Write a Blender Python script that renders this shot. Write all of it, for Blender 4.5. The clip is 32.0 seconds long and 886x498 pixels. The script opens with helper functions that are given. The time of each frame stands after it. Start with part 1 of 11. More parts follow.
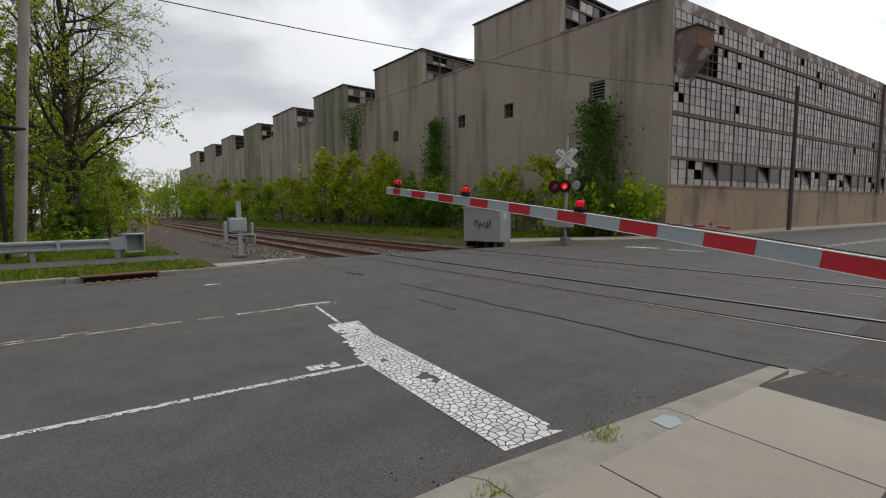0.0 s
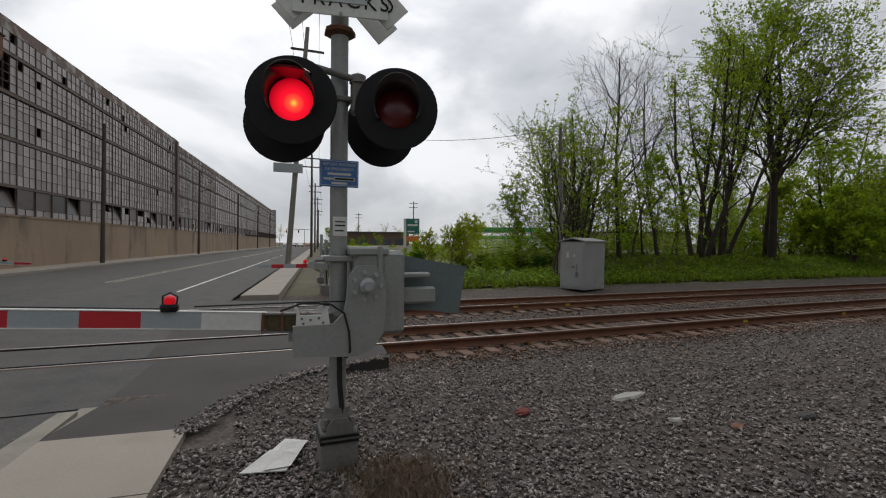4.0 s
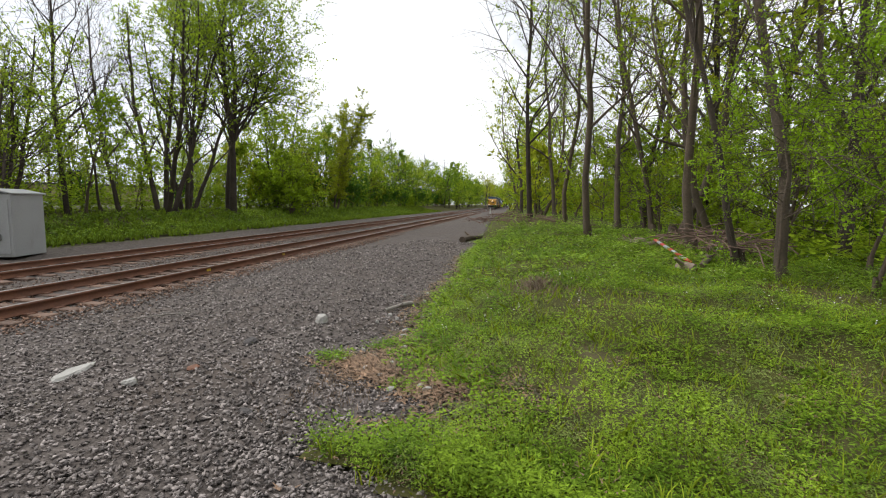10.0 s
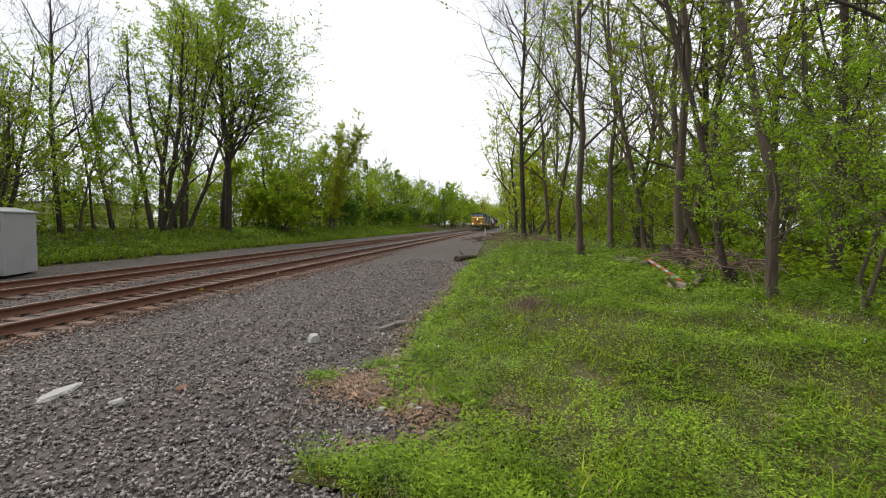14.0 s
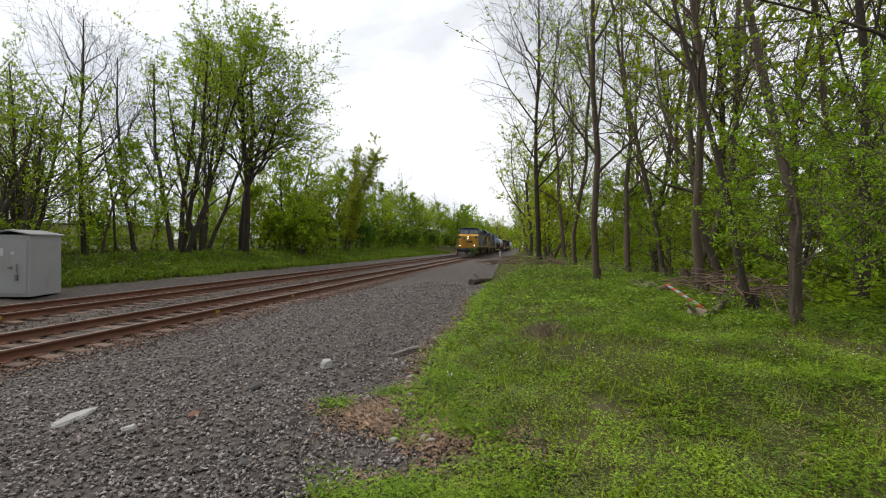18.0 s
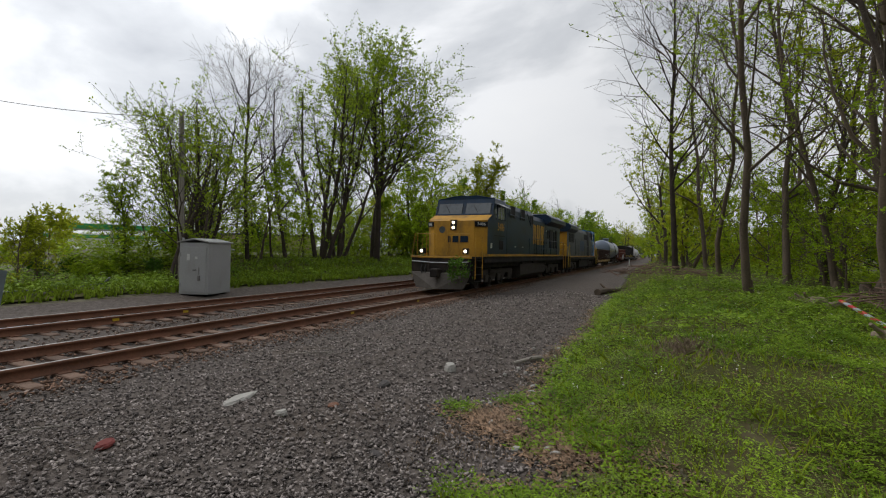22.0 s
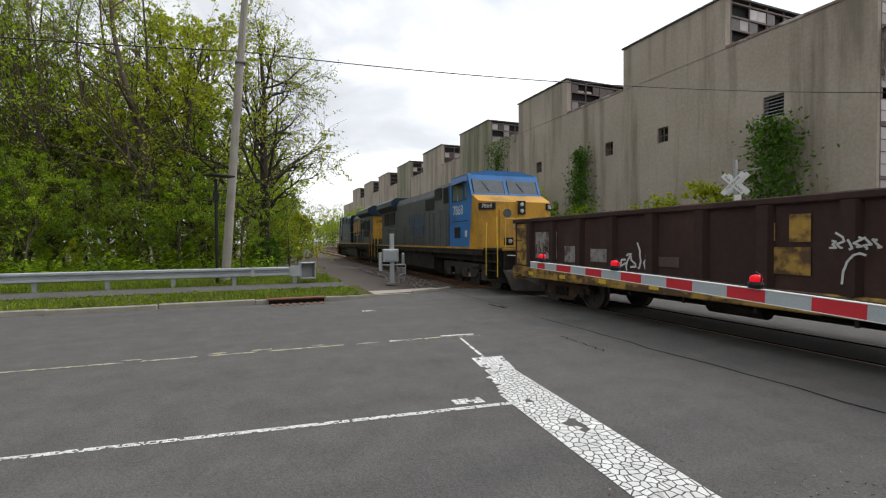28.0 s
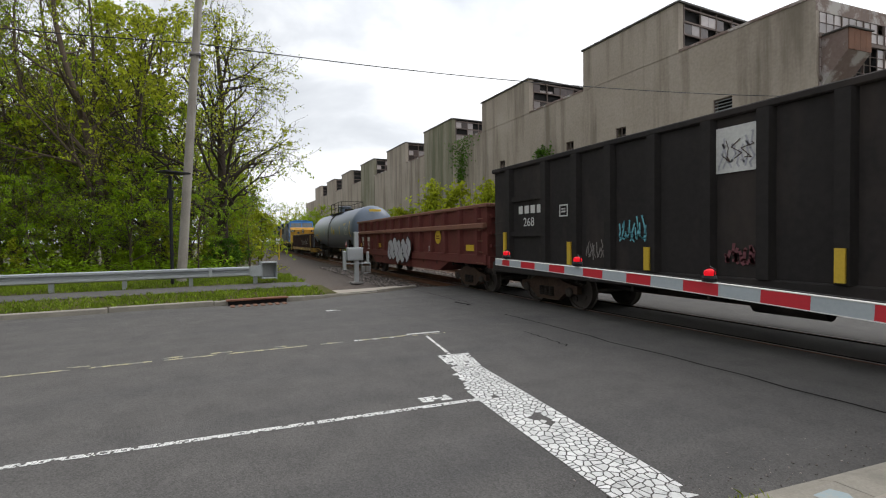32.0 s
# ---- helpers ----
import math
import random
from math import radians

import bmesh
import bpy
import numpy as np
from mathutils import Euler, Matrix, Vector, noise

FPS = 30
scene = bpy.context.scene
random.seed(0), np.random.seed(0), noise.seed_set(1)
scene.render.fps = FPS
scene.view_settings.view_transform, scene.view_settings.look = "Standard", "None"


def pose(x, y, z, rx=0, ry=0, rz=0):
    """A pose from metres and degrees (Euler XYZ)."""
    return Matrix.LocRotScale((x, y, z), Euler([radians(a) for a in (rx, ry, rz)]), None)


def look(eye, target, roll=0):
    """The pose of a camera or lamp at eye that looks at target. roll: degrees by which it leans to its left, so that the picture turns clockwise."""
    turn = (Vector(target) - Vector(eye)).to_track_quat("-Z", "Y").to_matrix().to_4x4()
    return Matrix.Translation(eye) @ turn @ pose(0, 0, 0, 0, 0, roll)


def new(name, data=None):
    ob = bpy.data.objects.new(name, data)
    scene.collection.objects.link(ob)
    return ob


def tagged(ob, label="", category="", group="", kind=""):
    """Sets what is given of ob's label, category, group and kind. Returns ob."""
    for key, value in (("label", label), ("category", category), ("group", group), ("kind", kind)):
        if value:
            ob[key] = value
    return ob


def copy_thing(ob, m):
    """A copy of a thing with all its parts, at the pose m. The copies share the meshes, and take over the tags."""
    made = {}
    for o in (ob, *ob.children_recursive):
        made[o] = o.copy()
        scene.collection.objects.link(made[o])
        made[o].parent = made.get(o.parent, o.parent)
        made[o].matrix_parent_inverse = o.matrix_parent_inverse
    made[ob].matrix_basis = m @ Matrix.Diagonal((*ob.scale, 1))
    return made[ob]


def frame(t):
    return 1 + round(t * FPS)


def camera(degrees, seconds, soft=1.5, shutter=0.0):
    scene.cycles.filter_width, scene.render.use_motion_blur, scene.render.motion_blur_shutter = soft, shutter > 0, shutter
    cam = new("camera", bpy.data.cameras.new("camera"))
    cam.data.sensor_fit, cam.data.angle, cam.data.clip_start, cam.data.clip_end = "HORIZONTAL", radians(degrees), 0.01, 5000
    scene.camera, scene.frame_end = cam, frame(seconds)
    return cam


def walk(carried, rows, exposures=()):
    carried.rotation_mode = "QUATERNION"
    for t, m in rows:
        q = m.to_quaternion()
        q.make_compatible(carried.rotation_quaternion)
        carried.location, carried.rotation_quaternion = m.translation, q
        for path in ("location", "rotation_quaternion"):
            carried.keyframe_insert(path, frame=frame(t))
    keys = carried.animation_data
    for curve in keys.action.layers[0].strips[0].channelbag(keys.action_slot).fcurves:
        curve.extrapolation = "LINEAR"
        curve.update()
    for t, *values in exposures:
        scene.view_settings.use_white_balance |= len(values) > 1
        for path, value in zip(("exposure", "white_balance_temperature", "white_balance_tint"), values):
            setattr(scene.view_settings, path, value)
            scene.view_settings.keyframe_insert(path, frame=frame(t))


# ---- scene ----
cam = camera(87.0, 32.0, soft=1.15)
# seconds, x, y, z, yaw, pitch, roll
ROWS = [
    (0.0, -0.215, 0.179, 1.702, 51.02, -4.80, -0.35),
    (0.5, -0.232, 0.171, 1.694, 55.05, -4.77, -0.56),
    (1.0, -0.145, 0.212, 1.722, 43.10, -4.00, -0.17),
    (1.5, -0.001, 0.246, 1.750, 27.79, -2.96, -0.02),
    (2.0, 0.050, 0.227, 1.767, 13.76, -2.04, 0.23),
    (2.5, 0.054, 0.229, 1.766, 9.50, -1.63, 0.36),
    (3.0, 0.079, 0.235, 1.760, 6.34, -1.36, 0.53),
    (3.5, 0.099, 0.238, 1.769, 0.10, -1.39, 0.65),
    (4.0, 0.090, 0.221, 1.751, -21.21, -0.65, 0.54),
    (4.5, 0.259, 0.089, 1.733, -47.59, 0.64, 0.34),
    (6.5, 0.277, 0.040, 1.697, -75.50, -2.14, 0.28),
    (7.0, 0.264, 0.038, 1.713, -76.30, -3.05, 0.26),
    (7.5, 0.256, 0.043, 1.706, -77.15, -3.56, 0.30),
    (8.0, 0.256, 0.051, 1.701, -78.27, -4.03, 0.34),
    (8.5, 0.253, 0.050, 1.712, -79.09, -4.45, 0.44),
    (9.0, 0.255, 0.056, 1.725, -79.52, -4.90, 0.50),
    (9.5, 0.251, 0.081, 1.721, -79.90, -5.36, 0.58),
    (10.0, 0.245, 0.080, 1.706, -80.26, -5.52, 0.57),
    (10.5, 0.236, 0.084, 1.702, -80.59, -5.47, 0.60),
    (11.0, 0.228, 0.079, 1.709, -80.72, -5.31, 0.67),
    (11.5, 0.224, 0.073, 1.706, -80.98, -4.91, 0.55),
    (12.0, 0.228, 0.075, 1.692, -81.28, -4.34, 0.44),
    (12.5, 0.233, 0.072, 1.692, -81.07, -3.86, 0.52),
    (13.0, 0.235, 0.061, 1.690, -80.72, -3.39, 0.50),
    (13.5, 0.228, 0.051, 1.707, -80.74, -3.24, 0.59),
    (14.0, 0.220, 0.039, 1.708, -80.80, -3.14, 0.69),
    (14.5, 0.239, 0.036, 1.714, -81.00, -3.32, 0.73),
    (16.5, 0.253, 0.041, 1.723, -80.22, -2.59, 0.79),
    (17.0, 0.251, 0.042, 1.720, -79.93, -1.62, 0.73),
    (17.5, 0.250, 0.034, 1.748, -79.51, -1.01, 0.79),
    (18.0, 0.251, 0.034, 1.755, -78.95, -0.47, 0.84),
    (18.5, 0.256, 0.024, 1.763, -78.27, 0.02, 0.80),
    (19.0, 0.260, 0.028, 1.773, -77.53, 0.43, 0.70),
    (19.5, 0.253, 0.024, 1.776, -76.64, 0.86, 0.67),
    (20.0, 0.246, 0.020, 1.777, -75.76, 1.15, 0.70),
    (20.5, 0.250, 0.017, 1.776, -74.76, 1.15, 0.67),
    (21.0, 0.250, 0.011, 1.772, -73.38, 1.00, 0.65),
    (21.5, 0.247, 0.020, 1.765, -70.53, 0.66, 0.86),
    (22.0, 0.243, 0.055, 1.735, -64.16, 0.28, 1.09),
    (22.5, 0.224, 0.108, 1.737, -52.59, -0.33, 1.14),
    (23.0, 0.146, 0.181, 1.742, -34.21, -0.50, 1.28),
    (23.5, -0.006, 0.237, 1.739, -10.16, -0.55, 1.24),
    (24.0, -0.127, 0.236, 1.758, 18.11, -0.48, 0.49),
    (24.5, -0.229, 0.193, 1.765, 39.31, -0.16, 0.04),
    (25.0, -0.264, 0.170, 1.769, 49.64, -0.21, -0.11),
    (25.5, -0.286, 0.176, 1.771, 57.39, -0.37, -0.24),
    (27.5, -0.264, 0.144, 1.773, 65.81, -0.89, -0.32),
    (28.0, -0.253, 0.135, 1.776, 68.19, -1.01, -0.31),
    (28.5, -0.250, 0.122, 1.786, 70.38, -0.90, -0.27),
    (29.0, -0.251, 0.118, 1.781, 72.60, -0.71, -0.32),
    (29.5, -0.260, 0.103, 1.787, 74.43, -0.55, -0.27),
    (30.0, -0.259, 0.104, 1.785, 76.10, -0.49, -0.24),
    (30.5, -0.256, 0.100, 1.781, 77.46, -0.54, -0.26),
    (31.0, -0.258, 0.099, 1.781, 78.54, -0.86, -0.22),
    (31.5, -0.263, 0.098, 1.781, 76.33, -0.79, -0.29),
    (32.0, -0.271, 0.133, 1.771, 63.88, -1.28, -0.68),
]
walk(cam, [(t, pose(x, y, z, 90 + p, 0, a) @ pose(0, 0, 0, 0, 0, r)) for t, x, y, z, a, p, r in ROWS],
     exposures=[(0.0, 0.05), (0.3, 0.2), (0.6, 0.58), (0.9, 0.82), (1.2, 0.82), (1.5, 0.5), (1.8, 0.06), (2.1, -0.2), (2.5, -0.28), (3.5, -0.36), (4.5, -0.3), (6.5, 0.52), (9.0, 0.75), (14.5, 0.72), (17.0, 0.6), (18.5, 0.4), (21.0, 0.1), (22.5, -0.15), (23.5, -0.32), (25.0, -0.08), (26.5, 0.38), (28.0, 0.62), (32.0, 0.6)])

# ---- light: an overcast sky with a weak, wide sun behind the clouds ----
world = bpy.data.worlds.new("overcast_sky")
scene.world = world
world.use_nodes = True
wn, wl = world.node_tree.nodes, world.node_tree.links
wn.clear()
w_out = wn.new("ShaderNodeOutputWorld")
w_bg = wn.new("ShaderNodeBackground")
w_sky = wn.new("ShaderNodeTexSky")
w_sky.sky_type, w_sky.sun_disc = "NISHITA", False
w_sky.sun_elevation, w_sky.sun_rotation = radians(50), radians(-6)
SUN_WAY = (0.067, 0.639, 0.766)
w_co = wn.new("ShaderNodeTexCoord")
w_map = wn.new("ShaderNodeMapping")
w_map.inputs["Scale"].default_value = (1.0, 1.0, 1.8)
w_n1 = wn.new("ShaderNodeTexNoise")
w_n1.inputs["Scale"].default_value, w_n1.inputs["Detail"].default_value, w_n1.inputs["Roughness"].default_value = 2.1, 8, 0.52
w_n1.inputs["Distortion"].default_value = 0.35
w_ramp = wn.new("ShaderNodeValToRGB")
for e, (p, c) in zip((w_ramp.color_ramp.elements[0], w_ramp.color_ramp.elements[1], w_ramp.color_ramp.elements.new(0.47), w_ramp.color_ramp.elements.new(0.56)),
                     ((0.30, (0.42, 0.44, 0.48, 1)), (0.72, (1.02, 1.02, 1.03, 1)), (0.47, (0.66, 0.68, 0.71, 1)), (0.56, (0.90, 0.91, 0.93, 1)))):
    e.position, e.color = p, c
w_mix = wn.new("ShaderNodeMixRGB")
w_mix.inputs["Fac"].default_value = 0.93
w_mul = wn.new("ShaderNodeMixRGB")
w_mul.blend_type = "MULTIPLY"
w_mul.inputs["Fac"].default_value = 1.0
w_mul.inputs["Color2"].default_value = (0.1, 0.1, 0.1, 1)
wl.new(w_sky.outputs["Color"], w_mul.inputs["Color1"])
wl.new(w_co.outputs["Generated"], w_map.inputs["Vector"])
wl.new(w_map.outputs["Vector"], w_n1.inputs["Vector"])
wl.new(w_n1.outputs["Fac"], w_ramp.inputs["Fac"])
wl.new(w_mul.outputs["Color"], w_mix.inputs["Color1"])
# the cloud is brightest towards the hidden sun
w_dot, w_pow, w_gain = wn.new("ShaderNodeVectorMath"), wn.new("ShaderNodeMath"), wn.new("ShaderNodeMapRange")
w_dot.operation, w_pow.operation = "DOT_PRODUCT", "POWER"
w_dot.inputs[1].default_value = SUN_WAY
w_pow.use_clamp, w_pow.inputs[1].default_value = True, 2.0
w_gain.inputs["To Min"].default_value, w_gain.inputs["To Max"].default_value = 0.84, 1.85
w_lit = wn.new("ShaderNodeMixRGB")
w_lit.blend_type = "MULTIPLY"
w_lit.inputs["Fac"].default_value = 1.0
w_max = wn.new("ShaderNodeMath")
w_max.operation, w_max.inputs[1].default_value = "MAXIMUM", 0.0
wl.new(w_co.outputs["Generated"], w_dot.inputs[0])
wl.new(w_dot.outputs["Value"], w_max.inputs[0])
wl.new(w_max.outputs[0], w_pow.inputs[0])
wl.new(w_pow.outputs[0], w_gain.inputs["Value"])
wl.new(w_ramp.outputs["Color"], w_lit.inputs["Color1"])
wl.new(w_gain.outputs["Result"], w_lit.inputs["Color2"])
wl.new(w_lit.outputs["Color"], w_mix.inputs["Color2"])
wl.new(w_mix.outputs["Color"], w_bg.inputs["Color"])
w_bg.inputs["Strength"].default_value = 0.95
wl.new(w_bg.outputs["Background"], w_out.inputs["Surface"])
sun_data = bpy.data.lights.new("sun", "SUN")
sun_data.energy, sun_data.angle, sun_data.color = 1.1, radians(40), (1.0, 0.97, 0.93)
sun = new("sun", sun_data)
sun.matrix_basis = look(tuple(80 * c for c in SUN_WAY), (0, 0, 0))

# ---- tools ----
class MB:
    """Collects vertices and faces of one mesh."""

    def __init__(self):
        self.v, self.f = [], []

    def add(self, vs, fs):
        n = len(self.v)
        self.v.extend(tuple(p) for p in vs)
        self.f.extend(tuple(i + n for i in q) for q in fs)
        return self

    def box(self, x0, y0, z0, x1, y1, z1):
        return self.add([(x0, y0, z0), (x1, y0, z0), (x1, y1, z0), (x0, y1, z0), (x0, y0, z1), (x1, y0, z1), (x1, y1, z1), (x0, y1, z1)],
                        [(0, 3, 2, 1), (4, 5, 6, 7), (0, 1, 5, 4), (1, 2, 6, 5), (2, 3, 7, 6), (3, 0, 4, 7)])

    def cbox(self, x0, y0, z0, x1, y1, z1, c=0.01):
        """A box with chamfered edges."""
        vs, idx = [], {}
        for ix, x in enumerate((x0, x1)):
            for iy, y in enumerate((y0, y1)):
                for iz, z in enumerate((z0, z1)):
                    sx, sy, sz = c * (1 - 2 * ix), c * (1 - 2 * iy), c * (1 - 2 * iz)
                    for a, p in enumerate(((x, y + sy, z + sz), (x + sx, y, z + sz), (x + sx, y + sy, z))):
                        idx[ix, iy, iz, a] = len(vs)
                        vs.append(p)
        fs = []
        for s in (0, 1):
            fs.append([idx[s, a, b, 0] for a, b in ((0, 0), (1, 0), (1, 1), (0, 1))][::1 if s else -1])
            fs.append([idx[a, s, b, 1] for a, b in ((0, 0), (0, 1), (1, 1), (1, 0))][::1 if s else -1])
            fs.append([idx[a, b, s, 2] for a, b in ((0, 0), (1, 0), (1, 1), (0, 1))][::1 if s else -1])
        for a in (0, 1):
            for b in (0, 1):
                fs.append([idx[0, a, b, 1], idx[1, a, b, 1], idx[1, a, b, 2], idx[0, a, b, 2]])
                fs.append([idx[a, 0, b, 0], idx[a, 1, b, 0], idx[a, 1, b, 2], idx[a, 0, b, 2]])
                fs.append([idx[a, b, 0, 0], idx[a, b, 1, 0], idx[a, b, 1, 1], idx[a, b, 0, 1]])
                for d in (0, 1):
                    fs.append([idx[a, b, d, k] for k in (0, 1, 2)])
        return self.add(vs, fs)

    def tube(self, pts, radii, n=8, caps=True):
        pts = [Vector(p) for p in pts]
        if not isinstance(radii, (list, tuple)):
            radii = [radii] * len(pts)
        base, rings = len(self.v), []
        up = None
        for i, p in enumerate(pts):
            d = (pts[min(i + 1, len(pts) - 1)] - pts[max(i - 1, 0)]).normalized()
            if up is None:
                up = Vector((0, 0, 1)) if abs(d.z) < 0.9 else Vector((1, 0, 0))
            a = d.cross(up).normalized()
            b = a.cross(d).normalized()
            up = b
            ring = []
            for k in range(n):
                t = 2 * math.pi * k / n
                ring.append(len(self.v))
                self.v.append(tuple(p + (a * math.cos(t) + b * math.sin(t)) * radii[i]))
            rings.append(ring)
        for r0, r1 in zip(rings, rings[1:]):
            for k in range(n):
                self.f.append((r0[k], r0[(k + 1) % n], r1[(k + 1) % n], r1[k]))
        if caps:
            self.f.append(tuple(rings[0][::-1]))
            self.f.append(tuple(rings[-1]))
        return self

    def prism(self, poly, axis, a, b):
        """A polygon in the plane across an axis, drawn out from a to b. poly: for x (y, z), for y (x, z), for z (x, y)."""
        def at(p, s):
            return {"x": (s, p[0], p[1]), "y": (p[0], s, p[1]), "z": (p[0], p[1], s)}[axis]
        n = len(poly)
        return self.add([at(p, a) for p in poly] + [at(p, b) for p in poly],
                        [tuple(range(n))[::-1], tuple(range(n, 2 * n))] + [(i, (i + 1) % n, (i + 1) % n + n, i + n) for i in range(n)])

    def lathe(self, profile, c, axis="z", n=20):
        """profile: (radius, height along the axis) from c."""
        vs, fs = [], []
        for r, h in profile:
            for k in range(n):
                t = 2 * math.pi * k / n
                p, q = r * math.cos(t), r * math.sin(t)
                o = {"z": (p, q, h), "y": (p, h, q), "x": (h, p, q)}[axis]
                vs.append((c[0] + o[0], c[1] + o[1], c[2] + o[2]))
        for i in range(len(profile) - 1):
            for k in range(n):
                fs.append((i * n + k, i * n + (k + 1) % n, (i + 1) * n + (k + 1) % n, (i + 1) * n + k))
        fs.append(tuple(range(n))[::-1])
        fs.append(tuple(range((len(profile) - 1) * n, len(profile) * n)))
        return self.add(vs, fs)

    def moved(self, m):
        self.v = [tuple(m @ Vector(p)) for p in self.v]
        return self

    def mesh(self, name, smooth=False):
        me = bpy.data.meshes.new(name)
        me.from_pydata(self.v, [], self.f)
        bm = bmesh.new()
        bm.from_mesh(me)
        bmesh.ops.recalc_face_normals(bm, faces=bm.faces)
        bm.to_mesh(me)
        bm.free()
        if smooth:
            me.polygons.foreach_set("use_smooth", [True] * len(me.polygons))
            me.set_sharp_from_angle(angle=radians(38))
        return me


def part(name, mb, material, parent=None, label="", smooth=False, m=None):
    me = mb.mesh(name, smooth) if isinstance(mb, MB) else mb
    if material and not me.materials:
        me.materials.append(material)
    ob = new(name, me)
    if parent:
        ob.parent = parent
    if m is not None:
        ob.matrix_basis = m
    return tagged(ob, label)


def pieces(name, mb, material, parent=None, label="", m=None):
    """Each separate piece of a mesh as a part of its own."""
    root = list(range(len(mb.v)))

    def find(i):
        while root[i] != i:
            root[i] = root[root[i]]
            i = root[i]
        return i

    for q in mb.f:
        for i in q[1:]:
            root[find(i)] = find(q[0])
    groups = {}
    for q in mb.f:
        groups.setdefault(find(q[0]), []).append(q)
    for faces in groups.values():
        one, at = MB(), {}
        for q in faces:
            for i in q:
                if i not in at:
                    at[i] = len(one.v)
                    one.v.append(mb.v[i])
            one.f.append(tuple(at[i] for i in q))
        part(name, one, material, parent, label, m=m)


def thing(name, label, category, group="", m=None, kind=""):
    ob = new(name)
    ob.empty_display_size = 0.2
    if m is not None:
        ob.matrix_basis = m
    return tagged(ob, label, category, group, kind)


def raw_mesh(name, v, f, material):
    """A mesh from arrays of vertices and of equal faces."""
    me = bpy.data.meshes.new(name)
    v, f = np.asarray(v, np.float32), np.asarray(f, np.int32)
    me.vertices.add(len(v))
    me.vertices.foreach_set("co", v.ravel())
    k = f.shape[1]
    me.loops.add(f.size)
    me.loops.foreach_set("vertex_index", f.ravel())
    me.polygons.add(len(f))
    me.polygons.foreach_set("loop_start", np.arange(0, f.size, k, dtype=np.int32))
    me.update(calc_edges=True)
    me.validate()
    me.materials.append(material)
    return me


def mat(name, col, col2=None, rough=0.8, metal=0.0, scale=2.0, fine=30.0, mix=0.5, bump=0.15, rand=0.0, island=0.0,
        stain=None, stain_scale=(1, 1, 1), stain_cut=(0.5, 0.7), stain_amount=0.7, spec=0.5, emit=None, emit_power=0.0, translucent=0.0, coat=0.0, grit=0.0, grit_scale=70.0):
    """A surface with two scales of variation, a relief, and stains of a second colour."""
    m = bpy.data.materials.new(name)
    m.use_nodes = True
    n, l = m.node_tree.nodes, m.node_tree.links
    b = n["Principled BSDF"]
    co = n.new("ShaderNodeTexCoord")
    col2 = col2 or tuple(c * 0.72 for c in col)
    big, small = n.new("ShaderNodeTexNoise"), n.new("ShaderNodeTexNoise")
    big.inputs["Scale"].default_value, big.inputs["Detail"].default_value = scale, 5
    small.inputs["Scale"].default_value, small.inputs["Detail"].default_value = fine, 4
    for q in (big, small):
        l.new(co.outputs["Object"], q.inputs["Vector"])
    add = n.new("ShaderNodeMath")
    add.operation = "MULTIPLY_ADD"
    add.inputs[1].default_value = 0.5
    l.new(small.outputs["Fac"], add.inputs[0])
    half = n.new("ShaderNodeMath")
    half.operation = "MULTIPLY"
    half.inputs[1].default_value = 0.5
    l.new(big.outputs["Fac"], half.inputs[0])
    l.new(half.outputs[0], add.inputs[2])
    span = n.new("ShaderNodeMapRange")
    span.inputs["From Min"].default_value, span.inputs["From Max"].default_value = 0.5 - 0.35 * (1 - mix) - 0.02, 0.5 + 0.35 * (1 - mix) + 0.02
    l.new(add.outputs[0], span.inputs["Value"])
    c = n.new("ShaderNodeMixRGB")
    c.inputs["Color1"].default_value, c.inputs["Color2"].default_value = (*col2, 1), (*col, 1)
    l.new(span.outputs[0], c.inputs["Fac"])
    out = c.outputs["Color"]
    if stain:
        mp = n.new("ShaderNodeMapping")
        mp.inputs["Scale"].default_value = stain_scale
        l.new(co.outputs["Object"], mp.inputs["Vector"])
        sn = n.new("ShaderNodeTexNoise")
        sn.inputs["Scale"].default_value, sn.inputs["Detail"].default_value, sn.inputs["Roughness"].default_value = 1.0, 8, 0.62
        l.new(mp.outputs["Vector"], sn.inputs["Vector"])
        sr = n.new("ShaderNodeMapRange")
        sr.inputs["From Min"].default_value, sr.inputs["From Max"].default_value = stain_cut
        sr.inputs["To Max"].default_value = stain_amount
        l.new(sn.outputs["Fac"], sr.inputs["Value"])
        sc = n.new("ShaderNodeMixRGB")
        sc.inputs["Color2"].default_value = (*stain, 1)
        l.new(out, sc.inputs["Color1"])
        l.new(sr.outputs[0], sc.inputs["Fac"])
        out = sc.outputs["Color"]
    if grit:
        # single grains, lighter and darker than the binder
        vo, gm, gx = n.new("ShaderNodeTexVoronoi"), n.new("ShaderNodeMapRange"), n.new("ShaderNodeHueSaturation")
        vo.inputs["Scale"].default_value = grit_scale
        sp = n.new("ShaderNodeSeparateColor")
        l.new(co.outputs["Object"], vo.inputs["Vector"])
        l.new(vo.outputs["Color"], sp.inputs["Color"])
        gm.inputs["To Min"].default_value, gm.inputs["To Max"].default_value = 1 - grit, 1 + grit
        l.new(sp.outputs["Red"], gm.inputs["Value"])
        l.new(out, gx.inputs["Color"])
        l.new(gm.outputs[0], gx.inputs["Value"])
        out = gx.outputs["Color"]
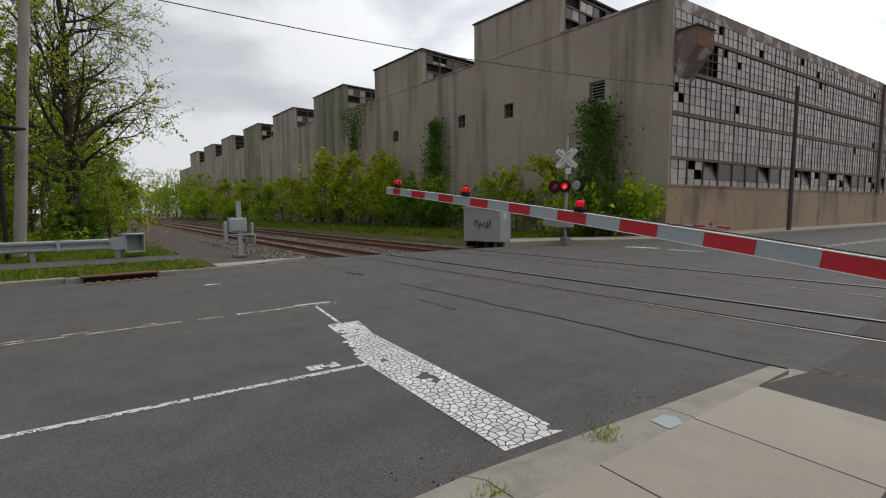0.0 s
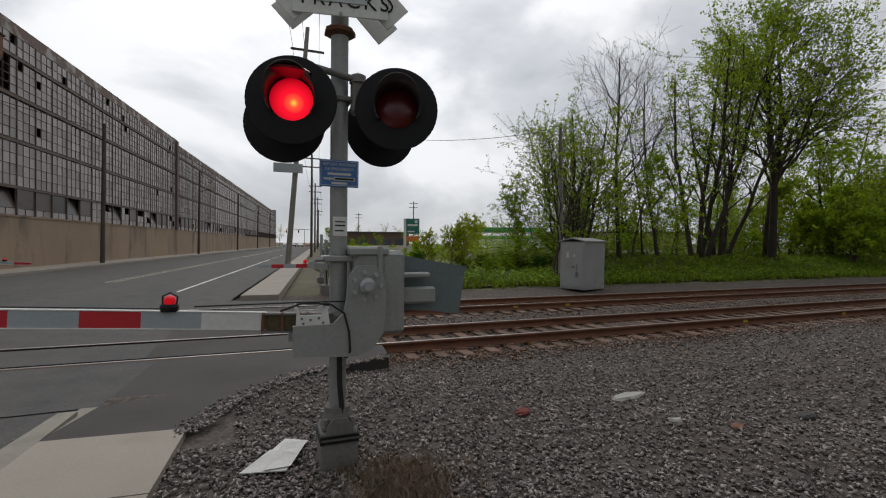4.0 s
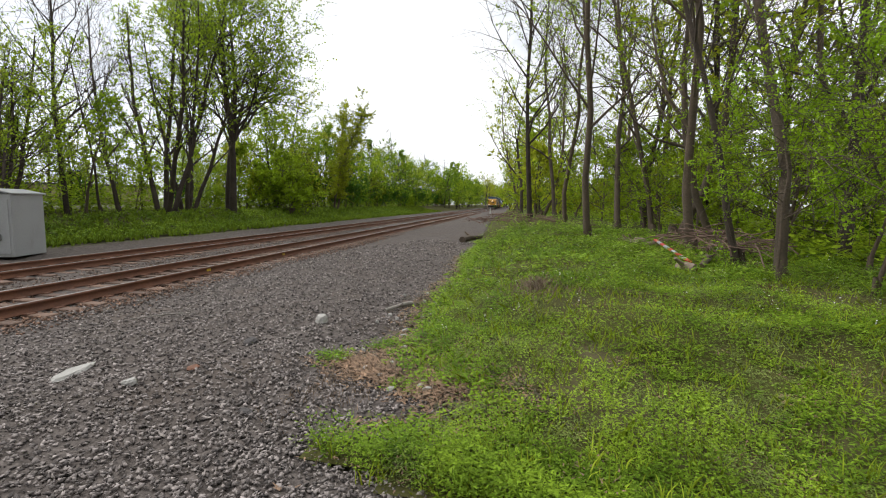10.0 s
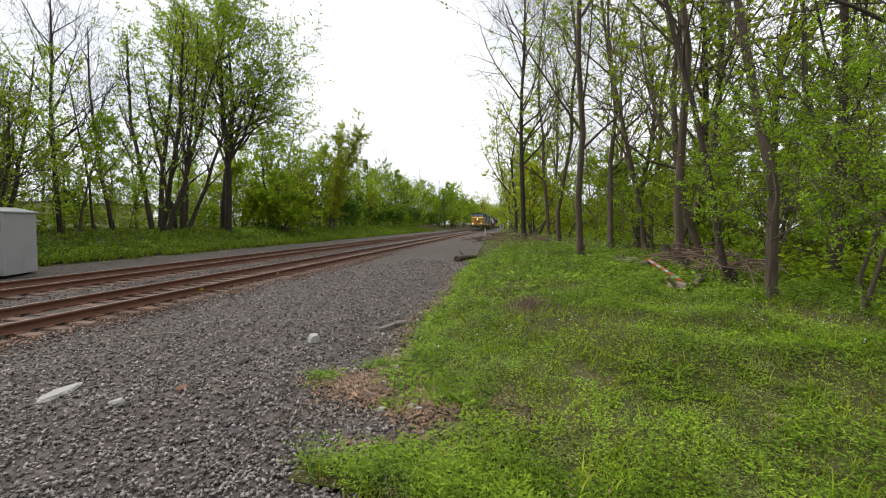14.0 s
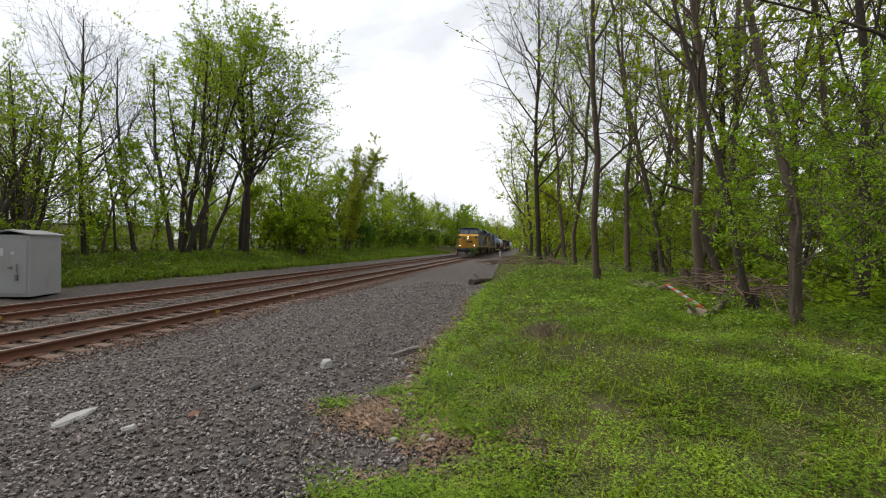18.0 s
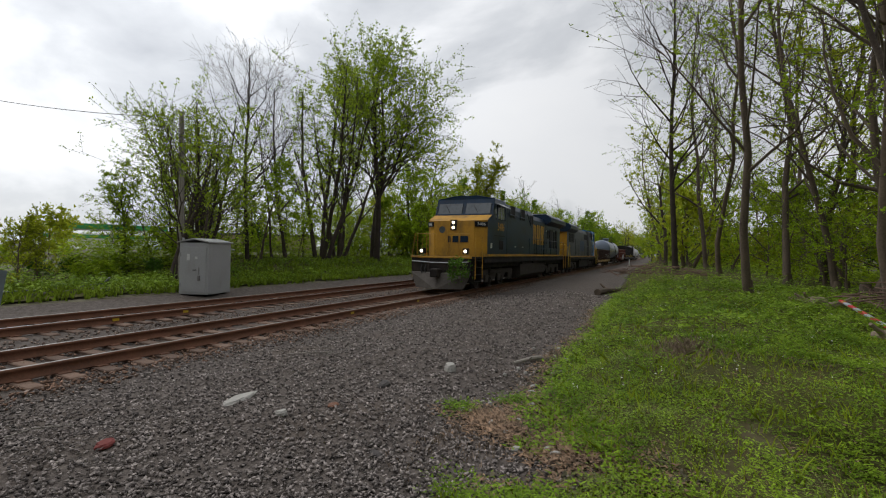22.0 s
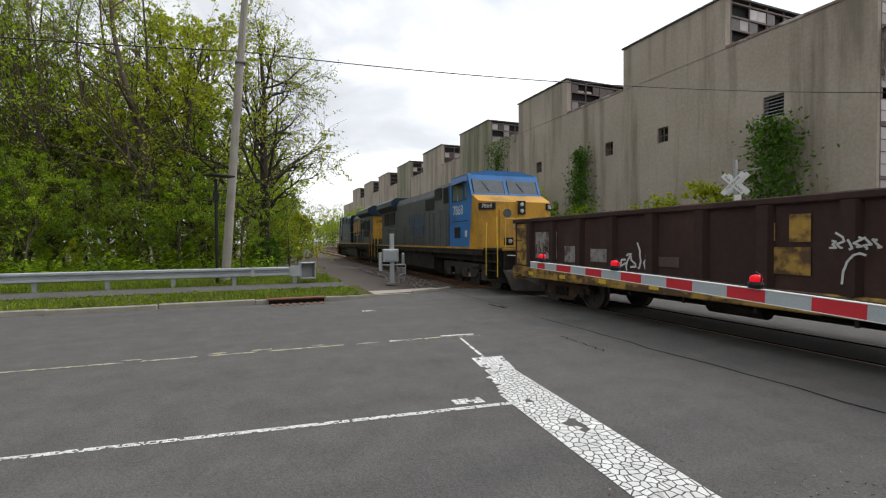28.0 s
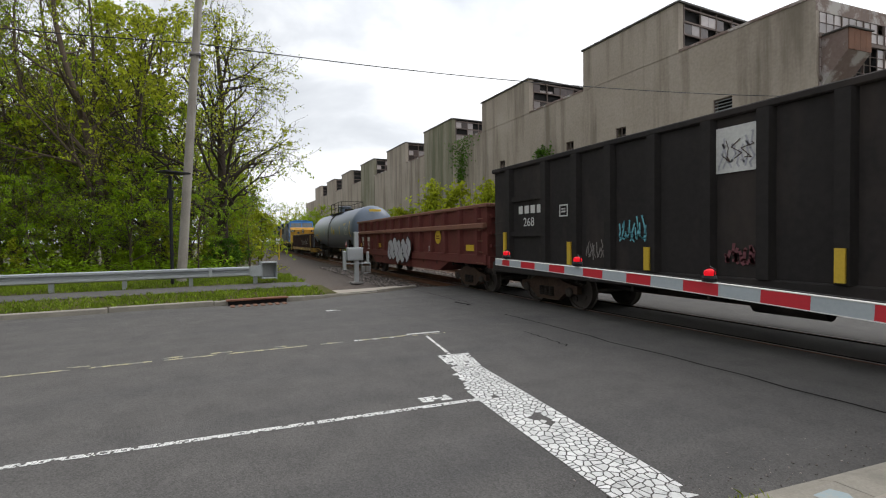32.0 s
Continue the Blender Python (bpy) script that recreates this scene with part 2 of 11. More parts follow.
    if rand or island:
        src = n.new("ShaderNodeObjectInfo").outputs["Random"] if rand else n.new("ShaderNodeNewGeometry").outputs["Random Per Island"]
        k = rand or island
        rr = n.new("ShaderNodeMapRange")
        rr.inputs["To Min"].default_value, rr.inputs["To Max"].default_value = 1 - k, 1 + k
        l.new(src, rr.inputs["Value"])
        hs = n.new("ShaderNodeHueSaturation")
        l.new(out, hs.inputs["Color"])
        l.new(rr.outputs[0], hs.inputs["Value"])
        out = hs.outputs["Color"]
    l.new(out, b.inputs["Base Color"])
    b.inputs["Roughness"].default_value, b.inputs["Metallic"].default_value = rough, metal
    b.inputs["Specular IOR Level"].default_value = spec
    b.inputs["Coat Weight"].default_value = coat
    if bump:
        bp = n.new("ShaderNodeBump")
        bp.inputs["Strength"].default_value, bp.inputs["Distance"].default_value = bump, 0.02
        l.new(add.outputs[0], bp.inputs["Height"])
        l.new(bp.outputs[0], b.inputs["Normal"])
    if emit:
        b.inputs["Emission Color"].default_value, b.inputs["Emission Strength"].default_value = (*emit, 1), emit_power
    if translucent:
        tr, ad = n.new("ShaderNodeBsdfTranslucent"), n.new("ShaderNodeMixShader")
        l.new(out, tr.inputs["Color"])
        ad.inputs["Fac"].default_value = translucent
        l.new(b.outputs[0], ad.inputs[1])
        l.new(tr.outputs[0], ad.inputs[2])
        l.new(ad.outputs[0], n["Material Output"].inputs["Surface"])
    return m


def text_mesh(body, size, thick=0.004, spacing=1.0):
    """Letters of the built-in font as a mesh in the xy plane, centred."""
    cu = bpy.data.curves.new("letters", "FONT")
    cu.body, cu.size, cu.extrude, cu.align_x, cu.align_y = body, size, thick, "CENTER", "CENTER"
    cu.space_character, cu.resolution_u = spacing, 3
    ob = bpy.data.objects.new("letters", cu)
    scene.collection.objects.link(ob)
    dg = bpy.context.evaluated_depsgraph_get()
    me = bpy.data.meshes.new_from_object(ob.evaluated_get(dg))
    bpy.data.objects.remove(ob)
    bpy.data.curves.remove(cu)
    return me


def smooth_step(a, b, x):
    t = min(max((x - a) / (b - a), 0.0), 1.0)
    return t * t * (3 - 2 * t)

# ---- materials ----
ASPHALT = mat("asphalt", (0.106, 0.100, 0.095), (0.060, 0.057, 0.055), rough=0.85, spec=0.3, scale=2.2, fine=75, bump=0.8, mix=0.5, stain=(0.05, 0.05, 0.052), stain_scale=(0.7, 0.09, 1), stain_cut=(0.48, 0.72), stain_amount=0.5, grit=0.24, grit_scale=80)
ASPHALT_PATCH = mat("asphalt_patch", (0.088, 0.08, 0.077), (0.05, 0.045, 0.043), rough=0.9, spec=0.25, scale=0.8, fine=90, bump=0.5)
CRACK = mat("tar_and_gap_shade", (0.014, 0.013, 0.013), rough=0.95, bump=0.1, spec=0.0)
PAINT_WHITE = mat("road_paint", (0.72, 0.72, 0.70), (0.45, 0.45, 0.44), rough=0.7, scale=3, fine=45, bump=0.3, mix=0.35, stain=(0.2, 0.2, 0.2), stain_scale=(5, 5, 5), stain_cut=(0.58, 0.7), stain_amount=0.6, island=0.12)
PAINT_YELLOW = mat("yellow_road_paint", (0.50, 0.45, 0.25), (0.28, 0.26, 0.18), rough=0.7, scale=3, fine=45, stain=(0.12, 0.12, 0.12), stain_scale=(6, 6, 6), stain_cut=(0.45, 0.55), stain_amount=0.9)
CONCRETE = mat("pavement_concrete", (0.335, 0.297, 0.250), (0.25, 0.222, 0.186), rough=0.9, scale=1.2, fine=60, bump=0.25, mix=0.35, rand=0.05, stain=(0.2, 0.185, 0.16), stain_scale=(2, 2, 2), stain_cut=(0.5, 0.85), stain_amount=0.6)
KERB = mat("kerb_concrete", (0.30, 0.275, 0.232), (0.20, 0.183, 0.153), rough=0.9, scale=2.0, fine=50, bump=0.35, stain=(0.14, 0.13, 0.11), stain_scale=(3, 3, 3), stain_cut=(0.5, 0.75), stain_amount=0.7)
BLUE_MARK = mat("blue_spray_paint", (0.24, 0.33, 0.38), (0.33, 0.34, 0.32), rough=0.9, scale=12, fine=60)
SOIL = mat("soil", (0.085, 0.075, 0.06), (0.05, 0.045, 0.035), rough=0.95, scale=0.6, fine=25, bump=0.8)
# dark second tone stands for the shaded gaps between stones
GRAVEL = mat("gravel_bed", (0.150, 0.128, 0.115), (0.036, 0.030, 0.026), rough=0.95, spec=0.1, scale=9, fine=34, bump=1.0, mix=0.6, stain=(0.09, 0.07, 0.055), stain_scale=(0.5, 0.5, 0.5), stain_cut=(0.5, 0.7), stain_amount=0.6)
STONE = mat("ballast_stone", (0.285, 0.250, 0.232), (0.105, 0.091, 0.083), rough=0.9, spec=0.2, scale=8, fine=60, bump=0.4, island=0.75)
TRACK_STONE = mat("rust_dusted_stone", (0.225, 0.165, 0.132), (0.088, 0.063, 0.05), rough=0.9, scale=8, fine=60, bump=0.3, island=0.55)
RUSTY_STONE = mat("rust_stained_stone", (0.22, 0.125, 0.08), (0.11, 0.065, 0.043), rough=0.9, scale=8, fine=60, bump=0.3, island=0.5)
GRASS_GROUND = mat("grassy_ground", (0.088, 0.088, 0.026), (0.038, 0.036, 0.015), rough=0.95, spec=0.06, scale=0.8, fine=14, bump=0.9, mix=0.5, stain=(0.13, 0.105, 0.07), stain_scale=(0.35, 0.35, 0.35), stain_cut=(0.55, 0.7), stain_amount=0.6)
FOREST_GROUND = mat("leaf_litter", (0.12, 0.10, 0.06), (0.06, 0.06, 0.03), rough=0.95, scale=0.5, fine=10, bump=0.9)
GRASS = mat("grass_blades", (0.33, 0.40, 0.03), (0.2, 0.27, 0.02), rough=0.7, scale=0.5, fine=3, bump=0, island=0.35, translucent=0.35, spec=0.12)
GRASS_FAR = mat("rough_bank_grass", (0.21, 0.29, 0.025), (0.11, 0.165, 0.016), rough=0.75, scale=0.4, fine=3, bump=0, mix=0.7, island=0.35, translucent=0.3, spec=0.1)
WEED_DEEP = mat("deep_green_weed_leaves", (0.19, 0.29, 0.02), (0.085, 0.16, 0.012), rough=0.65, scale=0.6, fine=3, bump=0, mix=0.72, island=0.45, translucent=0.3, spec=0.1)
WEED_OLIVE = mat("grey_green_weed_leaves", (0.235, 0.30, 0.075), (0.12, 0.165, 0.04), rough=0.7, scale=0.6, fine=3, bump=0, mix=0.72, island=0.45, translucent=0.3, spec=0.1)
DRY_STEM = mat("dry_weed_stems", (0.24, 0.16, 0.085), (0.12, 0.075, 0.04), rough=0.9, scale=1, fine=6, bump=0, island=0.4, spec=0.1)
WEED = mat("weed_leaves", (0.255, 0.375, 0.030), (0.105, 0.19, 0.018), rough=0.65, scale=0.4, fine=3, bump=0, mix=0.72, island=0.4, translucent=0.35, spec=0.12)
DRY_GRASS = mat("dry_grass", (0.30, 0.225, 0.16), (0.18, 0.13, 0.09), rough=0.9, scale=1, fine=5, bump=0, island=0.35)
BARK = mat("bark", (0.128, 0.094, 0.064), (0.056, 0.042, 0.030), rough=0.95, scale=2, fine=22, bump=0.8, rand=0.2)
BARK_DARK = mat("dark_bark", (0.085, 0.067, 0.053), (0.038, 0.03, 0.025), rough=0.95, spec=0.2, scale=2, fine=22, bump=0.8, rand=0.2)
LITTER = mat("dead_leaves", (0.30, 0.19, 0.115), (0.13, 0.085, 0.055), rough=0.9, scale=2, fine=8, bump=0, island=0.4)
LEAF = mat("spring_leaves", (0.33, 0.44, 0.023), (0.19, 0.29, 0.015), rough=0.6, scale=0.25, fine=2, bump=0, island=0.4, translucent=0.48, spec=0.1)
LEAF_YELLOW = mat("young_yellow_leaves", (0.40, 0.44, 0.028), (0.25, 0.30, 0.02), rough=0.6, scale=0.25, fine=2, bump=0, island=0.4, translucent=0.48, spec=0.1)
LEAF_BRIGHT = mat("bright_fresh_leaves", (0.31, 0.47, 0.022), (0.20, 0.34, 0.015), rough=0.6, scale=0.25, fine=2, bump=0, island=0.35, translucent=0.48, spec=0.1)
LEAF_DARK = mat("dense_green_leaves", (0.09, 0.19, 0.017), (0.045, 0.11, 0.01), rough=0.6, scale=0.25, fine=2, bump=0, island=0.4, translucent=0.35, spec=0.12)
LEAF_MID = mat("mid_green_leaves", (0.20, 0.31, 0.02), (0.10, 0.18, 0.012), rough=0.6, scale=0.25, fine=2, bump=0, island=0.4, translucent=0.42, spec=0.1)
BUD = mat("reddish_buds", (0.26, 0.20, 0.12), (0.16, 0.13, 0.08), rough=0.7, scale=0.3, fine=2, bump=0, island=0.35, translucent=0.3)
RUST = mat("rusty_steel", (0.21, 0.092, 0.05), (0.10, 0.05, 0.032), rough=0.85, metal=0.2, scale=2, fine=30, bump=0.4)
RAIL_HEAD = mat("polished_rail", (0.42, 0.40, 0.385), (0.27, 0.255, 0.245), rough=0.4, metal=1.0, scale=1, fine=20, bump=0.05)
TIE = mat("sleeper_wood", (0.17, 0.105, 0.073), (0.085, 0.055, 0.04), rough=0.95, scale=1.5, fine=25, bump=0.7, rand=0.3)
STUCCO = mat("stained_render_wall", (0.36, 0.313, 0.260), (0.265, 0.226, 0.182), rough=0.92, scale=0.25, fine=6, bump=0.2, mix=0.6, stain=(0.12, 0.098, 0.072), stain_scale=(0.7, 0.3, 0.06), stain_cut=(0.47, 0.64), stain_amount=0.7)
STUCCO_MOSS = mat("mossy_render_wall", (0.30, 0.27, 0.215), (0.19, 0.18, 0.125), rough=0.92, scale=0.3, fine=6, bump=0.2, stain=(0.085, 0.09, 0.045), stain_scale=(0.8, 0.3, 0.05), stain_cut=(0.42, 0.62), stain_amount=0.8)
BASE_WALL = mat("stained_base_wall", (0.35, 0.255, 0.175), (0.26, 0.187, 0.13), rough=0.9, scale=0.4, fine=8, bump=0.25, stain=(0.12, 0.095, 0.075), stain_scale=(0.5, 0.8, 0.15), stain_cut=(0.50, 0.66), stain_amount=0.8)
PANE = mat("dirty_wired_glass", (0.37, 0.325, 0.31), (0.26, 0.225, 0.215), rough=0.35, scale=0.5, fine=3, bump=0.05, island=0.28, stain=(0.15, 0.13, 0.12), stain_scale=(0.3, 0.3, 0.25), stain_cut=(0.5, 0.75), stain_amount=0.55, spec=0.6)
PANE_ONE = mat("dirty_wired_glass_pane", (0.37, 0.325, 0.31), (0.26, 0.225, 0.215), rough=0.35, scale=0.5, fine=3, bump=0.05, rand=0.28, stain=(0.15, 0.13, 0.12), stain_scale=(0.3, 0.3, 0.25), stain_cut=(0.5, 0.75), stain_amount=0.55, spec=0.6)
DARK_PANE = mat("dark_brown_pane", (0.078, 0.050, 0.042), (0.034, 0.024, 0.021), rough=0.35, scale=1, fine=5, bump=0.1, rand=0.5)
# near-black colour stands for the shade inside openings and behind glass
VOID = mat("painted_interior_shade", (0.012, 0.011, 0.011), rough=0.9, bump=0)
MULLION = mat("rusted_window_bars", (0.165, 0.125, 0.108), (0.10, 0.078, 0.068), rough=0.85, scale=1, fine=12, bump=0.3)
CAPPING = mat("peeling_parapet_capping", (0.22, 0.165, 0.143), (0.15, 0.105, 0.09), rough=0.9, scale=0.8, fine=6, bump=0.4, stain=(0.5, 0.48, 0.46), stain_scale=(0.9, 0.9, 0.9), stain_cut=(0.5, 0.6), stain_amount=0.7)
ROOF = mat("roof_felt", (0.09, 0.085, 0.08), rough=0.95, scale=0.5, fine=6)
GALV = mat("galvanised_steel", (0.42, 0.44, 0.45), (0.32, 0.335, 0.345), rough=0.5, metal=0.55, scale=1.5, fine=25, bump=0.1, rand=0.05)
SILVER = mat("aluminium_paint", (0.335, 0.34, 0.335), (0.255, 0.26, 0.255), rough=0.55, metal=0.3, scale=2, fine=30, bump=0.12, stain=(0.2, 0.17, 0.14), stain_scale=(4, 4, 1.5), stain_cut=(0.55, 0.75), stain_amount=0.5)
GREY_STEEL = mat("grey_cabinet_paint", (0.36, 0.365, 0.36), (0.30, 0.305, 0.30), rough=0.55, metal=0.2, scale=1, fine=20, bump=0.08, stain=(0.22, 0.2, 0.17), stain_scale=(2, 2, 0.7), stain_cut=(0.55, 0.8), stain_amount=0.4)
CAST = mat("cast_iron_grey", (0.21, 0.2, 0.188), (0.14, 0.132, 0.125), rough=0.75, metal=0.2, scale=3, fine=30, bump=0.3)
BLACK = mat("black_paint", (0.008, 0.008, 0.010), (0.012, 0.012, 0.014), rough=0.6, spec=0.25, scale=2, fine=30, bump=0.05)
RUBBER = mat("black_rubber", (0.018, 0.018, 0.018), rough=0.8, bump=0.1)
RED_REFLECT = mat("red_reflective_sheet", (0.50, 0.012, 0.026), (0.42, 0.011, 0.022), rough=0.45, scale=3, fine=40, bump=0.04)
GREY_REFLECT = mat("grey_reflective_sheet", (0.36, 0.40, 0.43), (0.30, 0.34, 0.37), rough=0.45, scale=3, fine=40, bump=0.04)
WHITE_PAINT = mat("white_paint", (0.72, 0.72, 0.70), (0.58, 0.58, 0.56), rough=0.55, scale=2, fine=30, bump=0.06)
SIGN_BLUE = mat("blue_sign_face", (0.05, 0.17, 0.45), rough=0.45, bump=0.02)
RED_LENS = mat("red_lens", (0.35, 0.01, 0.02), rough=0.2, bump=0.1, fine=200)
RED_GLOW = mat("lit_red_lens", (0.10, 0.002, 0.004), rough=0.4, spec=0.03, bump=0.1, fine=200, emit=(1.0, 0.02, 0.035), emit_power=0.62)
# shutter is an added part, swung over always-lit lenses to imitate flashing
ADDED_SHUTTER_RED = mat("added_flash_shutter_red", (0.11, 0.006, 0.009), (0.07, 0.004, 0.006), rough=0.22, bump=0.1, fine=200, spec=0.5)
# the lens is brightest in front of its bulb
gn, gl = RED_GLOW.node_tree.nodes, RED_GLOW.node_tree.links
g_co, g_len, g_ramp = gn.new("ShaderNodeTexCoord"), gn.new("ShaderNodeVectorMath"), gn.new("ShaderNodeValToRGB")
g_len.operation = "DISTANCE"
g_len.inputs[1].default_value = (0.02, -0.05, -0.035)
g_ramp.color_ramp.elements.new(0.025)
g_ramp.color_ramp.elements.new(0.07)
for k, (p, c) in enumerate(((0.0, (1.0, 0.42, 0.05, 1)), (0.03, (1.0, 0.07, 0.03, 1)), (0.075, (0.75, 0.006, 0.02, 1)), (0.2, (0.16, 0.0, 0.004, 1)))):
    g_ramp.color_ramp.elements[k].position, g_ramp.color_ramp.elements[k].color = p, c
gl.new(g_co.outputs["Object"], g_len.inputs[0])
gl.new(g_len.outputs["Value"], g_ramp.inputs["Fac"])
gl.new(g_ramp.outputs["Color"], gn["Principled BSDF"].inputs["Emission Color"])
gn["Principled BSDF"].inputs["Emission Strength"].default_value = 1.9
RED_SPOT = mat("lit_red_bulb_spot", (0.9, 0.2, 0.05), rough=0.3, bump=0, emit=(1.0, 0.22, 0.05), emit_power=2.2)
RED_SMALL = mat("lit_red_gate_lamp", (0.3, 0.006, 0.012), rough=0.35, spec=0.1, bump=0, emit=(1.0, 0.012, 0.025), emit_power=0.4)
DIM_RED = mat("unlit_red_lens", (0.16, 0.008, 0.012), rough=0.2, bump=0.1, fine=200, emit=(0.5, 0.01, 0.015), emit_power=0.16)
WOOD_POLE = mat("weathered_pole_wood", (0.30, 0.275, 0.24), (0.19, 0.17, 0.145), rough=0.95, scale=1.5, fine=30, bump=0.5, stain=(0.13, 0.115, 0.1), stain_scale=(8, 8, 0.5), stain_cut=(0.5, 0.7), stain_amount=0.6)
DARK_POLE = mat("creosoted_pole_wood", (0.10, 0.085, 0.075), (0.06, 0.05, 0.045), rough=0.95, scale=1.5, fine=30, bump=0.5)
WIRE = mat("cable", (0.02, 0.02, 0.022), rough=0.7, bump=0)
PAPER = mat("crumpled_paper", (0.62, 0.61, 0.585), (0.5, 0.49, 0.47), rough=0.9, scale=4, fine=30, bump=0.3)

# ---- ground, road, tracks ----
R1, R2, R3, R4, RAIL_Z = 8.46, 9.965, 12.60, 14.105, -0.07
TRACK_A, TRACK_B = (R1 + R2) / 2, (R3 + R4) / 2


def bend(x):
    """Sideways run of the line away from its straight part at the crossing."""
    if x > 0:
        return 0.0155 * (math.sqrt(x * x + 400.0) - 20.0)
    return 0.042 * (math.sqrt(x * x + 625.0) - 25.0)


def bend_slope(x):
    return (bend(x + 0.5) - bend(x - 0.5))


def road_x(y):
    """Sideways run of the road."""
    return 0.06 * y if y < 8 else 0.48 + 0.11 * (y - 8)


KERB_NEAR, KERB_FAR, FACADE = -2.17, -14.4, -16.56


def on_road(x, y, margin=0.0):
    q = x - road_x(y)
    return KERB_FAR - margin < q < KERB_NEAR + margin


def verge_edge(x):
    """Where the weedy bank meets the gravel, with a worn hollow near its end."""
    return 1.32 + 0.1 * math.sin(x * 0.9 + 0.4) + 0.038 * min(max(x - 6.0, 0.0), 40.0) - 0.85 * math.exp(-((x - 3.95) / 0.5) ** 2)


def bank_edge(x):
    return verge_edge(x) if x > 3.3 else 1.5 - 9.0 * (1 - smooth_step(1.2, 3.15, x))


def ground_z(x, y):
    off = bend(x)
    u = y - off
    z = 0.0
    a = 3.6 + 2.6 * (1 - smooth_step(1.2, 4.5, abs(x + 1.0)))
    z -= 0.27 * smooth_step(a, 0.5 * a + 5.6, u) * (1 - smooth_step(16.0, 19.0, u))
    z -= 0.05 * smooth_step(16.0, 19.0, u)
    if x > 0:
        bank = smooth_step(2.8, 6.5, x)
        q = u - (1.35 + 0.038 * min(max(x - 6.0, 0.0), 40.0))
        crest = 0.42 + 0.5 * smooth_step(6, 28, x)
        z += bank * crest * ((1 - smooth_step(-2.0, 0.15, q)) - 0.3 * (1 - smooth_step(-9.0, -3.2, q)))
        z -= bank * 0.07 * math.exp(-((q - 0.6) / 0.6) ** 2)
        z += smooth_step(10, 24, x) * 1.1 * smooth_step(18.5, 25.0, u)
        z += (0.05 * noise.noise((x * 0.5, y * 0.5, 0.3)) + 0.045 * noise.noise((x * 1.1, y * 1.4, 2.3)) * (1 - smooth_step(6.0, 7.2, u))) * smooth_step(1.5, 4, x)
    else:
        z += 0.13 * smooth_step(-15.5, -19.0, x) * (1 - smooth_step(2.0, 5.5, y))
        z -= 0.35 * smooth_step(-24, -32, x) * (1 - smooth_step(1.0, 4.0, y))
    return z


def flat_z(y):
    """Height of the road."""
    return -0.07 * smooth_step(4.5, 8.0, y) + 0.02 * smooth_step(15.5, 19, y)


def sheet(name, xs, ys, zf, material, label, cull=None, kind="structure", category=""):
    idx, v, f = {}, [], []
    for i, x in enumerate(xs):
        for j, y in enumerate(ys):
            idx[i, j] = len(v)
            v.append((x, y, zf(x, y)))
    for i in range(len(xs) - 1):
        for j in range(len(ys) - 1):
            if cull and cull((xs[i] + xs[i + 1]) / 2, (ys[j] + ys[j + 1]) / 2):
                continue
            f.append((idx[i, j], idx[i + 1, j], idx[i + 1, j + 1], idx[i, j + 1]))
    me = raw_mesh(name, v, f, material)
    me.polygons.foreach_set("use_smooth", [True] * len(me.polygons))
    return tagged(new(name, me), label, category, kind=kind)


def steps(*spans):
    out = []
    for a, b, d in spans:
        n = max(1, round((b - a) / d))
        out += [a + (b - a) * k / n for k in range(n)]
    return out + [spans[-1][1]]


GX = steps((-900, -200, 70), (-200, -60, 10), (-60, -20, 2.0), (-20, 0, 1.0), (0, 14, 0.4), (14, 50, 1.5), (50, 200, 10), (200, 900, 70))
GY = steps((-900, -120, 60), (-120, -30, 8), (-30, -8, 1.5), (-8, 20, 0.45), (20, 40, 1.2), (40, 120, 8), (120, 900, 60))
sheet("ground", GX, GY, lambda x, y: ground_z(x, y) - (0.28 if -24 < x < 34 and on_road(x, y, 1.5) else 0.06), FOREST_GROUND, "uneven soil and leaf litter ground under the trees", category="ground")

# gravel bed of the line, and the wide gravel verge
sheet("gravel_bed", steps((-320, -60, 10), (-60, -16.2, 1.6)), steps((2.0, 17.5, 0.5)), lambda x, y: ground_z(x, y + bend(x)) - 0.01, GRAVEL, "grey crushed stone bed under the railway tracks", category="gravel")
for ob in [scene.objects["gravel_bed"]]:
    for p in ob.data.vertices:
        p.co.y += bend(p.co.x)


vx = steps((-1.5, 14, 0.2), (14, 60, 2), (60, 320, 10))
vv, vf = [], []
for i, x in enumerate(vx):
    for j in range(61):
        lo = bank_edge(x)
        y = lo + (17.6 - lo) * j / 60
        vv.append((x, y + bend(x), ground_z(x, y + bend(x)) - 0.01))
for i in range(len(vx) - 1):
    for j in range(60):
        xm, ym = (vx[i] + vx[i + 1]) / 2, vv[i * 61 + j][1]
        if xm < 1.3 and 8.2 < ym < 15.2:
            continue
        vf.append((i * 61 + j, (i + 1) * 61 + j, (i + 1) * 61 + j + 1, i * 61 + j + 1))
tagged(new("gravel_verge", raw_mesh("gravel_verge", vv, vf, GRAVEL)), "wide verge of loose grey crushed stone beside the tracks", "gravel", kind="structure")

# grassy banks
gb = steps((1.0, 14, 0.25), (14, 60, 2), (60, 320, 12))
sheet("grass_bank", gb, steps((-14, 3.6, 0.3)), lambda x, y: ground_z(x, y + bend(x)) + 0.012, GRASS_GROUND, "weedy green bank beside the gravel verge", category="grass",
      cull=lambda x, y: y > bank_edge(x) - 0.05)
for p in scene.objects["grass_bank"].data.vertices:
    p.co.y += bend(p.co.x)
